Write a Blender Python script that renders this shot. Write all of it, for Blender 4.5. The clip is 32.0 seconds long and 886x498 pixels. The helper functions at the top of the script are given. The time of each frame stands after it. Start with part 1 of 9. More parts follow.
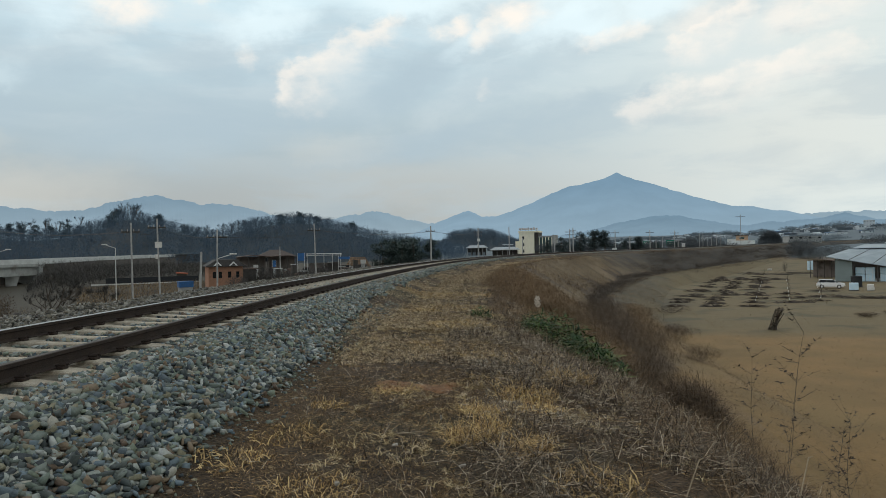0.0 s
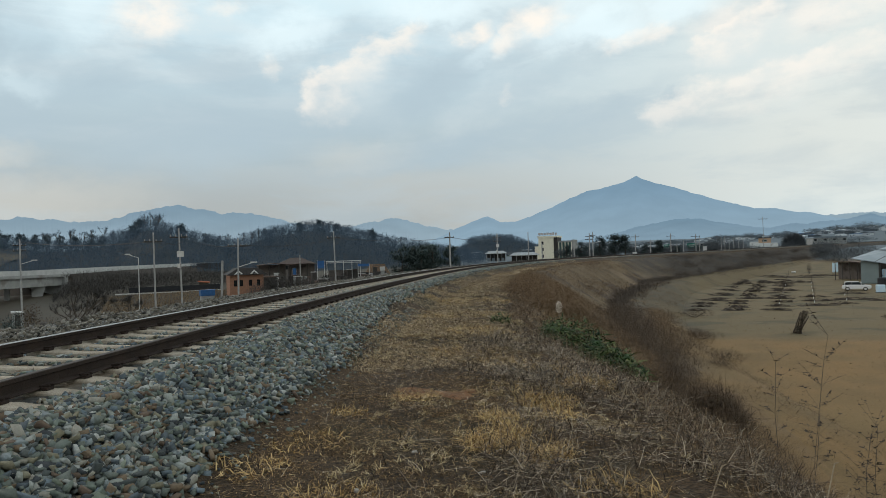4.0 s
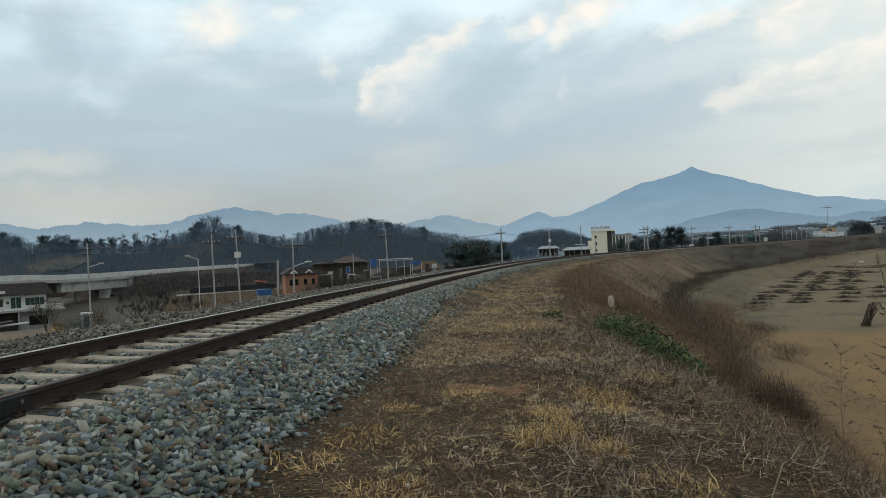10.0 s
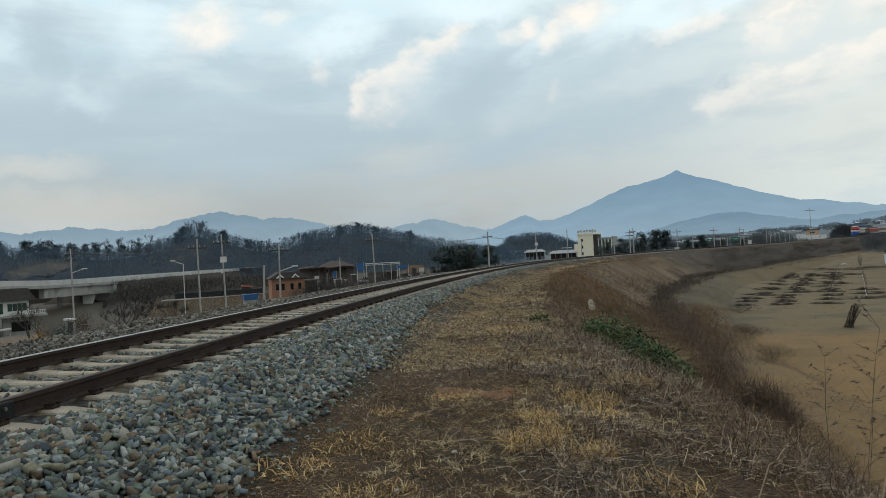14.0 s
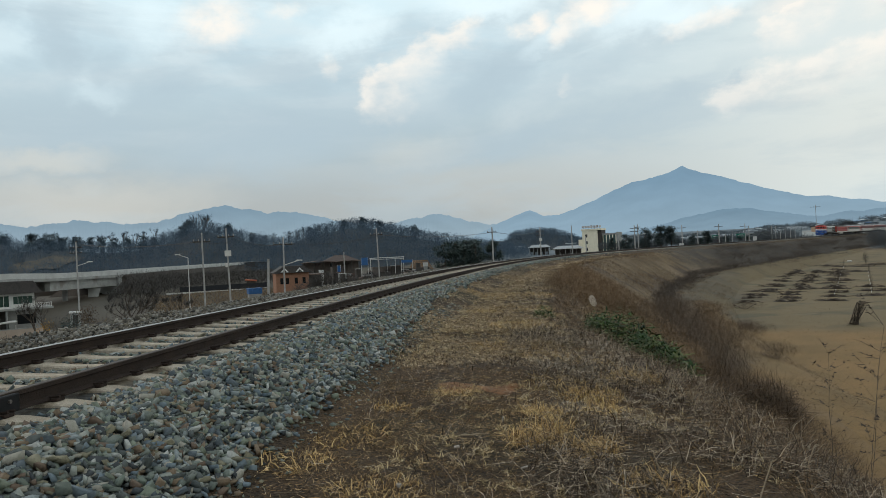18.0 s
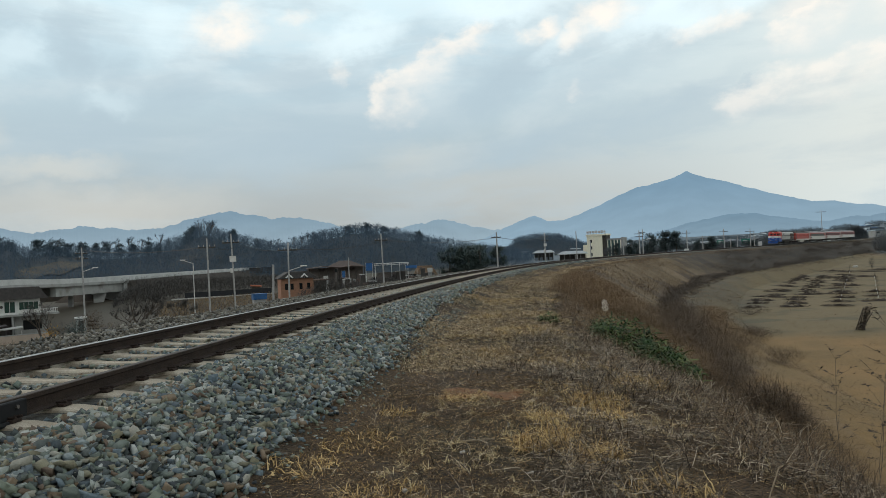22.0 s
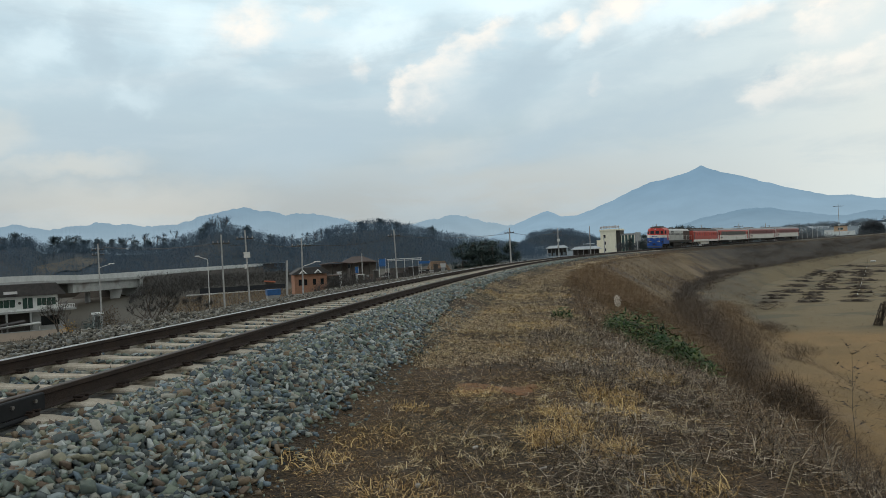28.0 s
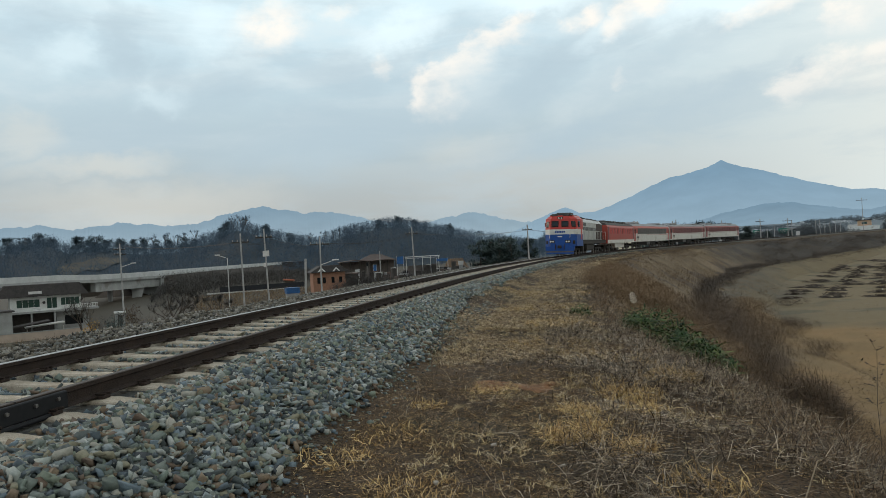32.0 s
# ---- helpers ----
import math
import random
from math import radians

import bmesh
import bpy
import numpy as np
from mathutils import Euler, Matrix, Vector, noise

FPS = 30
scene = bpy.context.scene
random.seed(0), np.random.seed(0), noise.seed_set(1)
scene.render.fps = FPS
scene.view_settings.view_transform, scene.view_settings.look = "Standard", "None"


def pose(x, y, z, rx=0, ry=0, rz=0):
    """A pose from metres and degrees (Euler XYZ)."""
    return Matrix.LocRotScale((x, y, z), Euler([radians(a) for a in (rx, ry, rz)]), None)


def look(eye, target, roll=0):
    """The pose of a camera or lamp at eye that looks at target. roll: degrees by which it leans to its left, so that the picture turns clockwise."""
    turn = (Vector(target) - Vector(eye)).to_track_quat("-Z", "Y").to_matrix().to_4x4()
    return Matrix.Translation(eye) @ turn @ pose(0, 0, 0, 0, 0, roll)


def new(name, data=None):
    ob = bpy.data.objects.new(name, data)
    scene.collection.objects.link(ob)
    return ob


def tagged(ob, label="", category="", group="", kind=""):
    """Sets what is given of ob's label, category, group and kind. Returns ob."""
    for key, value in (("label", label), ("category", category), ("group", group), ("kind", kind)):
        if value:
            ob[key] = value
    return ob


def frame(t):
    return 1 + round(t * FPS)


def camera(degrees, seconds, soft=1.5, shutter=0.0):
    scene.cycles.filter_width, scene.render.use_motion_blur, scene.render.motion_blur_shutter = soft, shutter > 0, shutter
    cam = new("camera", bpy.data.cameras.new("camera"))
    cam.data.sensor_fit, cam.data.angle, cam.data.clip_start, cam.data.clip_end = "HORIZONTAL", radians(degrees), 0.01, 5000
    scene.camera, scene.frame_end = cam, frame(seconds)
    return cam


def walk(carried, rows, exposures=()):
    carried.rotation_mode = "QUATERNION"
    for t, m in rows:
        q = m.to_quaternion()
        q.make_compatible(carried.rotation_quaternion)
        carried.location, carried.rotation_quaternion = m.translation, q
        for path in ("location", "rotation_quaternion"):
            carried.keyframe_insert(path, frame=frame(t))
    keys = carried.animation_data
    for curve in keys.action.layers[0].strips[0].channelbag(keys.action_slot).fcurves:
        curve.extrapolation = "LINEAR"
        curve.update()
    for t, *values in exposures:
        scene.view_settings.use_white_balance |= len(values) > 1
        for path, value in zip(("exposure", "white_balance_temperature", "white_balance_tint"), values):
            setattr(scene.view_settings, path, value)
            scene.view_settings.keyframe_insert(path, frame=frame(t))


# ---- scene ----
cam = camera(65.0, 32.0, soft=0.65)
PATH = [
    (0.0, pose(-0.043, -0.020, 0.899, 90.162, 1.102, -0.367)),
    (0.5, pose(-0.040, -0.029, 0.905, 90.544, 1.183, -0.768)),
    (1.0, pose(-0.043, -0.025, 0.901, 90.350, 1.202, -0.634)),
    (1.5, pose(-0.042, -0.019, 0.900, 90.448, 1.166, -0.348)),
    (2.0, pose(-0.039, -0.022, 0.896, 90.649, 1.091, -0.166)),
    (2.5, pose(-0.042, -0.016, 0.900, 90.674, 1.252, 0.165)),
    (3.0, pose(-0.038, -0.016, 0.899, 90.894, 1.347, 0.608)),
    (3.5, pose(-0.032, -0.020, 0.900, 90.680, 1.538, 0.908)),
    (5.5, pose(-0.023, -0.009, 0.901, 90.952, 2.348, 2.213)),
    (6.0, pose(-0.025, -0.004, 0.898, 91.025, 2.610, 2.665)),
    (6.5, pose(-0.018, -0.008, 0.897, 90.778, 2.503, 3.616)),
    (7.0, pose(-0.019, 0.001, 0.893, 90.369, 2.533, 3.479)),
    (7.5, pose(-0.014, 0.003, 0.893, 90.106, 2.465, 3.523)),
    (8.0, pose(-0.010, 0.006, 0.894, 90.231, 2.373, 4.226)),
    (8.5, pose(-0.000, 0.005, 0.894, 90.769, 2.455, 5.041)),
    (9.0, pose(-0.004, -0.006, 0.892, 90.932, 2.457, 5.587)),
    (9.5, pose(0.003, 0.001, 0.892, 90.814, 2.810, 5.906)),
    (10.0, pose(0.005, 0.002, 0.889, 90.588, 2.761, 5.483)),
    (10.5, pose(0.004, 0.003, 0.891, 90.661, 2.740, 4.544)),
    (11.0, pose(-0.001, -0.001, 0.891, 90.697, 2.863, 4.144)),
    (11.5, pose(-0.002, -0.002, 0.895, 90.902, 2.966, 4.192)),
    (12.0, pose(-0.003, -0.001, 0.896, 90.800, 3.178, 4.245)),
    (12.5, pose(-0.003, -0.007, 0.896, 91.040, 3.086, 4.120)),
    (13.0, pose(-0.002, -0.007, 0.895, 91.143, 3.049, 4.168)),
    (13.5, pose(-0.003, -0.006, 0.892, 90.893, 2.967, 4.161)),
    (14.0, pose(-0.003, -0.004, 0.892, 90.857, 2.998, 4.403)),
    (14.5, pose(0.004, 0.000, 0.895, 90.721, 3.012, 4.402)),
    (16.5, pose(0.004, -0.004, 0.896, 90.628, 3.004, 4.980)),
    (17.0, pose(0.003, -0.014, 0.899, 90.889, 2.912, 5.091)),
    (17.5, pose(0.002, -0.002, 0.895, 90.604, 2.781, 4.995)),
    (18.0, pose(0.004, -0.002, 0.895, 90.452, 2.720, 4.750)),
    (18.5, pose(0.001, -0.001, 0.894, 90.398, 2.670, 4.726)),
    (19.0, pose(-0.000, -0.002, 0.890, 90.273, 2.762, 4.820)),
    (19.5, pose(-0.001, 0.001, 0.892, 90.291, 2.717, 4.899)),
    (20.0, pose(0.000, 0.000, 0.889, 90.290, 2.629, 4.810)),
    (20.5, pose(-0.000, -0.004, 0.888, 90.274, 2.536, 4.801)),
    (21.0, pose(-0.004, -0.007, 0.894, 90.558, 2.742, 4.951)),
    (21.5, pose(-0.005, -0.012, 0.893, 90.889, 2.706, 5.150)),
    (22.0, pose(-0.004, -0.012, 0.894, 90.920, 2.766, 5.116)),
    (22.5, pose(-0.005, -0.007, 0.894, 90.742, 2.820, 5.077)),
    (23.0, pose(-0.004, -0.007, 0.891, 90.682, 2.811, 5.213)),
    (23.5, pose(-0.004, -0.003, 0.891, 90.352, 2.800, 5.366)),
    (24.0, pose(-0.002, -0.004, 0.893, 90.323, 2.874, 5.629)),
    (24.5, pose(0.002, -0.000, 0.892, 90.207, 2.865, 5.871)),
    (25.0, pose(0.000, -0.003, 0.896, 90.363, 3.025, 5.689)),
    (25.5, pose(0.000, -0.004, 0.896, 90.614, 3.067, 5.886)),
    (27.5, pose(0.005, -0.010, 0.893, 90.570, 3.004, 5.956)),
    (28.0, pose(-0.000, -0.013, 0.893, 90.605, 2.879, 6.187)),
    (28.5, pose(0.001, -0.010, 0.892, 90.551, 2.968, 6.292)),
    (29.0, pose(0.003, -0.013, 0.894, 90.585, 2.932, 6.388)),
    (30.0, pose(0.011, -0.007, 0.891, 90.438, 3.071, 6.512)),
    (30.5, pose(0.010, -0.001, 0.890, 90.383, 3.091, 6.580)),
    (31.0, pose(0.008, -0.001, 0.892, 90.359, 3.133, 6.749)),
    (31.5, pose(0.008, 0.002, 0.893, 90.331, 3.258, 7.051)),
    (32.0, pose(0.006, -0.001, 0.891, 90.470, 3.256, 7.659)),
]
walk(cam, PATH, ((0.0, 0.09, 6620.0, 10.0), (20.0, 0.13, 6620.0, 10.0), (32.0, 0.18, 6620.0, 10.0)))

# ---------------------------------------------------------------- world and light
SUN_AZ, SUN_EL = -75.0, 26.0          # degrees clockwise from +y, and above the horizon


def build_world():
    w = bpy.data.worlds.new("evening_sky")
    scene.world = w
    w.use_nodes = True
    nt = w.node_tree
    nt.nodes.clear()
    out = nt.nodes.new("ShaderNodeOutputWorld")
    bg = nt.nodes.new("ShaderNodeBackground")
    sky = nt.nodes.new("ShaderNodeTexSky")
    sky.sky_type = "NISHITA"
    sky.sun_disc = False
    sky.sun_elevation = radians(SUN_EL)
    sky.sun_rotation = radians(SUN_AZ)
    sky.air_density, sky.dust_density = 1.2, 2.5
    scale = nt.nodes.new("ShaderNodeVectorMath")
    scale.operation = "SCALE"
    scale.inputs[3].default_value = 0.10
    nt.links.new(sky.outputs[0], scale.inputs[0])
    # a thin veil of high cloud: pale blue overhead, warm grey low down, brighter towards the sun
    co = nt.nodes.new("ShaderNodeTexCoord")
    sep = nt.nodes.new("ShaderNodeSeparateXYZ")
    nt.links.new(co.outputs["Generated"], sep.inputs[0])
    ramp = nt.nodes.new("ShaderNodeValToRGB")
    nt.links.new(sep.outputs[2], ramp.inputs[0])
    el = ramp.color_ramp.elements
    el[0].position, el[0].color = 0.0, (0.54, 0.535, 0.50, 1)
    el[1].position, el[1].color = 1.0, (0.56, 0.625, 0.68, 1)
    for p, c in ((0.07, (0.52, 0.55, 0.56, 1)), (0.16, (0.46, 0.56, 0.63, 1)), (0.27, (0.55, 0.68, 0.76, 1)), (0.38, (0.56, 0.68, 0.76, 1)), (0.6, (0.54, 0.615, 0.675, 1))):
        e = el.new(p)
        e.color = c
    side = nt.nodes.new("ShaderNodeMapRange")
    side.interpolation_type = "SMOOTHSTEP"
    side.inputs[1].default_value, side.inputs[2].default_value = -0.1, 0.75
    side.inputs[3].default_value, side.inputs[4].default_value = 0.0, 1.0
    nt.links.new(sep.outputs[0], side.inputs[0])
    warm = nt.nodes.new("ShaderNodeMix")
    warm.data_type = "RGBA"
    warm.inputs[7].default_value = (0.76, 0.79, 0.73, 1)
    nt.links.new(side.outputs[0], warm.inputs[0])
    nt.links.new(ramp.outputs[0], warm.inputs[6])
    mix = nt.nodes.new("ShaderNodeMix")
    mix.data_type = "RGBA"
    mix.inputs[0].default_value = 0.85
    nt.links.new(scale.outputs[0], mix.inputs[6])
    nt.links.new(warm.outputs[2], mix.inputs[7])
    nt.links.new(mix.outputs[2], bg.inputs[0])
    bg.inputs[1].default_value = 1.0
    nt.links.new(bg.outputs[0], out.inputs[0])
    sun = new("sun", bpy.data.lights.new("sun", "SUN"))
    sun.data.energy, sun.data.angle, sun.data.color = 0.75, radians(26), (1.0, 0.86, 0.70)
    a, e = radians(SUN_AZ), radians(SUN_EL)
    way = Vector((math.sin(a) * math.cos(e), math.cos(a) * math.cos(e), math.sin(e)))
    sun.matrix_world = look(way * 100, (0, 0, 0))


build_world()

# ---------------------------------------------------------------- materials
def mat(name, base=(0.5, 0.5, 0.5), rough=0.85, metal=0.0, noise_scale=0.0, tint=None, amount=0.5, fine=0.0, bump=0.0,
        bump_scale=40.0, per="", spread=0.0, glow=None, glow_power=0.0, stain=None, stain_scale=0.4, stain_low=0.5, coord="Object"):
    """A surface with colour that varies at two scales, optional stains, relief and a spread of tone from piece to piece."""
    m = bpy.data.materials.new(name)
    m.use_nodes = True
    nt = m.node_tree
    N, L = nt.nodes, nt.links
    b = N["Principled BSDF"]
    b.inputs["Roughness"].default_value, b.inputs["Metallic"].default_value = rough, metal
    b.inputs["Specular IOR Level"].default_value = 0.3
    co = N.new("ShaderNodeTexCoord")
    col = None

    def blend(fac, a, bcol):
        x = N.new("ShaderNodeMix")
        x.data_type = "RGBA"
        L.new(fac, x.inputs[0])
        if isinstance(a, tuple):
            x.inputs[6].default_value = (*a, 1)
        else:
            L.new(a, x.inputs[6])
        x.inputs[7].default_value = (*bcol, 1)
        return x.outputs[2]

    def tex(scale, detail=6, lo=0.35, hi=0.65):
        n = N.new("ShaderNodeTexNoise")
        n.inputs["Scale"].default_value, n.inputs["Detail"].default_value = scale, detail
        L.new(co.outputs[coord], n.inputs["Vector"])
        r = N.new("ShaderNodeMapRange")
        r.inputs[1].default_value, r.inputs[2].default_value = lo, hi
        L.new(n.outputs[0], r.inputs[0])
        return r.outputs[0]

    def times(x, k):
        n = N.new("ShaderNodeMath")
        n.operation = "MULTIPLY"
        L.new(x, n.inputs[0])
        n.inputs[1].default_value = k
        return n.outputs[0]

    col = base
    if noise_scale and tint:
        col = blend(times(tex(noise_scale), amount), col, tint)
    if stain:
        col = blend(tex(stain_scale, 4, stain_low, stain_low + 0.12), col, stain)
    if fine:
        f = tex(noise_scale * 14 + 20, 3)
        hs = N.new("ShaderNodeHueSaturation")
        v = N.new("ShaderNodeMapRange")
        v.inputs[3].default_value, v.inputs[4].default_value = 1 - fine, 1 + fine
        L.new(f, v.inputs[0])
        L.new(v.outputs[0], hs.inputs["Value"])
        if isinstance(col, tuple):
            hs.inputs["Color"].default_value = (*col, 1)
        else:
            L.new(col, hs.inputs["Color"])
        col = hs.outputs[0]
    if per:
        if per == "object":
            rnd = N.new("ShaderNodeObjectInfo").outputs["Random"]
        else:
            rnd = N.new("ShaderNodeNewGeometry").outputs["Random Per Island"]
        hs = N.new("ShaderNodeHueSaturation")
        v = N.new("ShaderNodeMapRange")
        v.inputs[3].default_value, v.inputs[4].default_value = 1 - spread, 1 + spread
        L.new(rnd, v.inputs[0])
        L.new(v.outputs[0], hs.inputs["Value"])
        if isinstance(col, tuple):
            hs.inputs["Color"].default_value = (*col, 1)
        else:
            L.new(col, hs.inputs["Color"])
        col = hs.outputs[0]
    if isinstance(col, tuple):
        b.inputs["Base Color"].default_value = (*col, 1)
    else:
        L.new(col, b.inputs["Base Color"])
    if bump:
        n = N.new("ShaderNodeTexNoise")
        n.inputs["Scale"].default_value, n.inputs["Detail"].default_value = bump_scale, 5
        L.new(co.outputs[coord], n.inputs["Vector"])
        bp = N.new("ShaderNodeBump")
        bp.inputs["Strength"].default_value = bump
        bp.inputs["Distance"].default_value = 0.05
        L.new(n.outputs[0], bp.inputs["Height"])
        L.new(bp.outputs[0], b.inputs["Normal"])
    if glow:
        b.inputs["Emission Color"].default_value = (*glow, 1)
        b.inputs["Emission Strength"].default_value = glow_power
    return m


def island_palette(m, colours, per="island", fine=0.25, fine_scale=60.0):
    """Gives each loose piece of the mesh one of the colours, with a fine grain on it."""
    nt = m.node_tree
    N, L = nt.nodes, nt.links
    b = N["Principled BSDF"]
    src = N.new("ShaderNodeNewGeometry").outputs["Random Per Island"] if per == "island" else N.new("ShaderNodeObjectInfo").outputs["Random"]
    ramp = N.new("ShaderNodeValToRGB")
    ramp.color_ramp.interpolation = "CONSTANT"
    el = ramp.color_ramp.elements
    el[0].position, el[0].color = 0.0, (*colours[0], 1)
    el[1].position, el[1].color = 1.0 / len(colours), (*colours[1], 1)
    for i, c in enumerate(colours[2:], 2):
        e = el.new(i / len(colours))
        e.color = (*c, 1)
    L.new(src, ramp.inputs[0])
    co = N.new("ShaderNodeTexCoord")
    n = N.new("ShaderNodeTexNoise")
    n.inputs["Scale"].default_value = fine_scale
    n.inputs["Detail"].default_value = 4
    L.new(co.outputs["Object"], n.inputs["Vector"])
    v = N.new("ShaderNodeMapRange")
    v.inputs[3].default_value, v.inputs[4].default_value = 1 - fine, 1 + fine
    L.new(n.outputs[0], v.inputs[0])
    hs = N.new("ShaderNodeHueSaturation")
    L.new(v.outputs[0], hs.inputs["Value"])
    L.new(ramp.outputs[0], hs.inputs["Color"])
    L.new(hs.outputs[0], b.inputs["Base Color"])
    return m


STONE_COLOURS = [(0.175, 0.203, 0.181), (0.102, 0.118, 0.115), (0.288, 0.316, 0.288), (0.153, 0.189, 0.160), (0.056, 0.066, 0.072), (0.226, 0.267, 0.273), (0.311, 0.305, 0.260), (0.093, 0.118, 0.133),
                 (0.186, 0.141, 0.096), (0.141, 0.186, 0.215), (0.220, 0.209, 0.147), (0.133, 0.160, 0.140), (0.380, 0.400, 0.380), (0.203, 0.237, 0.186), (0.141, 0.104, 0.077), (0.070, 0.085, 0.084)]

M_STONE = island_palette(mat("crushed_stone", rough=0.85, bump=0.25, bump_scale=120), STONE_COLOURS)
M_STONE_BROWN = island_palette(mat("dusty_crushed_stone", rough=0.9, bump=0.25, bump_scale=120), [(0.12, 0.112, 0.092), (0.07, 0.066, 0.056), (0.20, 0.19, 0.165), (0.15, 0.135, 0.105), (0.045, 0.043, 0.038), (0.17, 0.175, 0.165), (0.10, 0.088, 0.068), (0.26, 0.25, 0.22)])
M_STONE_ONE = island_palette(mat("crushed_stone_single", rough=0.8, bump=0.4, bump_scale=30), STONE_COLOURS, "object")
M_BALLAST = mat("ballast_bed", (0.032, 0.033, 0.031), noise_scale=16, tint=(0.085, 0.088, 0.08), amount=0.9, fine=0.35, bump=1.0, bump_scale=14, stain=(0.17, 0.14, 0.10), stain_scale=0.5, stain_low=0.52)
M_EARTH = mat("embankment_earth", (0.043, 0.029, 0.016), noise_scale=0.9, tint=(0.108, 0.067, 0.034), amount=0.8, fine=0.6, bump=1.0, bump_scale=45, stain=(0.046, 0.037, 0.018), stain_scale=0.3, stain_low=0.5)
M_SLOPE = mat("bank_slope_earth", (0.122, 0.088, 0.050), noise_scale=0.35, tint=(0.19, 0.136, 0.076), amount=1.0, fine=0.5, bump=1.0, bump_scale=20, stain=(0.088, 0.06, 0.038), stain_scale=0.13, stain_low=0.50)
M_GROUND = mat("field_soil", (0.232, 0.142, 0.056), noise_scale=0.25, tint=(0.172, 0.112, 0.046), amount=0.9, fine=0.26, bump=0.5, bump_scale=6, stain=(0.24, 0.158, 0.066), stain_scale=0.03, stain_low=0.5)
M_DITCH = mat("dark_ditch_earth", (0.074, 0.056, 0.041), noise_scale=0.5, tint=(0.105, 0.078, 0.053), amount=0.9, fine=0.4, bump=0.8, bump_scale=20)
M_CONCRETE = mat("sleeper_concrete", (0.46, 0.405, 0.325), noise_scale=5, tint=(0.28, 0.235, 0.175), amount=0.85, fine=0.2, bump=0.3, bump_scale=60, per="object", spread=0.12)
M_RAIL = mat("rusty_rail", (0.026, 0.018, 0.015), rough=0.8, metal=0.1, noise_scale=7, tint=(0.048, 0.031, 0.023), amount=0.6, fine=0.25, bump=0.3, bump_scale=90)
M_RAILTOP = mat("worn_rail_head", (0.42, 0.41, 0.40), rough=0.42, metal=0.85, noise_scale=30, tint=(0.25, 0.22, 0.20), amount=0.5)
# darker copy of the rail head: the inner rail's weak reflection, put into colour
M_RAILDULL = mat("dull_rail_head", (0.075, 0.06, 0.05), rough=0.65, metal=0.3, noise_scale=24, tint=(0.05, 0.038, 0.031), amount=0.7)
M_FISH = mat("dark_fishplate", (0.006, 0.007, 0.009), rough=0.75, noise_scale=20, tint=(0.014, 0.014, 0.016), amount=0.6)
M_BOLT = mat("steel_bolt", (0.28, 0.27, 0.26), rough=0.4, metal=0.8, noise_scale=60, tint=(0.12, 0.09, 0.07), amount=0.6)


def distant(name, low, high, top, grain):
    """A far hillside with the evening haze painted in: almost all of its light is this glow, more so low down."""
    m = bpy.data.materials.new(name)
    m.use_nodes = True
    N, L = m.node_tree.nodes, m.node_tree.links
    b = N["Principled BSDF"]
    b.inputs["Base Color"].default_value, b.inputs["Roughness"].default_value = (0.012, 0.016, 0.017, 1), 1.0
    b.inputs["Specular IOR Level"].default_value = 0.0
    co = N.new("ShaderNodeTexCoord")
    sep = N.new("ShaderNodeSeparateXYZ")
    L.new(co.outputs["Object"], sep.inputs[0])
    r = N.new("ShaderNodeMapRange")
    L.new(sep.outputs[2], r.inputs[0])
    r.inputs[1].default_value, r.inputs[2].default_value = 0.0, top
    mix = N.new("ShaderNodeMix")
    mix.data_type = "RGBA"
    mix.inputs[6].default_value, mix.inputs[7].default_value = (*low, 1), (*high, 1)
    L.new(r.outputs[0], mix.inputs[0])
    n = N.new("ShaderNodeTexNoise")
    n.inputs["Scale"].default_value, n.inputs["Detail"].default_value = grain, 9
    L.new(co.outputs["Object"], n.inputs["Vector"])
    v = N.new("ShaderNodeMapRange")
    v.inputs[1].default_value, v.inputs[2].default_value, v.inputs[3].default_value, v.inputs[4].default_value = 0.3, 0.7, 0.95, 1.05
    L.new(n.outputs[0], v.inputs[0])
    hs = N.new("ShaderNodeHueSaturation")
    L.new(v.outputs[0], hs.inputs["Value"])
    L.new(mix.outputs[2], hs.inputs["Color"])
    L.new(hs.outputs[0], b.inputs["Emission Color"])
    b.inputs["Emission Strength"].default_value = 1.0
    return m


# low and high colours are painted haze, not the slopes' own
M_MOUNT = distant("far_mountain_haze", (0.262, 0.375, 0.465), (0.172, 0.282, 0.385), 330, 0.006)
M_MOUNT2 = distant("nearer_mountain_haze", (0.225, 0.325, 0.405), (0.150, 0.242, 0.325), 110, 0.012)
M_CHAIN = distant("mountain_chain_haze", (0.31, 0.41, 0.475), (0.185, 0.28, 0.362), 330, 0.005)


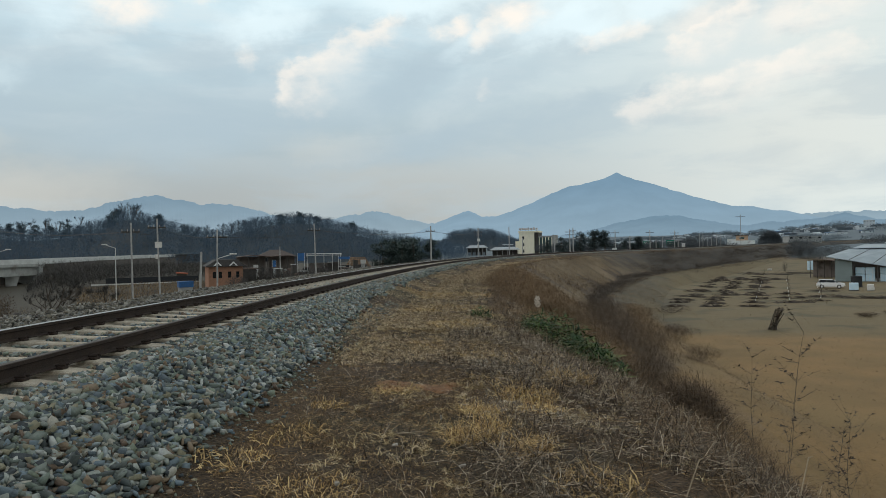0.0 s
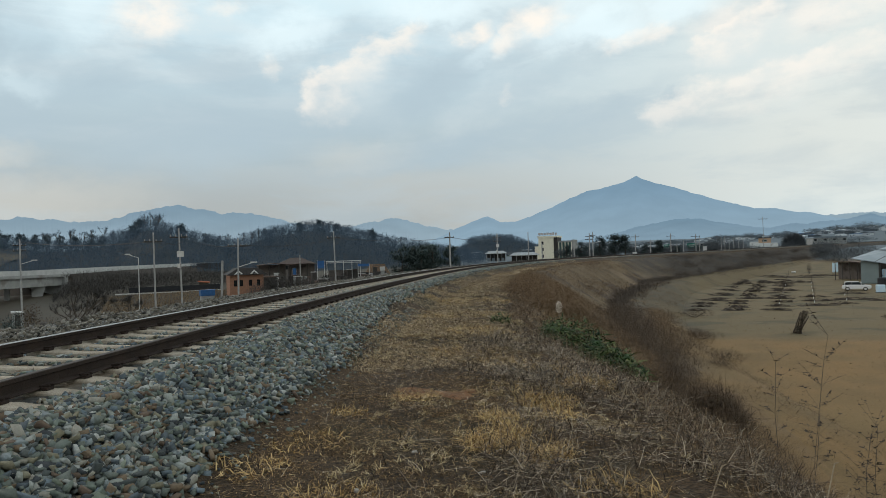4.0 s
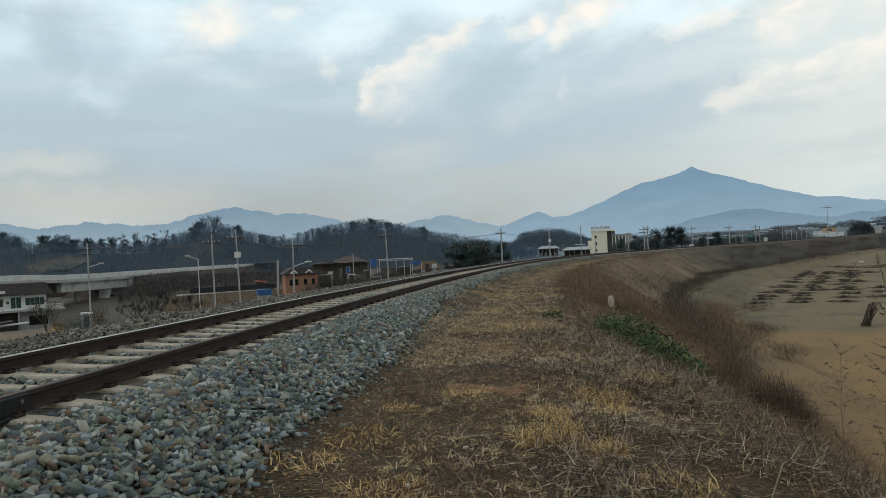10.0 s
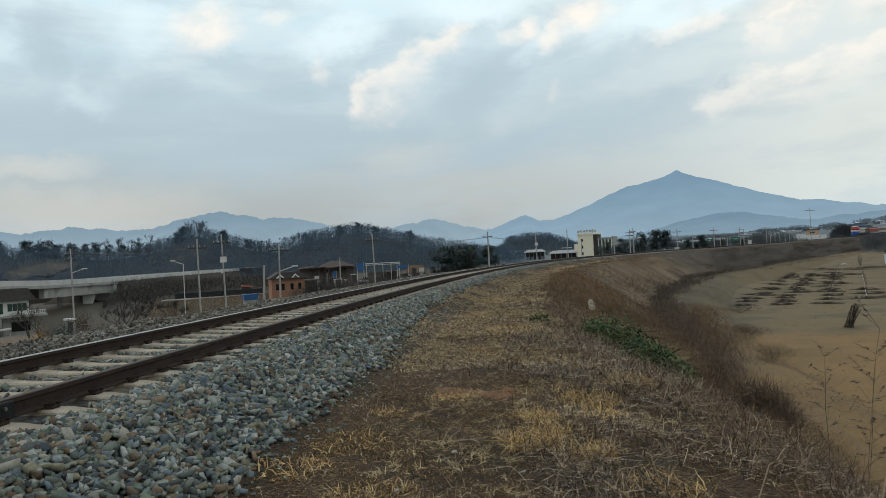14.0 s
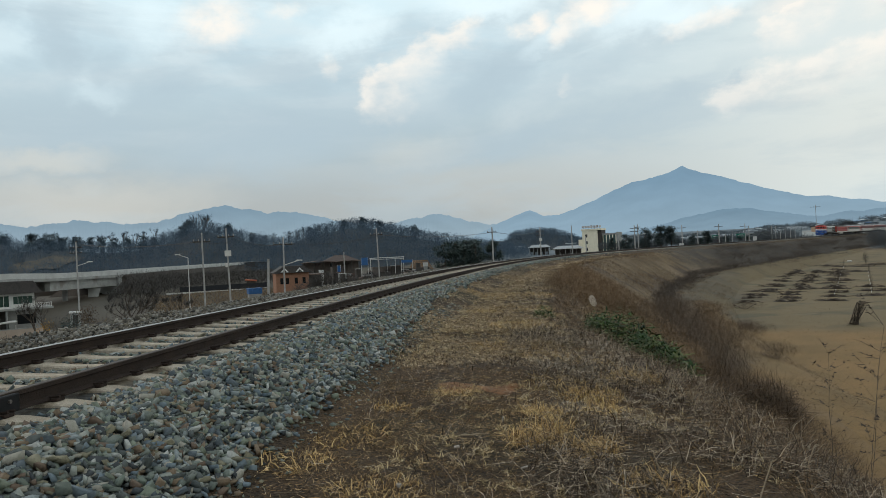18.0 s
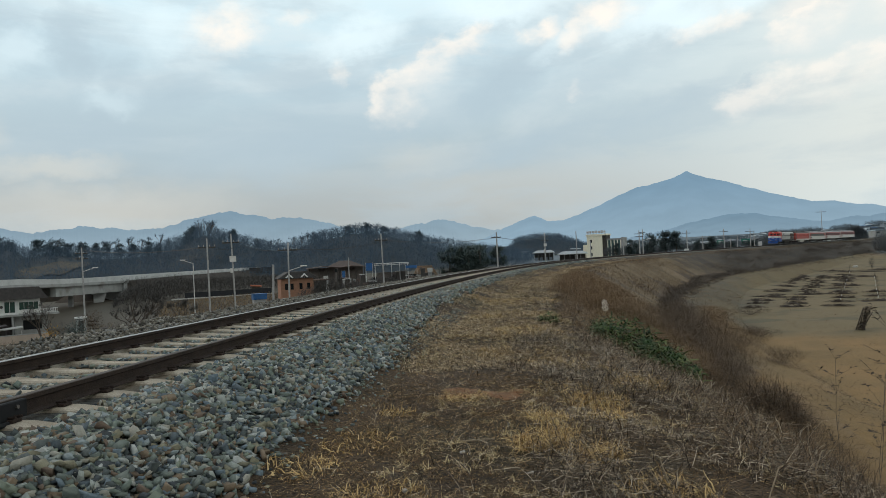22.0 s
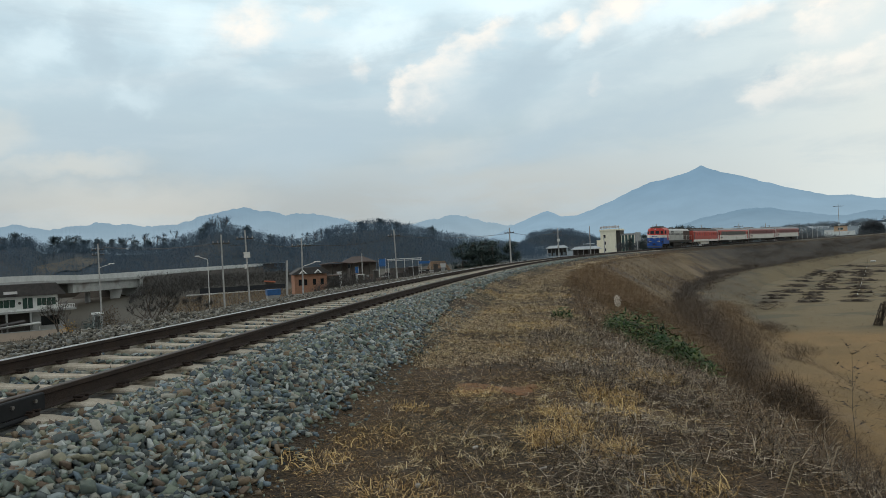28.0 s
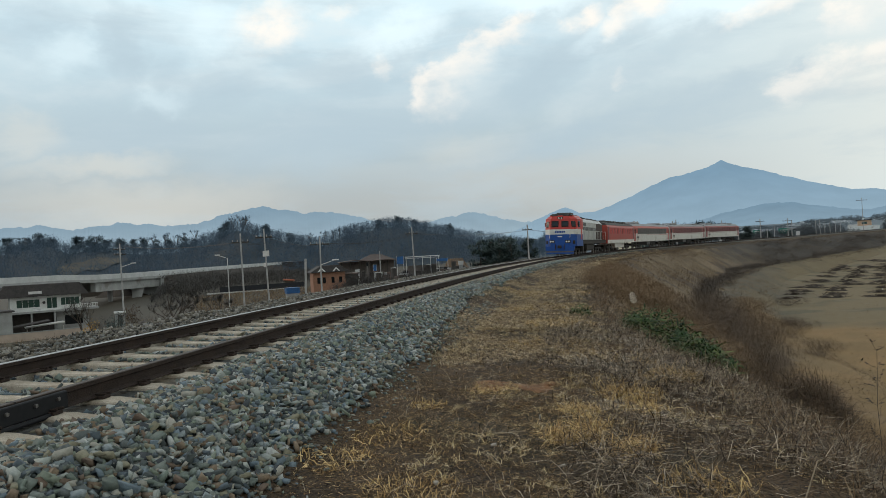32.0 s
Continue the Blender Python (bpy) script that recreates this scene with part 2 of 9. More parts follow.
def zone(m, build):
    """Mixes further ground colours into m, where the land changes or distance haze is painted: build(x, y, nodes,
    links) gives the factor.
    """
    nt = m.node_tree
    N, L = nt.nodes, nt.links
    b = N["Principled BSDF"]
    old = b.inputs["Base Color"].links[0].from_socket
    co = N.new("ShaderNodeTexCoord")
    sep = N.new("ShaderNodeSeparateXYZ")
    L.new(co.outputs["Object"], sep.inputs[0])

    def calc(op, a, c=None):
        n = N.new("ShaderNodeMath")
        n.operation = op
        for i, v in enumerate((a, c)):
            if v is None:
                continue
            if isinstance(v, (int, float)):
                n.inputs[i].default_value = v
            else:
                L.new(v, n.inputs[i])
        return n.outputs[0]

    def step(x, lo, hi):
        n = N.new("ShaderNodeMapRange")
        n.interpolation_type = "SMOOTHSTEP"
        L.new(x, n.inputs[0])
        n.inputs[1].default_value, n.inputs[2].default_value = lo, hi
        return n.outputs[0]

    def cloudy(scale):
        n = N.new("ShaderNodeTexNoise")
        n.inputs["Scale"].default_value, n.inputs["Detail"].default_value = scale, 6
        L.new(co.outputs["Object"], n.inputs["Vector"])
        return n.outputs[0]

    for colour, fac in build(sep.outputs[0], sep.outputs[1], calc, step, cloudy):
        x = N.new("ShaderNodeMix")
        x.data_type = "RGBA"
        L.new(fac, x.inputs[0])
        L.new(old, x.inputs[6])
        x.inputs[7].default_value = (*colour, 1)
        old = x.outputs[2]
    L.new(old, b.inputs["Base Color"])


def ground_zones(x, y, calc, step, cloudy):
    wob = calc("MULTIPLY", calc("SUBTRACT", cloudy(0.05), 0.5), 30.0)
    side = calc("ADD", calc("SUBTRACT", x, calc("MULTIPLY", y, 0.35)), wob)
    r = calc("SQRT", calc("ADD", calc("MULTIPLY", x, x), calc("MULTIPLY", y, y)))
    # from about 300 m the soil is blued, haze painted by distance
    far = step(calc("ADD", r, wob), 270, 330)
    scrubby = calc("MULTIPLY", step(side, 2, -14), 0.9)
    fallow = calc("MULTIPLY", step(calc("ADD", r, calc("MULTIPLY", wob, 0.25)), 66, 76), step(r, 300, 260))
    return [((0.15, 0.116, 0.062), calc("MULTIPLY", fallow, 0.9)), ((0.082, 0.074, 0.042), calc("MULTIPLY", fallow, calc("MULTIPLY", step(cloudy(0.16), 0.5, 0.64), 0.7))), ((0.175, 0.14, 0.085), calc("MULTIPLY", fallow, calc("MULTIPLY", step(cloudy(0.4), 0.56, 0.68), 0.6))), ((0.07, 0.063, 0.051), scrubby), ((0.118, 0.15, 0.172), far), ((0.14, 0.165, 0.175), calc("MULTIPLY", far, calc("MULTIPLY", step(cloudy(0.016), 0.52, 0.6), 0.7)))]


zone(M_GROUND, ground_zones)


def slope_zones(x, y, calc, step, cloudy):
    wob = calc("MULTIPLY", calc("SUBTRACT", cloudy(0.06), 0.5), 60.0)
    return [((0.225, 0.142, 0.062), step(calc("ADD", y, calc("MULTIPLY", wob, 0.3)), 40, 24)), ((0.215, 0.155, 0.098), calc("MULTIPLY", step(cloudy(0.09), 0.5, 0.64), 0.7)), ((0.072, 0.053, 0.036), calc("MULTIPLY", step(cloudy(0.13), 0.5, 0.62), calc("MULTIPLY", step(y, 20, 42), 0.75))), ((0.064, 0.055, 0.046), step(calc("ADD", y, wob), 112, 158)), ((0.04, 0.035, 0.031), calc("MULTIPLY", step(calc("ADD", y, wob), 118, 165), step(cloudy(0.11), 0.5, 0.62)))]


zone(M_SLOPE, slope_zones)

# ---------------------------------------------------------------- the line of the track
KNOTS = [0, 40, 80, 130, 180, 240, 320, 432, 500]
CURVE = [0.002776, 0.002506, 0.004051, 0.003651, 0.001718, -0.000155, 0.00068, 0.00068, 0.0075]
RS = np.arange(-60.0, 801.0, 1.0)
_k = np.interp(RS, KNOTS, CURVE)
RPSI = np.concatenate([[0], np.cumsum((_k[1:] + _k[:-1]) / 2)])
RPSI += 0.009174 - np.interp(0, RS, RPSI)
RX = np.concatenate([[0], np.cumsum((np.sin(RPSI[1:]) + np.sin(RPSI[:-1])) / 2)])
RY = np.concatenate([[0], np.cumsum((np.cos(RPSI[1:]) + np.cos(RPSI[:-1])) / 2)])
RX += -4.656 - np.interp(0, RS, RX)
RY -= np.interp(0, RS, RY)


def on_track(s, o=0.0, z=0.0):
    """World place at s metres along the track and o metres to its right, z over the rail tops."""
    s = np.asarray(s, float)
    psi = np.interp(s, RS, RPSI)
    x = np.interp(s, RS, RX) + o * np.cos(psi)
    y = np.interp(s, RS, RY) - o * np.sin(psi)
    return x, y, 8e-6 * s + 1.09e-5 * s * np.abs(s) + z


def heading(s):
    """Degrees clockwise from +y."""
    return math.degrees(np.interp(s, RS, RPSI))


def smooth(a, b, x):
    u = np.clip((np.asarray(x, float) - a) / (b - a), 0, 1)
    return u * u * (3 - 2 * u)


def wave(x, y, f, seed=0.0):
    """Cheap smooth unevenness, about -1 to 1."""
    return (np.sin(x * f + 1.3 * np.sin(y * f * 0.7 + seed)) + np.sin(y * f * 1.3 + 1.7 * np.sin(x * f * 0.6 + 2 + seed)) + np.sin((x + y) * f * 2.1 + seed * 3)) / 3


def field_height(x, y):
    """The land beside the line: fields, rising away towards the hills."""
    r = np.hypot(x, y)
    right = -7.2 + 2.7 * smooth(130, 280, y) + 4.5 * smooth(280, 420, r) + (14.0 + 9.0 * smooth(0.4, 0.5, x / (r + 1.0))) * smooth(360, 1150, r) + 24.0 * smooth(1000, 2500, r)
    left = -7.7 + 3.4 * smooth(85, 150, y) + 4.0 * smooth(190, 420, r) + 8.0 * smooth(400, 1100, r) + 30.0 * smooth(1000, 2500, r)
    return left + (right - left) * smooth(-20, 10, x - 0.35 * np.clip(y, 0, 1e9)) + 0.08 * wave(x, y, 0.21) + 0.02 * wave(x, y, 1.1)


# cross-section of the embankment: metres to the right of the centre line, metres over the rail tops
SECTION_O = [-22.0, -17.5, -6.2, -5.0, -4.3, -3.0, -1.9, -1.35, 1.3, 1.75, 2.3, 2.85, 3.4, 4.6, 5.6, 6.6, 8.0, 12.6, 13.2, 14.0, 16.6, 19.6, 21.8]
SECTION_Z = [-9.0, -7.9, -1.3, -0.46, -0.26, -0.24, -0.22, -0.185, -0.205, -0.235, -0.45, -0.66, -0.67, -0.66, -0.76, -1.15, -1.95, -4.9, -5.1, -4.9, -5.45, -7.1, -8.8]


def bank_height(s, o):
    # near the standpoint the slope is steeper and its foot closer
    o = np.where(o > 4.4, o - 0.75 * smooth(4.4, 6.4, o) * (1 - smooth(8, 15, s)), o)
    k = 0.62 + 0.38 * smooth(14, 32, s)
    o = np.where(o > 6.6, 6.6 + (o - 6.6) / k, o)
    z = np.interp(o, SECTION_O, SECTION_Z)
    rough = (smooth(2.6, 3.4, np.abs(o)) * 0.035 + smooth(5.5, 8, np.abs(o)) * 0.04) * (1 - 0.6 * smooth(16, 26, s)) * (1 - smooth(28, 44, s))
    return z + rough * wave(s, o, 1.6) + rough * 0.6 * wave(s, o, 4.3, 2.0) + 0.04 * smooth(6, 8, o) * (1 - 0.8 * smooth(22, 40, s)) * wave(s, o, 0.42, 1.0)


def sheet(name, X, Y, Z, material, smooth_shade=True):
    """A grid of points as one mesh."""
    n, m = X.shape
    verts = np.stack([X.ravel(), Y.ravel(), Z.ravel()], 1)
    i = np.arange(n * m).reshape(n, m)
    faces = np.stack([i[:-1, :-1].ravel(), i[:-1, 1:].ravel(), i[1:, 1:].ravel(), i[1:, :-1].ravel()], 1)
    me = bpy.data.meshes.new(name)
    me.from_pydata(verts.tolist(), [], faces.tolist())
    me.materials.append(material)
    if smooth_shade:
        me.polygons.foreach_set("use_smooth", [True] * len(me.polygons))
    me.update()
    return new(name, me)


def build_ground():
    u = np.linspace(-1, 1, 181)
    ax = np.sign(u) * (40 * np.abs(u) + 4300 * np.abs(u) ** 5)
    X, Y = np.meshgrid(ax, ax + 60, indexing="xy")
    Z = field_height(X, Y)
    # keep the sheet under the bank
    ss = np.arange(-60, 700, 4.0)
    cx, cy, _ = on_track(ss)
    near = np.full(X.shape, 1e9)
    for a, b in zip(cx, cy):
        near = np.minimum(near, np.hypot(X - a, Y - b))
    Z = Z - 1.2 * (1 - smooth(6, 14, near))
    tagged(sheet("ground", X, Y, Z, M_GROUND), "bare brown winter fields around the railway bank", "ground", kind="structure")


def build_bank():
    so = np.concatenate([np.arange(-40, -8, 2.0), np.arange(-8, 40, 0.25), np.arange(40, 90, 0.8), np.arange(90, 700, 3.0)])
    oo = np.concatenate([np.arange(-22, -6, 1.0), np.arange(-6, -1.2, 0.2), np.array([-1.2, 0, 1.2]), np.arange(1.35, 3.0, 0.11), np.arange(3.0, 9, 0.2), np.arange(9, 22.1, 0.5)])
    Sg, Og = np.meshgrid(so, oo, indexing="ij")
    X, Y, B = on_track(Sg, Og)
    Z = B + bank_height(Sg, Og)
    bank = sheet("embankment", X, Y, Z, M_EARTH)
    bank.data.materials.append(M_BALLAST)
    bank.data.materials.append(M_SLOPE)
    bank.data.materials.append(M_DITCH)
    bank.data.materials.append(M_GROUND)
    mid = (oo[:-1] + oo[1:]) / 2
    ms = (so[:-1] + so[1:]) / 2
    Ms, Mo = np.meshgrid(ms, mid, indexing="ij")
    # the path's dark earth gives way to the tan slope along a ragged line
    slope_from = 6.6 + 0.7 * wave(Ms, Mo, 1.9) + np.random.default_rng(3).normal(0, 0.3, Ms.shape) * smooth(8, 12, Ms) + 1.4 * (1 - smooth(7, 13, Ms)) - 1.2 * smooth(20, 40, Ms)
    stone = (Mo > -4.7) & (Mo < 2.58 - 0.6 * smooth(9, 22, Ms))
    idx = np.where(stone, 1, np.where((Mo > slope_from) | (Mo < -6.0), 2, 0)).astype(np.int32).ravel()
    # beyond the ditch the bank has the soil of the field; darker earth lies along the ditch, a ragged band
    idx = np.where((Mo > 14.3 + 0.6 * wave(Ms, Mo, 0.5, 2.0)).ravel(), 4, idx).astype(np.int32)
    ditch = (np.abs(Mo - 12.9 - 0.4 * wave(Ms, 0 * Ms, 0.3)) < 0.8 + 0.6 * wave(Ms, Mo, 0.5, 4.0)) & (Ms > 46) & (Ms < 175)
    idx = np.where(ditch.ravel(), 3, idx).astype(np.int32)
    bank.data.polygons.foreach_set("material_index", idx)
    tagged(bank, "curving railway embankment with dry grass slopes and ballast on top", "embankment", kind="structure")


build_ground()
build_bank()

# ---------------------------------------------------------------- mountains
def ridge(name, label, profile, dist, depth, material, rough, base=-2.0, seed=1.0):
    """A mountain range with its crest at the given bearings and elevations (degrees), and a slope towards the place."""
    az = np.arange(profile[0][0], profile[-1][0] + 0.01, 0.08)
    el = np.interp(az, [p[0] for p in profile], [p[1] for p in profile])
    for k in range(5):
        f = 1.1 * 2 ** k
        el = el + rough * 0.6 ** k * np.sin(az * f * 2.3 + seed * (k + 1) * 2.1 + 1.5 * np.sin(az * f * 0.9 + k))
    rows_t = np.linspace(0, 1, 22)
    A, Tt = np.meshgrid(np.radians(az), rows_t, indexing="ij")
    top = np.tan(np.radians(el))[:, None] * dist
    D = dist - depth * (1 - Tt)
    spur = np.sin(np.degrees(A) * 3.1 + seed) * 0.012 + np.sin(np.degrees(A) * 7.7 + seed * 2) * 0.006
    Z = base + (top - base) * (Tt ** 1.35 + spur * np.sin(np.pi * Tt))
    # a back slope
    X, Y = D * np.sin(A), D * np.cos(A)
    X = np.concatenate([X, (dist + depth * 0.5) * np.sin(A[:, :1])], 1)
    Y = np.concatenate([Y, (dist + depth * 0.5) * np.cos(A[:, :1])], 1)
    Z = np.concatenate([Z, np.full((len(az), 1), base)], 1)
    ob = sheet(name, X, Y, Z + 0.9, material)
    return tagged(ob, label, "mountain", kind="structure")


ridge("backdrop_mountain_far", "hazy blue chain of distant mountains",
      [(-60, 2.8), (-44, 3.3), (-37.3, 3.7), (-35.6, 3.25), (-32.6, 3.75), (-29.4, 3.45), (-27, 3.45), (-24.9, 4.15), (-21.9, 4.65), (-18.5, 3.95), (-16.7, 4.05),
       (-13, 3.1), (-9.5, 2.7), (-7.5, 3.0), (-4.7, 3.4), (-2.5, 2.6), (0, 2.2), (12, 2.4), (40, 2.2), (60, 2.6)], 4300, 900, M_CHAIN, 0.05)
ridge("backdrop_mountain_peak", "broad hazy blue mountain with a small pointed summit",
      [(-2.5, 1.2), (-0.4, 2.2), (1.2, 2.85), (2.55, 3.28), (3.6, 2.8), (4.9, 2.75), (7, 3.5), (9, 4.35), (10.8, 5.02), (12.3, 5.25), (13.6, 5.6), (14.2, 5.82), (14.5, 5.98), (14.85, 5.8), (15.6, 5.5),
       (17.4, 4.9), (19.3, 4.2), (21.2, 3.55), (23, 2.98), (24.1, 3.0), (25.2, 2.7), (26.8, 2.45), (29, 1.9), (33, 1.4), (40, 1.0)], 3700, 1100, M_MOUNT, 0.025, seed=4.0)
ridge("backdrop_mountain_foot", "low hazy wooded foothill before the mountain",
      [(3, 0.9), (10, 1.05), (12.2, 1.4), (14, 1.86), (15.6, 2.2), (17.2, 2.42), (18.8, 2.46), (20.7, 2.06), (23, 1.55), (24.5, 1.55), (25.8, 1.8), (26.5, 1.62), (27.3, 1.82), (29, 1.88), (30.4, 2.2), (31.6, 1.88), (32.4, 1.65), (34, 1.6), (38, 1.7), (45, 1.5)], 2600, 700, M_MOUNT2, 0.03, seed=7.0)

# ---------------------------------------------------------------- small builders
def mesh_from(name, verts, faces, material, smooth_shade=False):
    me = bpy.data.meshes.new(name)
    me.from_pydata(verts.tolist() if hasattr(verts, "tolist") else verts, [], faces.tolist() if hasattr(faces, "tolist") else faces)
    for m in material if isinstance(material, (list, tuple)) else [material]:
        me.materials.append(m)
    if smooth_shade:
        me.polygons.foreach_set("use_smooth", [True] * len(me.polygons))
    me.update()
    return me


def quick_mesh(name, verts, tris, material, smooth_shade=False):
    """A large triangle mesh straight from arrays."""
    me = bpy.data.meshes.new(name)
    n = len(tris)
    me.vertices.add(len(verts))
    me.vertices.foreach_set("co", np.ascontiguousarray(verts, np.float32).ravel())
    me.loops.add(n * 3)
    me.loops.foreach_set("vertex_index", np.ascontiguousarray(tris, np.int32).ravel())
    me.polygons.add(n)
    me.polygons.foreach_set("loop_start", np.arange(0, n * 3, 3, dtype=np.int32))
    if smooth_shade:
        me.polygons.foreach_set("use_smooth", np.ones(n, bool))
    me.materials.append(material)
    me.update(calc_edges=True)
    me.validate()
    return me


def part(name, bm, material, parent, label=""):
    """Links a bmesh (or a ready mesh) as one mesh object under a thing or a part."""
    if isinstance(bm, bpy.types.Mesh):
        me = bm
    else:
        me = bpy.data.meshes.new(name)
        bm.to_mesh(me)
        bm.free()
        for m in material if isinstance(material, (list, tuple)) else [material]:
            me.materials.append(m)
    ob = new(name, me)
    ob.parent = parent
    if label:
        ob["label"] = label
    return ob


def thing(name, label, category, m=None, group="", kind=""):
    ob = new(name)
    if m is not None:
        ob.matrix_basis = m
    return tagged(ob, label, category, group, kind)


def box(x0, x1, y0, y1, z0, z1, bevel=0.0, segments=1, bm=None):
    own = bm if bm is not None else bmesh.new()
    r = bmesh.ops.create_cube(own, size=1.0, matrix=Matrix.Translation(((x0 + x1) / 2, (y0 + y1) / 2, (z0 + z1) / 2)) @ Matrix.Diagonal((x1 - x0, y1 - y0, z1 - z0, 1)))
    if bevel:
        vs = set(r["verts"])
        es = [e for e in own.edges if e.verts[0] in vs and e.verts[1] in vs]
        bmesh.ops.bevel(own, geom=es, offset=bevel, segments=segments, affect="EDGES", profile=0.5)
    return own


def tube(p, q, r0, r1=None, n=10, bm=None, cap=True):
    own = bm if bm is not None else bmesh.new()
    p, q = Vector(p), Vector(q)
    turn = (q - p).to_track_quat("Z", "Y").to_matrix().to_4x4()
    bmesh.ops.create_cone(own, cap_ends=cap, segments=n, radius1=r0, radius2=r0 if r1 is None else r1, depth=(q - p).length, matrix=Matrix.Translation((p + q) / 2) @ turn)
    return own


def slab(points, y0, y1, bm=None):
    """A prism: an outline in x and z, drawn out along y."""
    own = bm if bm is not None else bmesh.new()
    a = [own.verts.new((x, y0, z)) for x, z in points]
    b = [own.verts.new((x, y1, z)) for x, z in points]
    n = len(points)
    own.faces.new(a[::-1])
    own.faces.new(b)
    for i in range(n):
        own.faces.new((a[i], a[(i + 1) % n], b[(i + 1) % n], b[i]))
    bmesh.ops.recalc_face_normals(own, faces=own.faces[:])
    return own


# ---------------------------------------------------------------- rails and sleepers
RAIL_PROFILE = [(-0.036, -0.006), (-0.030, 0.0), (0.030, 0.0), (0.036, -0.006), (0.035, -0.040), (0.010, -0.052), (0.009, -0.125), (0.064, -0.142), (0.064, -0.153),
                (-0.064, -0.153), (-0.064, -0.142), (-0.009, -0.125), (-0.010, -0.052), (-0.035, -0.040)]
CANT = 0.064          # the outer rail stands this much higher


def build_rail(name, off, lift, label, m_top, top_label):
    so = np.concatenate([np.arange(-30, 60, 0.5), np.arange(60, 700, 2.0)])
    rows = []
    for ox, oz in RAIL_PROFILE:
        x, y, z = on_track(so, off + ox, lift + oz)
        rows.append(np.stack([x, y, z], 1))
    P = np.stack(rows, 1)
    n, m = len(so), len(RAIL_PROFILE)
    faces, mats = [], []
    for i in range(n - 1):
        for j in range(m):
            k = (j + 1) % m
            faces.append((i * m + j, i * m + k, (i + 1) * m + k, (i + 1) * m + j))
            mats.append(1 if j in (0, 1, 2) else 0)
    rail = thing(name, label, "rail", group="rails of the track")
    V = P.reshape(-1, 3)
    part("web_and_foot", mesh_from("web_and_foot", V, [q for q, k in zip(faces, mats) if k == 0], [M_RAIL]), None, rail)
    part("running_surface", mesh_from("running_surface", V, [q for q, k in zip(faces, mats) if k == 1], [m_top]), None, rail, top_label)
    return rail


build_rail("rail", 0.7525, 0.0, "rust-brown steel rail with a dull brown head", M_RAILDULL, "running surface coloured dull for its weak reflection")
build_rail("rail", -0.7525, CANT, "rust-brown steel rail, bright on top, on the outside of the curve", M_RAILTOP, "bright worn running surface")


def build_joint(s):
    """An insulated joint: dark plates bolted on both sides of the rail."""
    x, y, z = on_track(s, 0.7525)
    j = thing("rail_joint", "black insulated rail joint with plates and pale bolts", "rail joint", pose(float(x), float(y), float(z), 0, 0, -heading(s)))
    for side in (1, -1):
        bm = box(min(side * 0.012, side * 0.078), max(side * 0.012, side * 0.078), -0.50, 0.50, -0.150, -0.014, 0.008)
        p = part("joint_plate", bm, M_FISH, j)
        for k in (-0.38, -0.14, 0.14, 0.38):
            part("bolt", tube((side * 0.076, k, -0.06), (side * 0.096, k, -0.06), 0.016, n=6), M_BOLT, p, "pale steel bolt")
    part("end_post", box(-0.037, 0.037, -0.006, 0.006, -0.15, 0.002), M_FISH, j)
    part("bond_wire", tube((0.09, -0.55, -0.17), (0.09, 0.35, -0.165), 0.02, n=8), M_FISH, j)


build_joint(4.6)


def sleeper_mesh():
    bm = bmesh.new()
    prof = [(-1.22, 0.0), (-1.22, -0.03), (-0.95, -0.006), (-0.55, -0.006), (-0.35, -0.016), (0.35, -0.016), (0.55, -0.006), (0.95, -0.006), (1.22, -0.03)]
    top = prof[1:]
    rings = []
    for x, z in top:
        w = 0.105 if abs(x) > 0.5 else 0.09
        rings.append([bm.verts.new((x, -w - 0.03, z - 0.16)), bm.verts.new((x, -w - 0.004, z - 0.015)), bm.verts.new((x, -w + 0.012, z)),
                      bm.verts.new((x, w - 0.012, z)), bm.verts.new((x, w + 0.004, z - 0.015)), bm.verts.new((x, w + 0.03, z - 0.16))])
    for a, b in zip(rings, rings[1:]):
        for i in range(5):
            bm.faces.new((a[i], a[i + 1], b[i + 1], b[i]))
    bm.faces.new(rings[0][::-1])
    bm.faces.new(rings[-1])
    bmesh.ops.recalc_face_normals(bm, faces=bm.faces[:])
    me = bpy.data.meshes.new("sleeper")
    bm.to_mesh(me)
    bm.free()
    me.materials.append(M_CONCRETE)
    return me


def clip_mesh():
    bm = bmesh.new()
    box(-0.03, 0.03, -0.055, 0.055, 0.0, 0.03, 0.006, bm=bm)
    tube((-0.05, -0.03, 0.035), (0.045, -0.035, 0.045), 0.011, n=6, bm=bm)
    tube((-0.05, 0.03, 0.035), (0.045, 0.035, 0.045), 0.011, n=6, bm=bm)
    tube((-0.05, -0.03, 0.035), (-0.05, 0.03, 0.035), 0.011, n=6, bm=bm)
    me = bpy.data.meshes.new("rail_clip")
    bm.to_mesh(me)
    bm.free()
    me.materials.append(M_RAIL)
    return me


def build_sleepers():
    me, clip = sleeper_mesh(), clip_mesh()
    tilt = math.degrees(math.atan2(CANT, 1.505))
    rng = random.Random(5)
    for i in range(-20, 276):
        s = 0.72 + 0.6 * i
        x, y, z = on_track(s)
        ob = new("sleeper", me)
        ob.matrix_basis = pose(float(x), float(y), float(z) + CANT / 2 - 0.158, 0, tilt, -heading(s) + rng.uniform(-0.7, 0.7))
        tagged(ob, "pale weathered concrete sleeper set in the ballast", "sleeper", group="sleepers under the track")
        if 4 <= i < 62:
            for off in (-0.7525, 0.7525):
                for side in (-1, 1):
                    c = new("rail_clip", clip)
                    c.parent = ob
                    c.matrix_basis = pose(off + side * 0.095, 0, -0.005, 0, 0, 0 if side > 0 else 180)


build_sleepers()

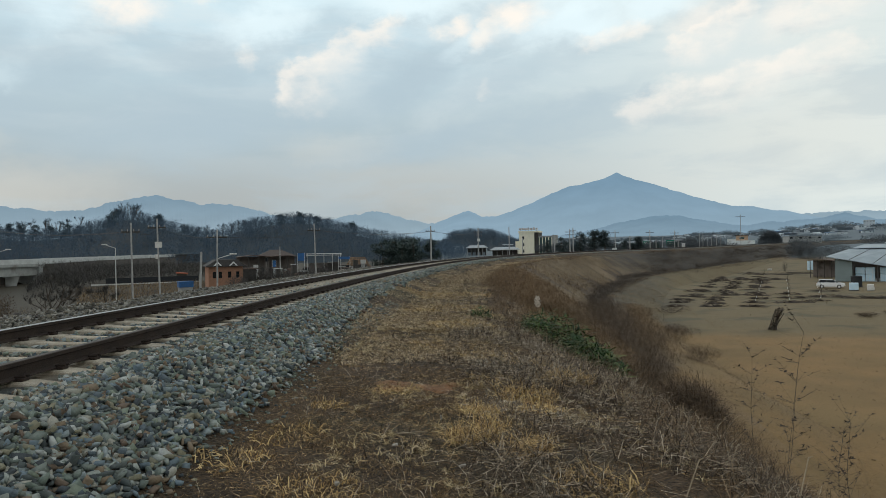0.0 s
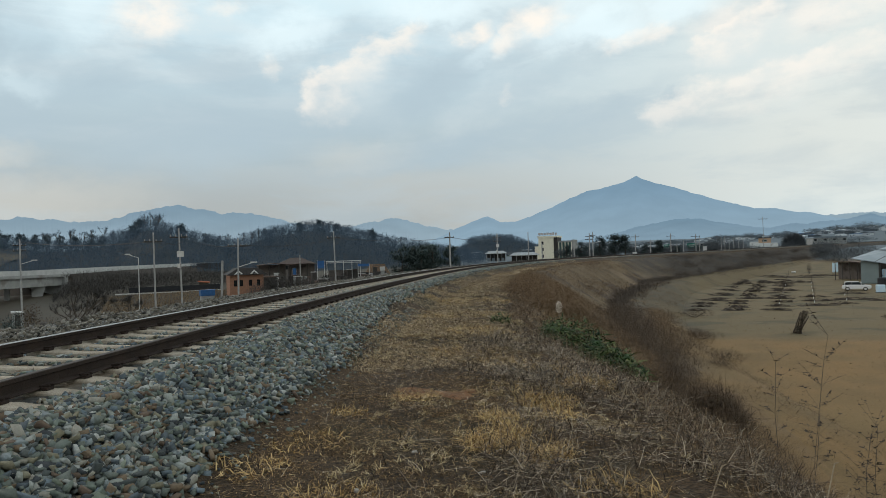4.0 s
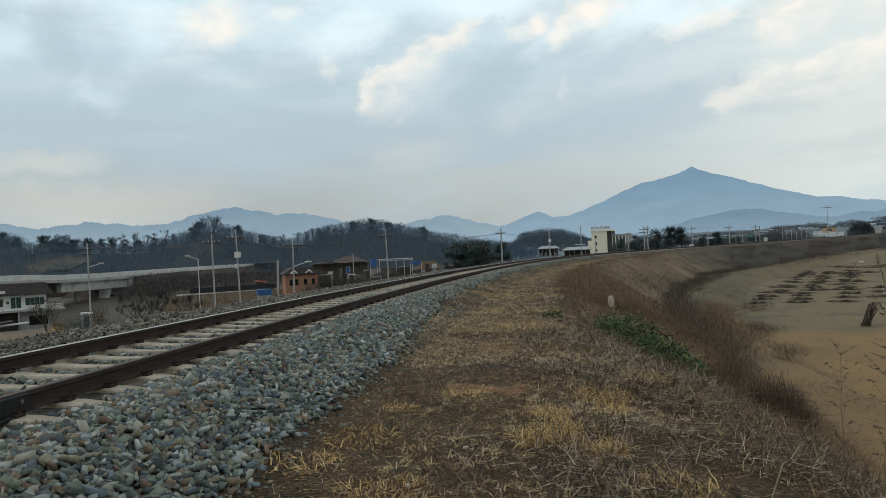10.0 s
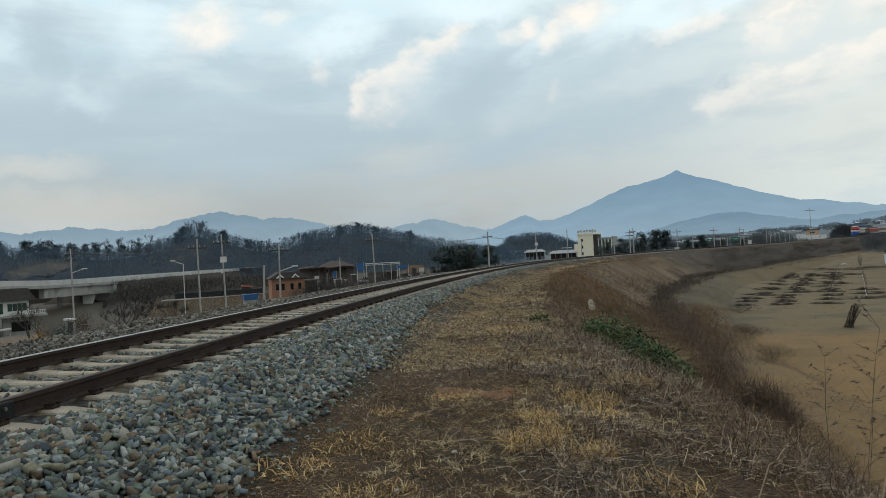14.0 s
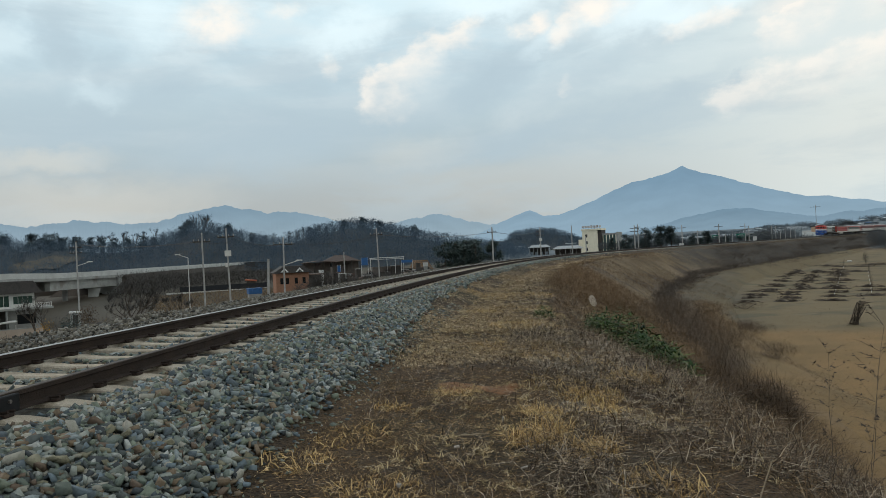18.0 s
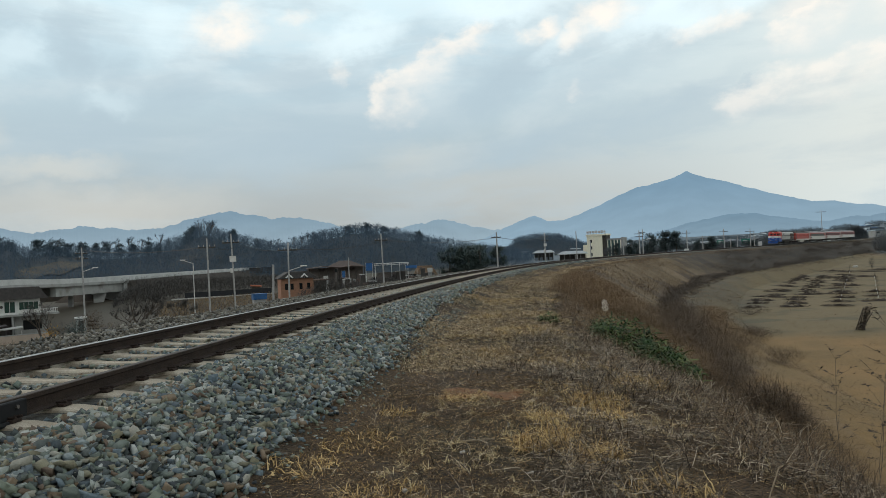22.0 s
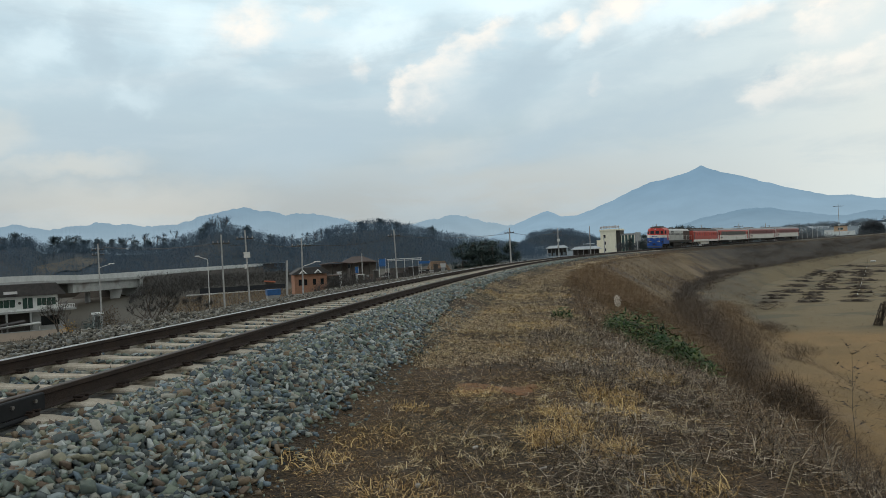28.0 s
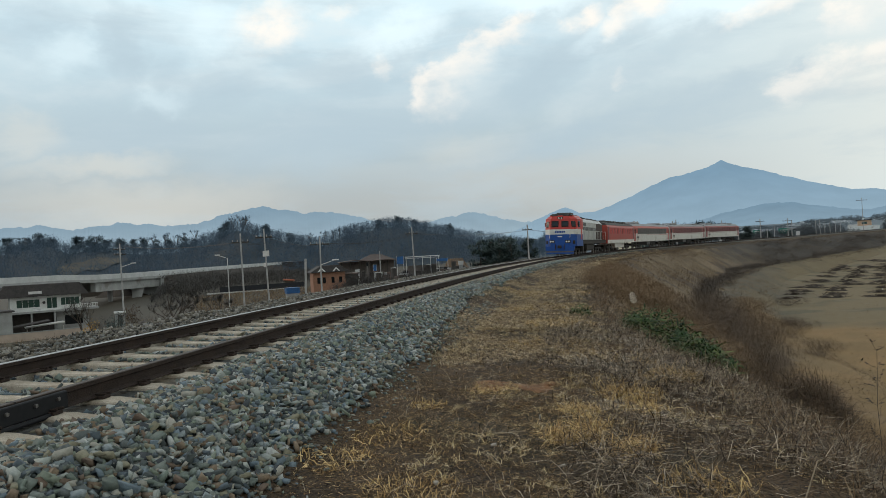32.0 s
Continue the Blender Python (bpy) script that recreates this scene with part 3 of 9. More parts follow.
# ---------------------------------------------------------------- ballast stones
BLOCK_V = np.array([(x, y, z) for x in (-1, 1) for y in (-1, 1) for z in (-1, 1)], float)
BLOCK_F = np.array([(0, 1, 3), (0, 3, 2), (4, 6, 7), (4, 7, 5), (0, 4, 5), (0, 5, 1), (2, 3, 7), (2, 7, 6), (0, 2, 6), (0, 6, 4), (1, 5, 7), (1, 7, 3)], np.int32)


def turns(rng, n, tilt=3.14):
    """n random rotations: any heading, and a lean of about tilt radians."""
    a = rng.uniform(0, 2 * np.pi, n)
    b = rng.normal(0, tilt, n)
    c = rng.uniform(0, 2 * np.pi, n)
    qz = np.stack([np.cos(a / 2), 0 * a, 0 * a, np.sin(a / 2)], 1)
    qt = np.stack([np.cos(b / 2), np.sin(b / 2) * np.cos(c), np.sin(b / 2) * np.sin(c), 0 * b], 1)
    q = np.stack([qt[:, 0] * qz[:, 0] - qt[:, 3] * qz[:, 3], qt[:, 1] * qz[:, 0] + qt[:, 2] * qz[:, 3], qt[:, 2] * qz[:, 0] - qt[:, 1] * qz[:, 3], qt[:, 0] * qz[:, 3] + qt[:, 3] * qz[:, 0]], 1)
    q /= np.linalg.norm(q, axis=1)[:, None]
    w, x, y, z = q.T
    return np.stack([np.stack([1 - 2 * (y * y + z * z), 2 * (x * y - w * z), 2 * (x * z + w * y)], 1),
                     np.stack([2 * (x * y + w * z), 1 - 2 * (x * x + z * z), 2 * (y * z - w * x)], 1),
                     np.stack([2 * (x * z - w * y), 2 * (y * z + w * x), 1 - 2 * (x * x + y * y)], 1)], 1)


def stones(rng, places, size, flat=0.85):
    """Angular stones at the places: verts and triangles."""
    n = len(places)
    v = BLOCK_V[None] * rng.uniform(0.45, 1.15, (n, 8, 3))
    v = v * (rng.uniform(0.7, 1.45, (n, 1, 3)) * np.array([1.35, 0.95, 0.5]))
    v = np.einsum("nij,nkj->nki", turns(rng, n, flat), v) * np.asarray(size)[:, None, None]
    v = v + places[:, None]
    f = BLOCK_F[None] + (np.arange(n) * 8)[:, None, None]
    return v.reshape(-1, 3), f.reshape(-1, 3)


def ballast_edge(s):
    """Where the stones end on the grass side: the grass creeps up the shoulder further along."""
    return 2.52 - 0.6 * smooth(9, 22, s)


def spread(rng, n, s0, s1, o0, o1):
    return rng.uniform(s0, s1, n), rng.uniform(o0, o1, n)


def on_bank(s, o, lift=0.0):
    x, y, b = on_track(s, o)
    return np.stack([x, y, b + bank_height(s, o) + lift], 1)


def clear_of_rails(s, o, sleepers=True):
    keep = (np.abs(np.abs(o) - 0.7525) > 0.10) & ((o < 0.75) | (o > 0.98) | (s > 40))
    if sleepers:
        u = (s - 0.72) / 0.6
        keep &= ~((np.abs(u - np.round(u)) * 0.6 < 0.125) & (np.abs(o) < 1.27))
    return keep


def build_ballast():
    rng = np.random.default_rng(11)
    lots = []
    for n, s0, s1, o0, o1, r0, r1, sink in ((40000, 2.2, 24, 1.1, 2.9, 0.015, 0.034, 0.4), (9000, 24, 50, 1.14, 2.9, 0.024, 0.042, 0.25), (5200, 50, 100, 1.12, 2.85, 0.035, 0.06, 0.2), (24000, 3.0, 36, -1.25, 1.25, 0.014, 0.029, 0.7), (3000, 36, 80, -1.25, 1.25, 0.022, 0.036, 0.1), 
                                            (26000, 6, 42, -4.75, -1.25, 0.018, 0.036, 0.35), (6000, 42, 100, -4.7, -1.25, 0.04, 0.065, 0.25), (2600, -12, 2.3, 1.1, 2.9, 0.04, 0.07, 0.3), (1600, -12, 3.1, -1.25, 1.25, 0.03, 0.055, 0.5), (2200, -12, 6.2, -4.75, -1.25, 0.045, 0.08, 0.3)):
        s, o = spread(rng, n, s0, s1, o0, o1)
        # uneven edge towards the grass, with stones thinning out
        edge = ballast_edge(s) + 0.12 * wave(s, o * 0, 1.9) + 0.10 * np.abs(rng.normal(size=n))
        keep = (o < edge) & clear_of_rails(s, o)
        s, o = s[keep], o[keep]
        size = rng.uniform(r0, r1, len(s)) * np.where(rng.random(len(s)) < 0.06, 1.35, 1.0)
        lots.append((s, o, size, on_bank(s, o) + np.stack([0 * s, 0 * s, size * sink * np.where((o > 0.8) & (o < 1.5), 0.2, 1.0) + rng.uniform(-0.026, 0.034, len(s)) * np.where((o > 0.8) & (o < 1.5), 0.4, 1.0)], 1)))
    # stray stones in the grass
    s, o = spread(rng, 2600, 2.5, 20, 2.45, 3.0)
    keep = rng.random(len(s)) < (3.05 - o) / 0.6
    s, o = s[keep], o[keep]
    lots.append((s, o, rng.uniform(0.006, 0.02, len(s)), on_bank(s, o, 0.004)))
    S_, O_, Z_, P_ = [np.concatenate([l[i] for l in lots]) for i in range(4)]
    near = (S_ < 4.75) & (O_ > 1.5) & (O_ < 2.8)
    pick = np.flatnonzero(near)[:295]
    rest = np.ones(len(S_), bool)
    rest[pick] = False
    beyond = rest & (O_ < -1.25)
    v, f = stones(rng, P_[beyond], Z_[beyond])
    tagged(new("ballast_shoulder", quick_mesh("ballast_shoulder", v, f, M_STONE_BROWN)), "brown-grey dusty crushed stone on the far shoulder of the track", "ballast", kind="stuff")
    rest &= ~beyond
    v, f = stones(rng, P_[rest], Z_[rest])
    ballast = new("ballast", quick_mesh("ballast", v, f, M_STONE))
    tagged(ballast, "grey-green crushed stone ballast heaped along the rails", "ballast", kind="stuff")
    shapes = []
    for k in range(12):
        sv, sf = stones(rng, np.zeros((1, 3)), np.ones(1))
        shapes.append(quick_mesh("stone", sv, sf, M_STONE_ONE))
    for i in pick:
        ob = new("stone", shapes[int(i) % 12])
        ob.parent = ballast
        ob.matrix_basis = Matrix.Translation(P_[i]) @ Matrix.Rotation(rng.uniform(0, 6.28), 4, "Z") @ Matrix.Diagonal((Z_[i], Z_[i], Z_[i], 1))


# ---------------------------------------------------------------- grass and brush
def blades(rng, base, length, width, lean, bend=0.5, segs=3):
    """Thin tapering strips that rise from base, lean over and bow. lean: 0 upright, 1 flat on the ground."""
    n = len(base)
    a = rng.uniform(0, 2 * np.pi, n)
    way = np.stack([np.cos(a), np.sin(a), 0 * a], 1)
    side = np.stack([-np.sin(a), np.cos(a), 0 * a], 1)
    tw = rng.uniform(-1, 1, n)[:, None]
    side = side + tw * np.array([0, 0, 0.6])
    pts = []
    u = np.linspace(0, 1, segs + 1)
    lean = np.asarray(lean) * np.ones(n)
    for k in u:
        ang = (lean + bend * k * rng.uniform(0.4, 1.0, n)) * np.pi / 2
        ang = np.minimum(ang, 1.62)
        reach = np.sin(ang) * k
        rise = np.cos(ang) * k
        c = base + way * (length * reach)[:, None] + np.array([0, 0, 1.0]) * (length * rise)[:, None]
        c[:, 2] = np.maximum(c[:, 2], base[:, 2] + 0.004)
        w = (width * (1 - 0.85 * k))[:, None] / 2
        pts += [c - side * w, c + side * w]
    v = np.stack(pts, 1)
    m = 2 * (segs + 1)
    f = []
    for k in range(segs):
        f += [(2 * k, 2 * k + 1, 2 * k + 3), (2 * k, 2 * k + 3, 2 * k + 2)]
    f = np.array(f, np.int32)[None] + (np.arange(n) * m)[:, None, None]
    return v.reshape(-1, 3), f.reshape(-1, 3)


def stuff(name, pieces, material, label, category):
    vs, fs, n = [], [], 0
    for v, f in pieces:
        vs.append(v)
        fs.append(f + n)
        n += len(v)
    ob = new(name, quick_mesh(name, np.concatenate(vs), np.concatenate(fs), material))
    return tagged(ob, label, category, kind="stuff")


def patches(s, o, f, seed):
    """Uneven patches with no direction of their own, about -1 to 1."""
    r = np.random.default_rng(int(seed * 10) + 3)
    total = 0.0
    for k in range(9):
        a, q = r.uniform(0, 3.14), f * r.uniform(0.6, 2.6)
        total = total + np.sin((s * math.cos(a) + o * math.sin(a)) * q + r.uniform(0, 6.28) + 1.2 * np.sin(s * q * 0.37 + k) + 1.2 * np.sin(o * q * 0.53 + 2 * k))
    return total * 0.19


def clumped(rng, n, s0, s1, o0, o1, f=1.7, cut=-0.1, seed=0.0):
    s, o = spread(rng, n, s0, s1, o0, o1)
    lush = wave(s, o, f, seed) if s1 < 24 else patches(s * (0.4 if s0 >= 28 else 1.0), o, f, seed)
    keep = lush + rng.normal(0, 0.35, n) > cut
    return s[keep], o[keep]


M_TURF = island_palette(mat("dead_turf", rough=0.9), [(0.33, 0.205, 0.085), (0.18, 0.105, 0.047), (0.46, 0.305, 0.135), (0.055, 0.033, 0.017), (0.265, 0.16, 0.07), (0.66, 0.48, 0.25), (0.11, 0.064, 0.032), (0.085, 0.062, 0.023)])
M_STRAW = island_palette(mat("grey_straw", rough=0.85), [(0.21, 0.165, 0.115), (0.05, 0.034, 0.021), (0.50, 0.42, 0.31), (0.03, 0.020, 0.013), (0.10, 0.07, 0.045), (0.02, 0.014, 0.010), (0.31, 0.245, 0.175), (0.04, 0.027, 0.018), (0.075, 0.054, 0.036)])
M_GOLD = island_palette(mat("yellow_grass", rough=0.8), [(0.52, 0.35, 0.14), (0.38, 0.24, 0.092), (0.66, 0.49, 0.235), (0.21, 0.13, 0.055), (0.49, 0.34, 0.16)])
M_BRUSH = island_palette(mat("brown_brush", rough=0.9), [(0.082, 0.055, 0.034), (0.064, 0.043, 0.028), (0.10, 0.068, 0.041), (0.05, 0.035, 0.024), (0.125, 0.085, 0.05)])
M_BRUSH_TAN = island_palette(mat("tan_brush", rough=0.9), [(0.20, 0.138, 0.076), (0.14, 0.093, 0.052), (0.28, 0.20, 0.112), (0.095, 0.064, 0.038)])
M_LEAF = island_palette(mat("evergreen_leaf", rough=0.75), [(0.034, 0.078, 0.02), (0.018, 0.044, 0.012), (0.062, 0.115, 0.03), (0.13, 0.16, 0.055), (0.010, 0.025, 0.008), (0.024, 0.058, 0.016)])


M_PALETURF = island_palette(mat("pale_turf", rough=0.9), [(0.53, 0.41, 0.25), (0.36, 0.27, 0.16), (0.67, 0.55, 0.37), (0.20, 0.14, 0.08), (0.43, 0.32, 0.185), (0.12, 0.084, 0.05)])


def build_pale_turf():
    rng = np.random.default_rng(29)
    bits = []
    for n, s0, s1, o0, o1, l0, l1, w in ((38000, 9.8, 16, 2.4, 5.4, 0.03, 0.11, 0.0085), (50000, 14, 30, 1.8, 5.2, 0.03, 0.12, 0.014), (34000, 28, 60, 1.7, 5.0, 0.04, 0.15, 0.025), (12000, 60, 120, 1.7, 5.0, 0.05, 0.18, 0.055)):
        s, o = clumped(rng, n, s0, s1, o0, o1, 1.1, 0.0, 5.0)
        keep = o > ballast_edge(s) + 0.1
        s, o = s[keep], o[keep]
        k = len(s)
        bits.append(blades(rng, on_bank(s, o, 0.0), rng.uniform(l0, l1, k), rng.uniform(0.6, 1.3, k) * w, rng.uniform(0.1, 0.95, k), 0.7, 2))
    stuff("pale_turf", bits, M_PALETURF, "pale tan dead grass along the path", "grass")


def build_grass():
    rng = np.random.default_rng(23)
    # short trodden turf on the path
    bits = []
    for n, s0, s1, l0, l1, w in ((44000, 2.6, 9, 0.015, 0.06, 0.0036), (14000, 9, 20, 0.03, 0.09, 0.007), (9000, 20, 45, 0.04, 0.11, 0.014), (5000, 45, 90, 0.05, 0.15, 0.03)):
        s, o = clumped(rng, n, s0, s1, 2.75, 5.4, 1.3, -0.25, 1.0)
        k = len(s)
        bits.append(blades(rng, on_bank(s, o, -0.004), rng.uniform(l0, l1, k), rng.uniform(0.6, 1.3, k) * w, rng.uniform(0.1, 0.95, k), 0.7, 2))
    for n, s0, s1, l0, l1, w in ((42000, 2.6, 9, 0.02, 0.08, 0.0036), (18000, 9, 20, 0.03, 0.1, 0.006)):
        s, o = clumped(rng, n, s0, s1, 2.75, 8.0, 2.3, -0.3, 9.0)
        k = len(s)
        bits.append(blades(rng, on_bank(s, o, 0.006), rng.uniform(l0, l1, k), rng.uniform(0.6, 1.3, k) * w, rng.uniform(0.85, 1.02, k), 0.1, 1))
    s, o = clumped(rng, 12000, -10, 2.7, 2.75, 6.0, 1.3, -0.25, 1.0)
    k = len(s)
    bits.append(blades(rng, on_bank(s, o, -0.004), rng.uniform(0.03, 0.1, k), rng.uniform(0.006, 0.012, k), rng.uniform(0.1, 0.95, k), 0.7, 2))
    stuff("turf", bits, M_TURF, "short dead brown grass trodden flat beside the ballast", "grass")
    # tangled grey straw on the shoulder
    bits = []
    for n, s0, s1, o0, o1, l0, l1, w in ((30000, 2.6, 9, 4.7, 8.6, 0.06, 0.26, 0.0055), (1200, 2.6, 9, 4.9, 8.6, 0.2, 0.42, 0.006), (15000, 9, 16, 4.4, 7.5, 0.08, 0.34, 0.007), (4000, 16, 34, 4.0, 6.5, 0.12, 0.4, 0.012), (3000, 3, 9, 3.0, 5.0, 0.08, 0.3, 0.0045), (9000, 1.0, 4.5, 5.0, 9.5, 0.06, 0.3, 0.0045), (6000, -10, 1.2, 5.0, 9.5, 0.08, 0.3, 0.008), (2600, 3, 12, 4.9, 7.8, 0.15, 0.4, 0.006), (9000, 9, 22, 3.3, 4.9, 0.04, 0.13, 0.006), (6000, 22, 50, 3.0, 4.8, 0.05, 0.15, 0.013)):
        s, o = clumped(rng, n, s0, s1, o0, o1, 1.6, -0.1, 4.0)
        k = len(s)
        bits.append(blades(rng, on_bank(s, o, 0.01) + np.stack([0 * s, 0 * s, rng.uniform(0, 0.09, k)], 1), rng.uniform(l0, l1, k), rng.uniform(0.6, 1.3, k) * w, rng.choice([0.3, 0.75, 0.95, 1.0], k), 0.45))
    stuff("straw", bits, M_STRAW, "tangle of fallen grey-brown straw and stems", "straw")
    # yellow tufts
    bits = []
    for cx, cy, r, n, l in ((0.22, 5.75, 0.24, 520, 0.2), (0.62, 5.45, 0.2, 420, 0.2), (-1.36, 5.95, 0.34, 190, 0.11), (-1.62, 5.2, 0.3, 150, 0.11), (-0.55, 7.75, 0.3, 260, 0.1), (0.9, 7.6, 0.35, 420, 0.17), (0.35, 6.7, 0.22, 260, 0.14),
                            (-0.9, 4.5, 0.35, 300, 0.1), (0.1, 11.5, 0.7, 500, 0.12), (0.45, 14.5, 0.8, 500, 0.14), (-1.2, 7.2, 0.2, 140, 0.1), (1.5, 8.6, 0.4, 320, 0.2), (1.0, 4.6, 0.3, 260, 0.2), (0.2, 18.5, 1.2, 500, 0.14), (0.3, 24.0, 1.5, 500, 0.16),
                            (0.42, 6.2, 0.16, 140, 0.16), (0.95, 6.9, 0.25, 130, 0.15), (0.6, 8.3, 0.35, 120, 0.14), (1.2, 9.6, 0.35, 150, 0.15), (0.7, 10.4, 0.5, 140, 0.13)):
        a, q = rng.uniform(0, 6.28, n), r * np.sqrt(rng.random(n))
        x, y = cx + q * np.cos(a), cy + q * np.sin(a)
        o = x + 4.6 + 0.0 * y - 0.0023 * y * y
        base = np.stack([x, y, bank_height(y, o)], 1)
        bits.append(blades(rng, base, rng.uniform(0.5, 1.2, n) * l, rng.uniform(0.6, 1.3, n) * (0.0062 + 0.0006 * cy), rng.uniform(0.05, 0.6, n), 0.7))
    stuff("tufts", bits, M_GOLD, "yellow tufts of dry grass on the path", "grass")


def tussocks(rng, n, s0, s1, o0, o1, r0, r1, h0, h1, per, width, cut, seed):
    """Small clumps of grass: blades that fan out from one root."""
    s, o = clumped(rng, n, s0, s1, o0, o1, 1.1, cut, seed)
    c = on_bank(s, o, -0.005)
    k = len(c)
    r, h = rng.uniform(r0, r1, k), rng.uniform(h0, h1, k)
    base = np.repeat(c, per, 0)
    m = len(base)
    a, q = rng.uniform(0, 6.28, m), np.sqrt(rng.random(m)) * np.repeat(r, per)
    base[:, 0] += q * np.cos(a)
    base[:, 1] += q * np.sin(a)
    return blades(rng, base, np.repeat(h, per) * rng.uniform(0.4, 1.2, m), rng.uniform(0.6, 1.4, m) * width, rng.uniform(0.05, 0.75, m), 0.7, 2)


M_CLUMP_DARK = island_palette(mat("brown_clump", rough=0.9), [(0.125, 0.077, 0.037), (0.08, 0.05, 0.026), (0.18, 0.114, 0.054), (0.05, 0.033, 0.02), (0.22, 0.147, 0.07)])
M_CLUMP_TAN = island_palette(mat("tan_clump", rough=0.85), [(0.42, 0.32, 0.165), (0.30, 0.22, 0.11), (0.56, 0.45, 0.255), (0.20, 0.14, 0.07), (0.64, 0.53, 0.33)])
M_CLUMP_GREY = island_palette(mat("grey_clump", rough=0.85), [(0.25, 0.21, 0.165), (0.16, 0.132, 0.10), (0.38, 0.325, 0.255), (0.095, 0.078, 0.06), (0.46, 0.40, 0.32)])


def build_tussocks():
    rng = np.random.default_rng(47)
    stuff("brown_tussocks", [tussocks(rng, 1500, 2.6, 9, 2.8, 7.2, 0.03, 0.10, 0.03, 0.10, 26, 0.0042, -0.3, 2.0), tussocks(rng, 260, 9, 14, 2.9, 6.0, 0.05, 0.14, 0.05, 0.13, 22, 0.008, -0.3, 2.0)],
          M_CLUMP_DARK, "dark brown clumps of trodden grass on the path", "grass")
    stuff("tan_tussocks", [tussocks(rng, 620, 2.6, 9, 3.6, 6.6, 0.02, 0.07, 0.05, 0.14, 22, 0.0066, 0.05, 8.0), tussocks(rng, 780, 10.3, 18, 2.9, 5.6, 0.04, 0.11, 0.05, 0.13, 22, 0.0105, -0.05, 8.0), tussocks(rng, 700, 18, 36, 2.9, 5.2, 0.06, 0.18, 0.06, 0.15, 22, 0.012, -0.1, 8.0)],
          M_CLUMP_TAN, "pale tan clumps of dry grass on the path", "grass")
    stuff("grey_tussocks", [tussocks(rng, 420, 2.6, 9, 4.9, 8.2, 0.03, 0.09, 0.06, 0.18, 24, 0.0068, 0.1, 14.0), tussocks(rng, 420, 9, 15, 4.8, 7.5, 0.05, 0.12, 0.1, 0.26, 24, 0.009, -0.05, 14.0)],
          M_CLUMP_GREY, "bleached grey clumps of dead grass on the shoulder", "grass")


M_BRUSH_RUST = island_palette(mat("rust_brush", rough=0.9), [(0.172, 0.109, 0.057), (0.132, 0.084, 0.046), (0.204, 0.134, 0.072), (0.100, 0.066, 0.039), (0.248, 0.172, 0.097)])


def build_brush():
    rng = np.random.default_rng(31)
    bits = []
    for n, s0, s1, o0, o1, l0, l1, w in ((15000, 2, 18, 7.2, 13.5, 0.1, 0.5, 0.005), (16000, 4, 16, 6.4, 11.0, 0.08, 0.34, 0.006), (9000, 2, 12, 6.3, 8.6, 0.08, 0.35, 0.004), (30000, 13, 36, 5.4, 12.5, 0.12, 0.6, 0.006), (26000, 30, 64, 4.9, 13.0, 0.15, 0.65, 0.010), (24000, 60, 130, 4.6, 12.5, 0.15, 0.55, 0.03)):
        s, o = clumped(rng, n, s0, s1, o0, o1, 0.4 if s1 < 100 else 0.24, -0.4 if s1 < 100 else 0.05, 3.0)
        k = len(s)
        bits.append(blades(rng, on_bank(s, o), rng.uniform(l0, l1, k), rng.uniform(0.6, 1.3, k) * w, rng.uniform(0.05, 1.1, k), 0.5, 2))
    stuff("rust_brush", bits, M_BRUSH_RUST, "soft rust-brown dead brush on the embankment slope", "brush")
    bits = []
    # lots of: count, s, o, blade length, width; a dark thicket low on the slope, a russet strip near the crest, the ditch line, the far dark slope
    for n, s0, s1, o0, o1, l0, l1, w, cut in ((5000, 4, 15, 6.6, 9.0, 0.15, 0.5, 0.005, 0.0), (30000, 20, 46, 9.0, 13.4, 0.2, 0.8, 0.006, -0.35), (4000, 40, 85, 9.0, 12.8, 0.2, 0.7, 0.014, 0.25),
                                              (11000, 50, 190, 11.8, 15.2, 0.15, 0.55, 0.028, -0.1), (16000, 175, 420, 4.2, 17, 0.25, 0.9, 0.06, -0.5), (5000, 48, 90, 12.0, 13.7, 0.25, 0.7, 0.014, -0.2)):
        s, o = clumped(rng, n, s0, s1, o0, o1, 0.45, cut, 7.0)
        k = len(s)
        bits.append(blades(rng, on_bank(s, o), rng.uniform(l0, l1, k), rng.uniform(0.6, 1.3, k) * w, rng.uniform(0.05, 1.2, k), 0.5, 2))
    stuff("brush", bits, M_BRUSH, "dark red-brown winter brush on the bank", "brush")
    bits = []
    for n, s0, s1, o0, o1, l0, l1, w in ((3500, 7, 20, 5.4, 8, 0.15, 0.45, 0.006), (1300, 10.5, 18, 5.8, 7.5, 0.35, 0.8, 0.006), (22000, 3, 26, 6.4, 13.5, 0.12, 0.45, 0.006), (14000, 16, 60, 4.6, 12.5, 0.1, 0.4, 0.012), (16000, 22, 120, 13.6, 20.2, 0.12, 0.5, 0.018), (14000, 60, 240, 4.4, 19.5, 0.15, 0.5, 0.05)):
        s, o = clumped(rng, n, s0, s1, o0, o1, 0.5, -0.35, 12.0)
        k = len(s)
        bits.append(blades(rng, on_bank(s, o), rng.uniform(l0, l1, k), rng.uniform(0.6, 1.3, k) * w, rng.uniform(0.3, 0.95, k), 0.5, 2))
    stuff("bank_grass", bits, M_BRUSH_TAN, "tan dry grass covering the embankment slope", "grass")


build_ballast()
build_grass()
build_pale_turf()
build_tussocks()
build_brush()

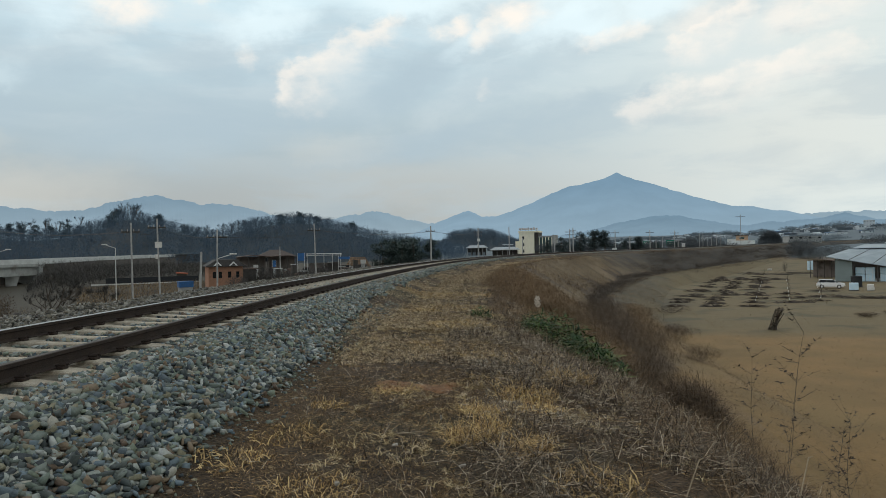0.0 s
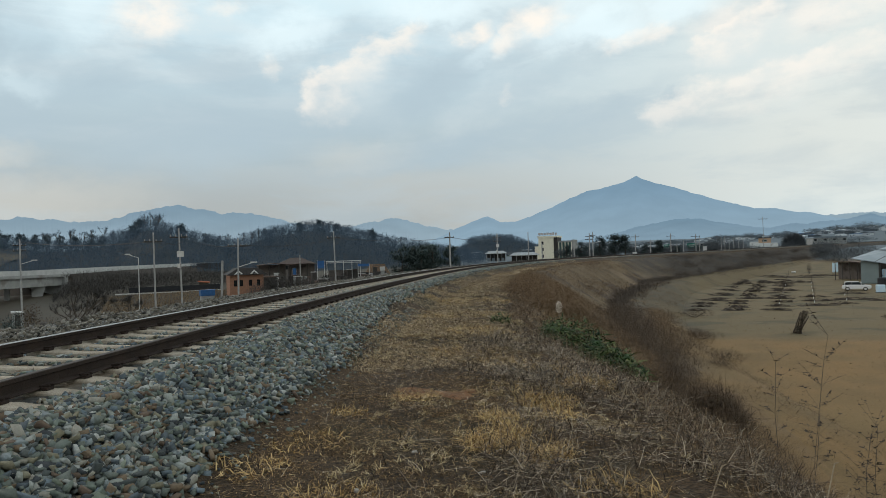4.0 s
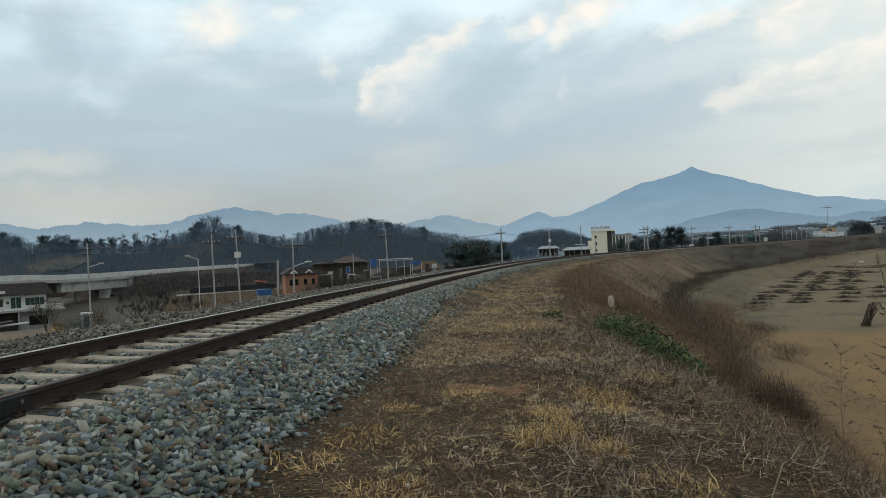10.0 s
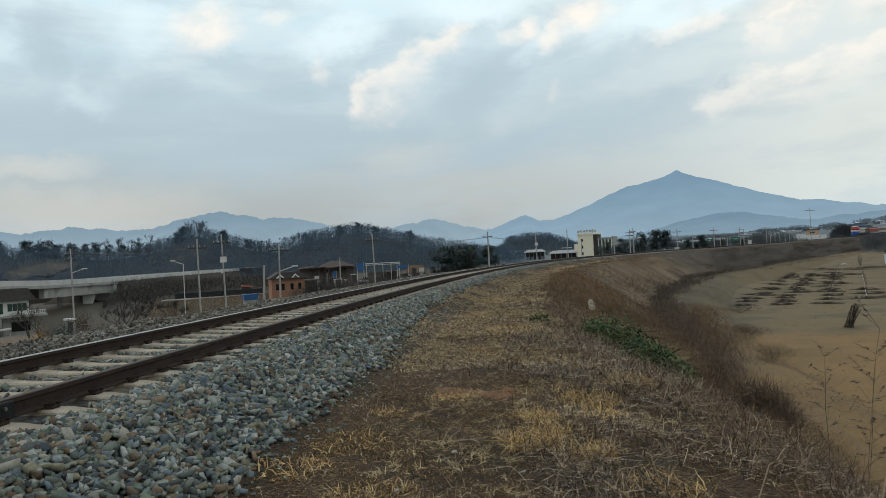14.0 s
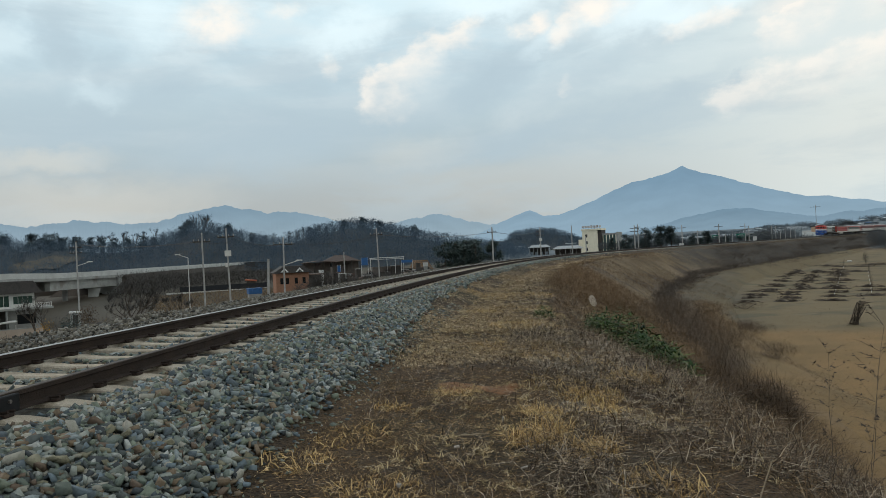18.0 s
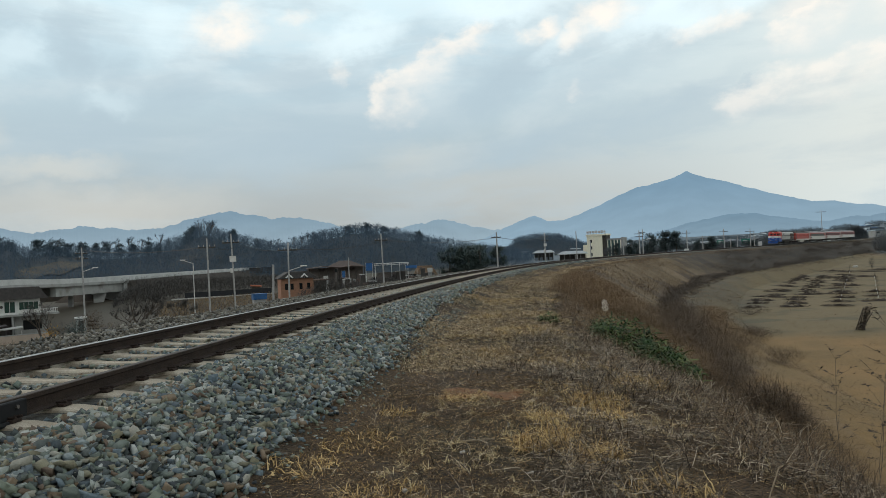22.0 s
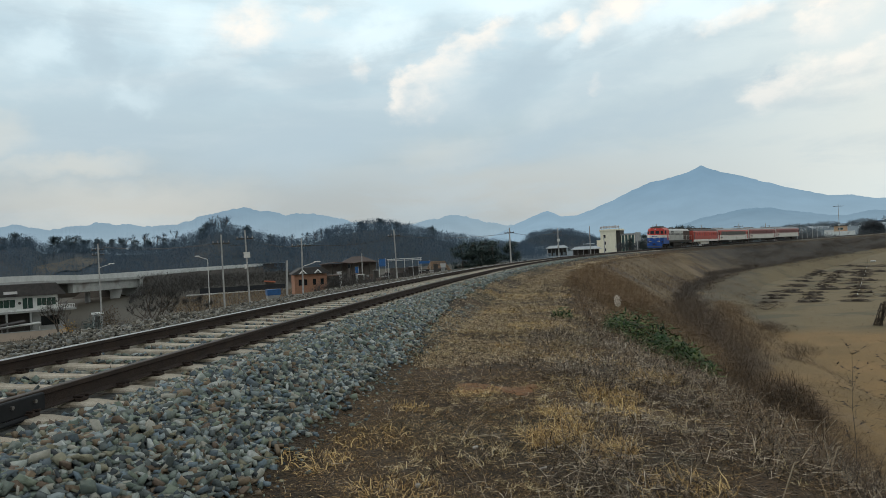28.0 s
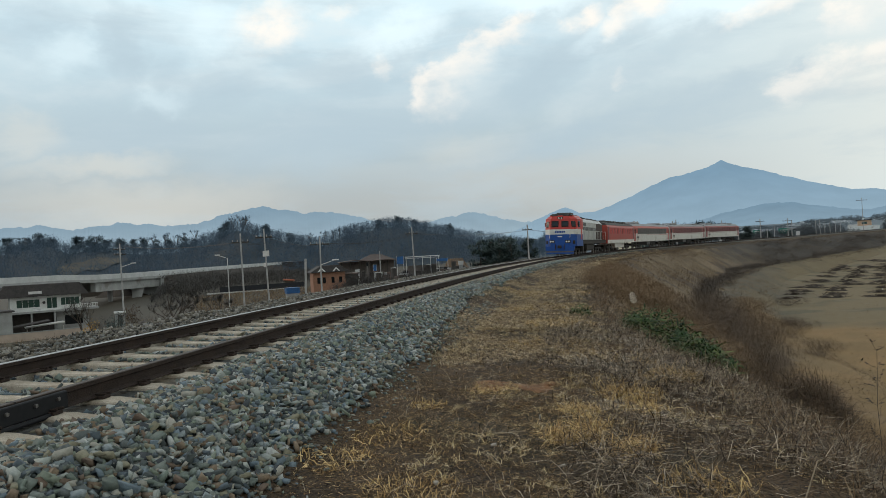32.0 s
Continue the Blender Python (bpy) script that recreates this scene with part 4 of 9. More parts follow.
# ---------------------------------------------------------------- drifting clouds
def cloud_material():
    m = bpy.data.materials.new("cloud_bank")
    m.use_nodes = True
    nt = m.node_tree
    N, L = nt.nodes, nt.links
    N.clear()

    def math_node(op, a, b=None, c=None):
        n = N.new("ShaderNodeMath")
        n.operation = op
        for i, v in enumerate((a, b, c)):
            if v is None:
                continue
            if isinstance(v, (int, float)):
                n.inputs[i].default_value = v
            else:
                L.new(v, n.inputs[i])
        return n.outputs[0]

    def step(x, lo, hi, a=0.0, b=1.0):
        n = N.new("ShaderNodeMapRange")
        n.interpolation_type = "SMOOTHSTEP"
        L.new(x, n.inputs[0])
        n.inputs[1].default_value, n.inputs[2].default_value, n.inputs[3].default_value, n.inputs[4].default_value = lo, hi, a, b
        return n.outputs[0]

    co = N.new("ShaderNodeTexCoord")
    nrm = N.new("ShaderNodeVectorMath")
    nrm.operation = "NORMALIZE"
    L.new(co.outputs["Object"], nrm.inputs[0])
    sep = N.new("ShaderNodeSeparateXYZ")
    L.new(nrm.outputs[0], sep.inputs[0])
    az = math_node("MULTIPLY", math_node("ARCTAN2", sep.outputs[0], sep.outputs[1]), 57.29578)
    el = math_node("MULTIPLY", math_node("ARCSINE", sep.outputs[2]), 57.29578)
    flat = N.new("ShaderNodeCombineXYZ")
    L.new(az, flat.inputs[0])
    L.new(el, flat.inputs[1])

    def fbm(scale, detail, z, rough=0.55):
        mp = N.new("ShaderNodeMapping")
        mp.inputs["Location"].default_value = (0, 0, z)
        mp.inputs["Scale"].default_value = (1.0, 1.5, 1)
        mp.inputs["Rotation"].default_value = (0, 0, radians(-14))
        L.new(flat.outputs[0], mp.inputs[0])
        n = N.new("ShaderNodeTexNoise")
        n.inputs["Scale"].default_value, n.inputs["Detail"].default_value, n.inputs["Roughness"].default_value = scale, detail, rough
        L.new(mp.outputs[0], n.inputs["Vector"])
        return n

    def shifted(rows):
        """The bearing and elevation, stirred by noise: rows of scale, depth and reach in degrees."""
        a, e = az, el
        for scale, z, reach in rows:
            ws = N.new("ShaderNodeSeparateColor")
            L.new(fbm(scale, 7, z, 0.6).outputs["Color"], ws.inputs[0])
            a = math_node("ADD", a, math_node("MULTIPLY", math_node("SUBTRACT", ws.outputs[0], 0.5), reach))
            e = math_node("ADD", e, math_node("MULTIPLY", math_node("SUBTRACT", ws.outputs[1], 0.5), reach * 0.75))
        return a, e

    soft_at = shifted(((0.10, 3.0, 7.0), (0.35, 4.0, 3.0)))
    crisp_at = shifted(((0.22, 6.0, 3.2), (0.75, 7.0, 2.0)))

    def blob(at, a, e, w, h, turn=0.0):
        """1 in the middle of a puff, 0 outside it."""
        dx = math_node("SUBTRACT", at[0], a)
        dy = math_node("SUBTRACT", at[1], e)
        c, s = math.cos(radians(turn)), math.sin(radians(turn))
        px = math_node("DIVIDE", math_node("ADD", math_node("MULTIPLY", dx, c), math_node("MULTIPLY", dy, s)), w)
        py = math_node("DIVIDE", math_node("ADD", math_node("MULTIPLY", dx, -s), math_node("MULTIPLY", dy, c)), h)
        d = math_node("SQRT", math_node("ADD", math_node("MULTIPLY", px, px), math_node("MULTIPLY", py, py)))
        return step(d, 1.7, 0.2)

    def edge(a0, e0, a1, e1, crisp, fade, ends=1.2):
        """A cloud's lit rim along a line: crisp on its upper left, fading over some degrees to its lower right."""
        ln = math.hypot(a1 - a0, e1 - e0)
        c, s = (a1 - a0) / ln, (e1 - e0) / ln
        dx = math_node("SUBTRACT", crisp_at[0], a0)
        dy = math_node("SUBTRACT", crisp_at[1], e0)
        u = math_node("ADD", math_node("MULTIPLY", dx, c), math_node("MULTIPLY", dy, s))
        v = math_node("ADD", math_node("MULTIPLY", dx, -s), math_node("MULTIPLY", dy, c))
        across = math_node("MULTIPLY", step(v, crisp, 0.0), step(v, -fade, 0.0))
        return math_node("MULTIPLY", across, math_node("MULTIPLY", step(u, -ends, 0.3), step(u, ln + ends, ln - 0.3)))

    def gather(made):
        total = None
        for b, k in made:
            b = math_node("MULTIPLY", b, k)
            total = b if total is None else math_node("MAXIMUM", total, b)
        return total

    def puffs(at, rows):
        return gather([(blob(at, *r[:5]), r[5]) for r in rows])

    def mix(fac, a, b):
        n = N.new("ShaderNodeMix")
        n.data_type = "RGBA"
        L.new(fac, n.inputs[0])
        for i, v in ((6, a), (7, b)):
            if isinstance(v, tuple):
                n.inputs[i].default_value = (*v, 1)
            else:
                L.new(v, n.inputs[i])
        return n.outputs[2]

    ramp = N.new("ShaderNodeValToRGB")
    L.new(math_node("DIVIDE", el, 40.0), ramp.inputs[0])
    er = ramp.color_ramp.elements
    er[0].position, er[0].color = 0.0, (0.365, 0.39, 0.385, 1)
    er[1].position, er[1].color = 1.0, (0.60, 0.79, 0.88, 1)
    for p, c in ((0.12, (0.365, 0.405, 0.415, 1)), (0.22, (0.375, 0.465, 0.51, 1)), (0.33, (0.43, 0.55, 0.615, 1)), (0.43, (0.51, 0.655, 0.73, 1)), (0.53, (0.62, 0.79, 0.86, 1))):
        er.new(p).color = c
    col = mix(math_node("MULTIPLY", step(az, -6, 34), 0.95), ramp.outputs[0], (0.645, 0.71, 0.70))
    # the deck: long soft bands that climb to the right
    def band(scale, z):
        mp = N.new("ShaderNodeMapping")
        mp.inputs["Location"].default_value = (0, 0, z)
        mp.inputs["Rotation"].default_value = (0, 0, radians(-16))
        mp.inputs["Scale"].default_value = (0.5, 1.9, 1)
        L.new(flat.outputs[0], mp.inputs[0])
        n = N.new("ShaderNodeTexNoise")
        n.inputs["Scale"].default_value, n.inputs["Detail"].default_value, n.inputs["Roughness"].default_value = scale, 9, 0.58
        n.inputs["Distortion"].default_value = 0.4
        L.new(mp.outputs[0], n.inputs["Vector"])
        return n.outputs[0]

    col = mix(math_node("MULTIPLY", step(band(0.12, 9.0), 0.42, 0.64), math_node("MULTIPLY", step(el, 4, 14), 0.34)), col, (0.66, 0.72, 0.735))
    col = mix(math_node("MULTIPLY", step(band(0.15, 21.0), 0.44, 0.64), 0.42), col, (0.37, 0.475, 0.545))
    col = mix(puffs(soft_at, CLOUD_BLUE), col, (0.72, 0.86, 0.91))
    col = mix(puffs(soft_at, CLOUD_GREY), col, (0.385, 0.49, 0.56))
    col = mix(puffs(soft_at, CLOUD_WARM), col, (0.66, 0.645, 0.58))
    bright = gather([(edge(*r[:6]), r[6]) for r in CLOUD_RIMS] + [(blob(crisp_at, *r[:5]), r[5]) for r in CLOUD_WHITE])
    grain = fbm(0.5, 8, 5.0)
    bright = math_node("MULTIPLY", bright, step(grain.outputs[0], 0.28, 0.62, 0.4, 1.0))
    col = mix(bright, col, (0.88, 0.825, 0.755))
    em = N.new("ShaderNodeEmission")
    L.new(col, em.inputs[0])
    em.inputs[1].default_value = 1.1
    clear = N.new("ShaderNodeBsdfTransparent")
    fade = math_node("MULTIPLY", math_node("MULTIPLY", step(az, -72, -60), step(az, 76, 64)), step(el, 38, 29))
    sh = N.new("ShaderNodeMixShader")
    L.new(fade, sh.inputs[0])
    L.new(clear.outputs[0], sh.inputs[1])
    L.new(em.outputs[0], sh.inputs[2])
    out = N.new("ShaderNodeOutputMaterial")
    L.new(sh.outputs[0], out.inputs[0])
    return m


# lit rims: bearing and elevation of both ends, crisp width, fading width (degrees), strength
CLOUD_RIMS = [(-12.6, 12.2, -11.9, 14.6, 1.0, 3.2, 0.62), (-11.9, 14.5, -7.1, 16.9, 0.9, 2.6, 0.68), (-7.1, 16.9, -3.2, 18.2, 1.0, 2.0, 0.7), (15.6, 10.9, 18.9, 12.1, 1.0, 2.2, 0.5), (18.9, 12.1, 24.8, 13.2, 1.0, 2.8, 0.6), (24.8, 13.2, 31.0, 14.6, 1.0, 3.0, 0.65),
              (19.3, 15.6, 24.0, 18.0, 0.9, 3.0, 0.75), (12.6, 16.2, 17.0, 16.9, 0.7, 1.2, 0.6), (3.2, 17.2, 7.0, 19.2, 0.8, 1.7, 0.65)]
# bearing, elevation, half width, half height (degrees), turn, strength
CLOUD_WHITE = [(-23.8, 18.6, 2.4, 1.5, 15, 0.82), (-15.05, 15.4, 0.8, 0.9, 35, 0.5), (1.4, 17.7, 1.4, 0.6, 12, 0.85), (6.8, 18.6, 1.8, 1.0, 10, 0.88), (3.9, 12.9, 0.5, 0.4, 20, 0.2), (-10.2, 13.2, 1.4, 1.6, 30, 0.45), (-18.6, 19.4, 1.2, 0.6, 0, 0.5), (29.0, 16.8, 4.0, 1.4, 10, 0.6), (24.0, 11.6, 4.5, 0.9, 14, 0.35), (19.6, 11.5, 2.2, 0.9, 15, 0.45), (17.0, 11.0, 1.5, 0.9, 18, 0.35), (24.2, 12.5, 3.0, 1.0, 10, 0.55), (-9.0, 15.0, 2.6, 1.4, 26, 0.4), (21.5, 17.0, 2.6, 1.4, 20, 0.5)]
CLOUD_GREY = [(-40.0, 18.6, 3.2, 1.3, 0, 0.5), (-31.6, 15.0, 1.2, 1.0, 0, 0.4), (-20.0, 10.2, 9.5, 2.6, 6, 0.7), (-33.5, 10.5, 6.0, 2.2, 0, 0.65), (-34.6, 16.0, 1.3, 3.2, 8, 0.6), (-29.5, 13.6, 4.0, 1.6, 10, 0.45), (-2.6, 13.8, 4.6, 1.7, 22, 0.7), (6.5, 14.0, 6.0, 1.5, 18, 0.4), (-2.0, 9.0, 9.0, 1.2, 12, 0.55), (11.0, 10.8, 6.0, 1.0, 16, 0.4), (17.4, 11.5, 0.9, 0.5, 20, 0.5), (-17.5, 14.6, 3.0, 1.4, 20, 0.35)]
CLOUD_BLUE = [(-28.7, 18.2, 2.6, 1.6, 0, 0.55), (-13.2, 18.4, 3.2, 1.4, 18, 0.75), (11.2, 18.2, 4.0, 1.6, 10, 0.8), (-2.6, 20.2, 4.0, 1.0, 5, 0.75), (17.0, 18.6, 2.5, 1.2, 0, 0.7), (-38.2, 15.6, 2.2, 1.4, 0, 0.4), (-32.6, 13.2, 1.6, 1.0, 0, 0.4), (2.5, 15.9, 2.4, 0.6, 16, 0.45)]
CLOUD_WARM = [(-36.5, 7.9, 4.5, 0.9, 4, 0.42), (-33.4, 5.0, 8.6, 1.8, 0, 0.36), (-41.5, 10.2, 2.0, 1.4, 0, 0.35), (-8.5, 8.6, 4.0, 1.4, 0, 0.22), (-3.5, 5.4, 9.3, 2.0, 0, 0.16), (28, 8.0, 9, 3.4, 0, 0.25)]


def build_clouds():
    R = 4850.0
    az = np.radians(np.arange(-76, 81, 2.0))
    el = np.radians(np.arange(-2, 40.1, 2.0))
    A, E = np.meshgrid(az, el, indexing="ij")
    ob = sheet("cloud_backdrop", R * np.cos(E) * np.sin(A), R * np.cos(E) * np.cos(A), R * np.sin(E), cloud_material())
    return tagged(ob, "drifting evening clouds, cream-lit over blue-grey", "sky", kind="structure")


clouds = build_clouds()

# ---------------------------------------------------------------- the train
M_RED = mat("engine_red", (0.50, 0.05, 0.038), rough=0.45, noise_scale=2.5, tint=(0.38, 0.045, 0.036), amount=0.6, stain=(0.30, 0.05, 0.035), stain_scale=1.2, stain_low=0.6)
M_BLUE = mat("engine_blue", (0.012, 0.075, 0.31), rough=0.45, noise_scale=2.5, tint=(0.016, 0.06, 0.22), amount=0.6, stain=(0.03, 0.045, 0.09), stain_scale=1.5, stain_low=0.6)
M_WHITE = mat("train_white", (0.66, 0.66, 0.62), rough=0.5, noise_scale=2.0, tint=(0.50, 0.48, 0.44), amount=0.6, stain=(0.38, 0.34, 0.29), stain_scale=0.9, stain_low=0.6)
M_GREY = mat("hood_grey", (0.46, 0.47, 0.46), rough=0.5, noise_scale=2.0, tint=(0.33, 0.33, 0.32), amount=0.6, stain=(0.22, 0.20, 0.18), stain_scale=0.9, stain_low=0.58)
M_ROOF = mat("sooty_roof", (0.10, 0.095, 0.09), rough=0.8, noise_scale=1.5, tint=(0.05, 0.047, 0.045), amount=0.7)
M_UNDER = mat("underframe_black", (0.022, 0.021, 0.02), rough=0.75, noise_scale=4, tint=(0.05, 0.042, 0.035), amount=0.7)
M_GLASS_DARK = mat("train_glass", (0.012, 0.014, 0.016), rough=0.12, noise_scale=1.0, tint=(0.02, 0.022, 0.024), amount=0.4)
M_MAROON = mat("coach_maroon", (0.155, 0.040, 0.038), rough=0.45, noise_scale=1.5, tint=(0.11, 0.036, 0.036), amount=0.6)
M_COACHRED = mat("coach_red", (0.40, 0.07, 0.05), rough=0.45, noise_scale=1.5, tint=(0.32, 0.065, 0.05), amount=0.6)
M_COACHRED2 = mat("coach_faded_red", (0.25, 0.055, 0.048), rough=0.45, noise_scale=1.5, tint=(0.19, 0.05, 0.046), amount=0.6)
M_COACHROOF = mat("coach_roof", (0.27, 0.28, 0.285), rough=0.6, noise_scale=1.0, tint=(0.17, 0.17, 0.17), amount=0.7)
M_LAMP = mat("headlamp_glass", (0.6, 0.6, 0.58), rough=0.15, glow=(1.0, 0.9, 0.7), glow_power=0.06)
M_GRILLE = mat("hood_grille", (0.12, 0.12, 0.12), rough=0.6, noise_scale=9, tint=(0.06, 0.06, 0.06), amount=0.6)
M_RADIATOR = mat("sooty_radiator", (0.085, 0.062, 0.055), rough=0.8, noise_scale=3, tint=(0.045, 0.036, 0.034), amount=0.7)
M_STEEL = mat("wheel_steel", (0.14, 0.12, 0.11), rough=0.5, metal=0.6, noise_scale=12, tint=(0.08, 0.06, 0.05), amount=0.6)


def bx(name, x0, x1, y0, y1, z0, z1, material, parent, bevel=0.0, label=""):
    return part(name, box(x0, x1, y0, y1, z0, z1, bevel), material, parent, label)


def wheelset(parent, y, r=0.46):
    bm = bmesh.new()
    for sx in (-1, 1):
        tube((sx * 0.68, 0, 0), (sx * 0.80, 0, 0), r, n=20, bm=bm)
        tube((sx * 0.655, 0, 0), (sx * 0.685, 0, 0), r + 0.028, n=20, bm=bm)
    tube((-0.7, 0, 0), (0.7, 0, 0), 0.085, n=10, bm=bm)
    p = part("wheelset", bm, M_STEEL, parent)
    p.location = (0, y, r)
    return p


def bogie(parent, y, axles, half, r=0.46):
    """A side frame with springs on each side, carrying its wheelsets."""
    bm = bmesh.new()
    for sx in (-1, 1):
        x0, x1 = sorted((sx * 0.92, sx * 1.08))
        box(x0, x1, -half, half, r + 0.02, r + 0.22, 0.03, bm=bm)
        for a in axles:
            box(x0 - 0.02, x1 + 0.02, a - 0.16, a + 0.16, r - 0.16, r + 0.16, 0.03, bm=bm)
        for a in np.linspace(-half * 0.5, half * 0.5, len(axles)):
            tube((sx * 1.03, a, r + 0.2), (sx * 1.03, a, r + 0.46), 0.11, n=8, bm=bm)
    box(-1.0, 1.0, -0.25, 0.25, r + 0.05, r + 0.35, 0.03, bm=bm)
    b = part("bogie", bm, M_UNDER, parent)
    b.location = (0, y, 0)
    for a in axles:
        wheelset(b, a, r)
    return b


def locomotive():
    t = thing("locomotive", "red, white and blue diesel locomotive with a grey hood", "locomotive")
    L = 20.2
    f, b = L / 2, -L / 2
    bx("underframe", -1.42, 1.42, b, f - 0.25, 1.18, 1.52, M_UNDER, t, 0.04)
    # the cab at the front: a wide box with bevelled corners, in three bands of paint
    def cab_band(name, z0, z1, m, lean0, lean1, y_back):
        bm = bmesh.new()
        rows = []
        for z, k in ((z0, lean0), (z1, lean1)):
            y = f - k
            rows.append([bm.verts.new(p) for p in ((-1.55, y_back, z), (-1.55, y - 0.55, z), (-0.95, y, z), (0.95, y, z), (1.55, y - 0.55, z), (1.55, y_back, z))])
        a, c = rows
        for i in range(6):
            bm.faces.new((a[i], a[(i + 1) % 6], c[(i + 1) % 6], c[i]))
        bm.faces.new(a)
        bm.faces.new(c[::-1])
        bmesh.ops.recalc_face_normals(bm, faces=bm.faces[:])
        return part(name, bm, m, t)
    cab_band("nose", 0.95, 2.12, M_BLUE, 0.0, 0.0, f - 3.9)
    cab_band("nose_band", 2.12, 2.62, M_WHITE, 0.0, 0.03, f - 3.9)
    cab = cab_band("cab", 2.62, 3.62, M_RED, 0.03, 0.25, f - 3.9)
    bm = bmesh.new()
    rows = []
    for z, y, half in ((3.62, f - 0.25, 1.55), (3.98, f - 0.42, 1.12)):
        rows.append([bm.verts.new(p) for p in ((-half, f - 3.9, z), (-half, y - 0.5, z), (-half * 0.62, y, z), (half * 0.62, y, z), (half, y - 0.5, z), (half, f - 3.9, z))])
    for i in range(6):
        bm.faces.new((rows[0][i], rows[0][(i + 1) % 6], rows[1][(i + 1) % 6], rows[1][i]))
    bm.faces.new(rows[1][::-1])
    bmesh.ops.recalc_face_normals(bm, faces=bm.faces[:])
    part("cab_brow", bm, M_RED, t)
    bm = slab([(-1.12, 3.985), (-0.85, 4.10), (0.85, 4.10), (1.12, 3.985)], f - 3.9, f - 0.5)
    part("cab_roof", bm, M_ROOF, t)
    for x0, x1 in ((-0.80, -0.17), (0.17, 0.80)):
        w = bx("windscreen", x0, x1, -0.025, 0.025, -0.26, 0.26, M_GLASS_DARK, cab, 0.03)
        w.matrix_basis = pose(0, f - 0.125, 3.14, 12)
        bx("window_frame", x0 - 0.04, x1 + 0.04, -0.035, -0.005, -0.30, 0.30, M_UNDER, w, 0.03)
    for sx in (-1, 1):
        w = bx("corner_window", -0.24, 0.24, -0.025, 0.025, -0.29, 0.29, M_GLASS_DARK, cab, 0.03)
        w.matrix_basis = pose(sx * 1.27, f - 0.40, 3.12, 10, 0, -sx * 42)
        w = bx("side_window", sx * 1.54, sx * 1.575, f - 2.1, f - 1.15, 2.84, 3.45, M_GLASS_DARK, cab, 0.02) if sx > 0 else bx("side_window", -1.575, -1.54, f - 2.1, f - 1.15, 2.84, 3.45, M_GLASS_DARK, cab, 0.02)
        w = bx("cab_door", min(sx * 1.55, sx * 1.57), max(sx * 1.55, sx * 1.57), f - 3.4, f - 2.7, 1.6, 3.4, M_RED, cab, 0.01)
        bx("lamp_box", sx * 0.78 - 0.26, sx * 0.78 + 0.26, f - 0.03, f + 0.05, 1.28, 1.56, M_UNDER, t, 0.04)
        for k in (-0.12, 0.12):
            part("headlamp", tube((sx * 0.78 + k, f + 0.03, 1.42), (sx * 0.78 + k, f + 0.08, 1.42), 0.085, n=14), M_LAMP, t, "round pale headlamp")
        part("buffer_beam_hose", tube((sx * 0.45, f + 0.02, 1.15), (sx * 0.42, f + 0.16, 0.62), 0.03, n=6), M_UNDER, t)
        part("handrail", tube((sx * 1.0, f + 0.06, 1.75), (sx * 1.0, f + 0.06, 2.5), 0.02, n=6), M_WHITE, t)
        part("mirror", box(sx * 1.66 - 0.06, sx * 1.66 + 0.06, f - 1.1, f - 1.04, 2.9, 3.3, 0.01), M_UNDER, t)
    # bars where the maker's letters stand, on the white band
    bm = bmesh.new()
    for k in range(6):
        box(-0.50 + k * 0.17, -0.37 + k * 0.17, f - 0.02, f + 0.012, 2.28, 2.44, bm=bm)
    part("letter_bar", bm, M_BLUE, t, "plain dark bars in place of lettering")
    bx("number_bar", -0.22, 0.22, f - 0.02, f + 0.012, 1.86, 1.96, M_WHITE, t)
    bx("roof_lamp", -0.28, 0.28, f - 0.42, f - 0.26, 3.62, 3.82, M_UNDER, t, 0.03)
    for k in (-0.13, 0.13):
        part("headlamp", tube((k, f - 0.27, 3.72), (k, f - 0.22, 3.72), 0.075, n=12), M_LAMP, t)
    for sx in (-1, 1):
        bx("number_box", sx * 0.55 - 0.3, sx * 0.55 + 0.3, f - 0.75, f - 0.38, 3.9, 4.14, M_ROOF, t, 0.04)
    for k in (-0.55, 0.0, 0.5):
        part("horn", tube((k, f - 1.5, 4.08), (k, f - 1.0, 4.12), 0.035, 0.09, n=10), M_ROOF, t)
    bx("roof_cooler", -0.7, 0.7, f - 3.4, f - 2.0, 4.08, 4.3, M_ROOF, t, 0.05)
    part("plough", slab([(-1.45, 0.95), (1.45, 0.95), (1.3, 0.22), (-1.3, 0.22)], f - 0.12, f + 0.05), M_BLUE, t)
    part("plough_stripe", slab([(-1.4, 0.50), (1.4, 0.50), (1.35, 0.36), (-1.35, 0.36)], f + 0.052, f + 0.06), M_GRILLE, t)
    bx("coupler", -0.16, 0.16, f, f + 0.45, 0.78, 1.05, M_UNDER, t, 0.03)
    # long hood
    h0, h1 = b + 0.9, f - 3.9
    part("long_hood", slab([(-1.12, 1.52), (-1.12, 3.45), (-0.72, 3.82), (0.72, 3.82), (1.12, 3.45), (1.12, 1.52)], h0, h1), M_GREY, t)
    for sx in (-1, 1):
        xs = sorted((sx * 1.12, sx * 1.15))
        y = h1 - 0.5
        while y > h0 + 5.6:
            bx("hood_door", xs[0], xs[1], y - 0.78, y - 0.06, 1.62, 3.02, M_GREY, t, 0.01)
            bx("door_vent", sorted((sx * 1.15, sx * 1.165))[0], sorted((sx * 1.15, sx * 1.165))[1], y - 0.68, y - 0.16, 2.5, 2.92, M_GRILLE, t)
            y -= 0.84
        bx("radiator_grille", xs[0], xs[1] , h0 + 0.1, h0 + 4.6, 1.6, 3.42, M_RADIATOR, t, 0.01)
        bx("dynamic_grille", xs[0], xs[1], h1 - 4.3, h1 - 2.6, 3.06, 3.40, M_GRILLE, t, 0.01)
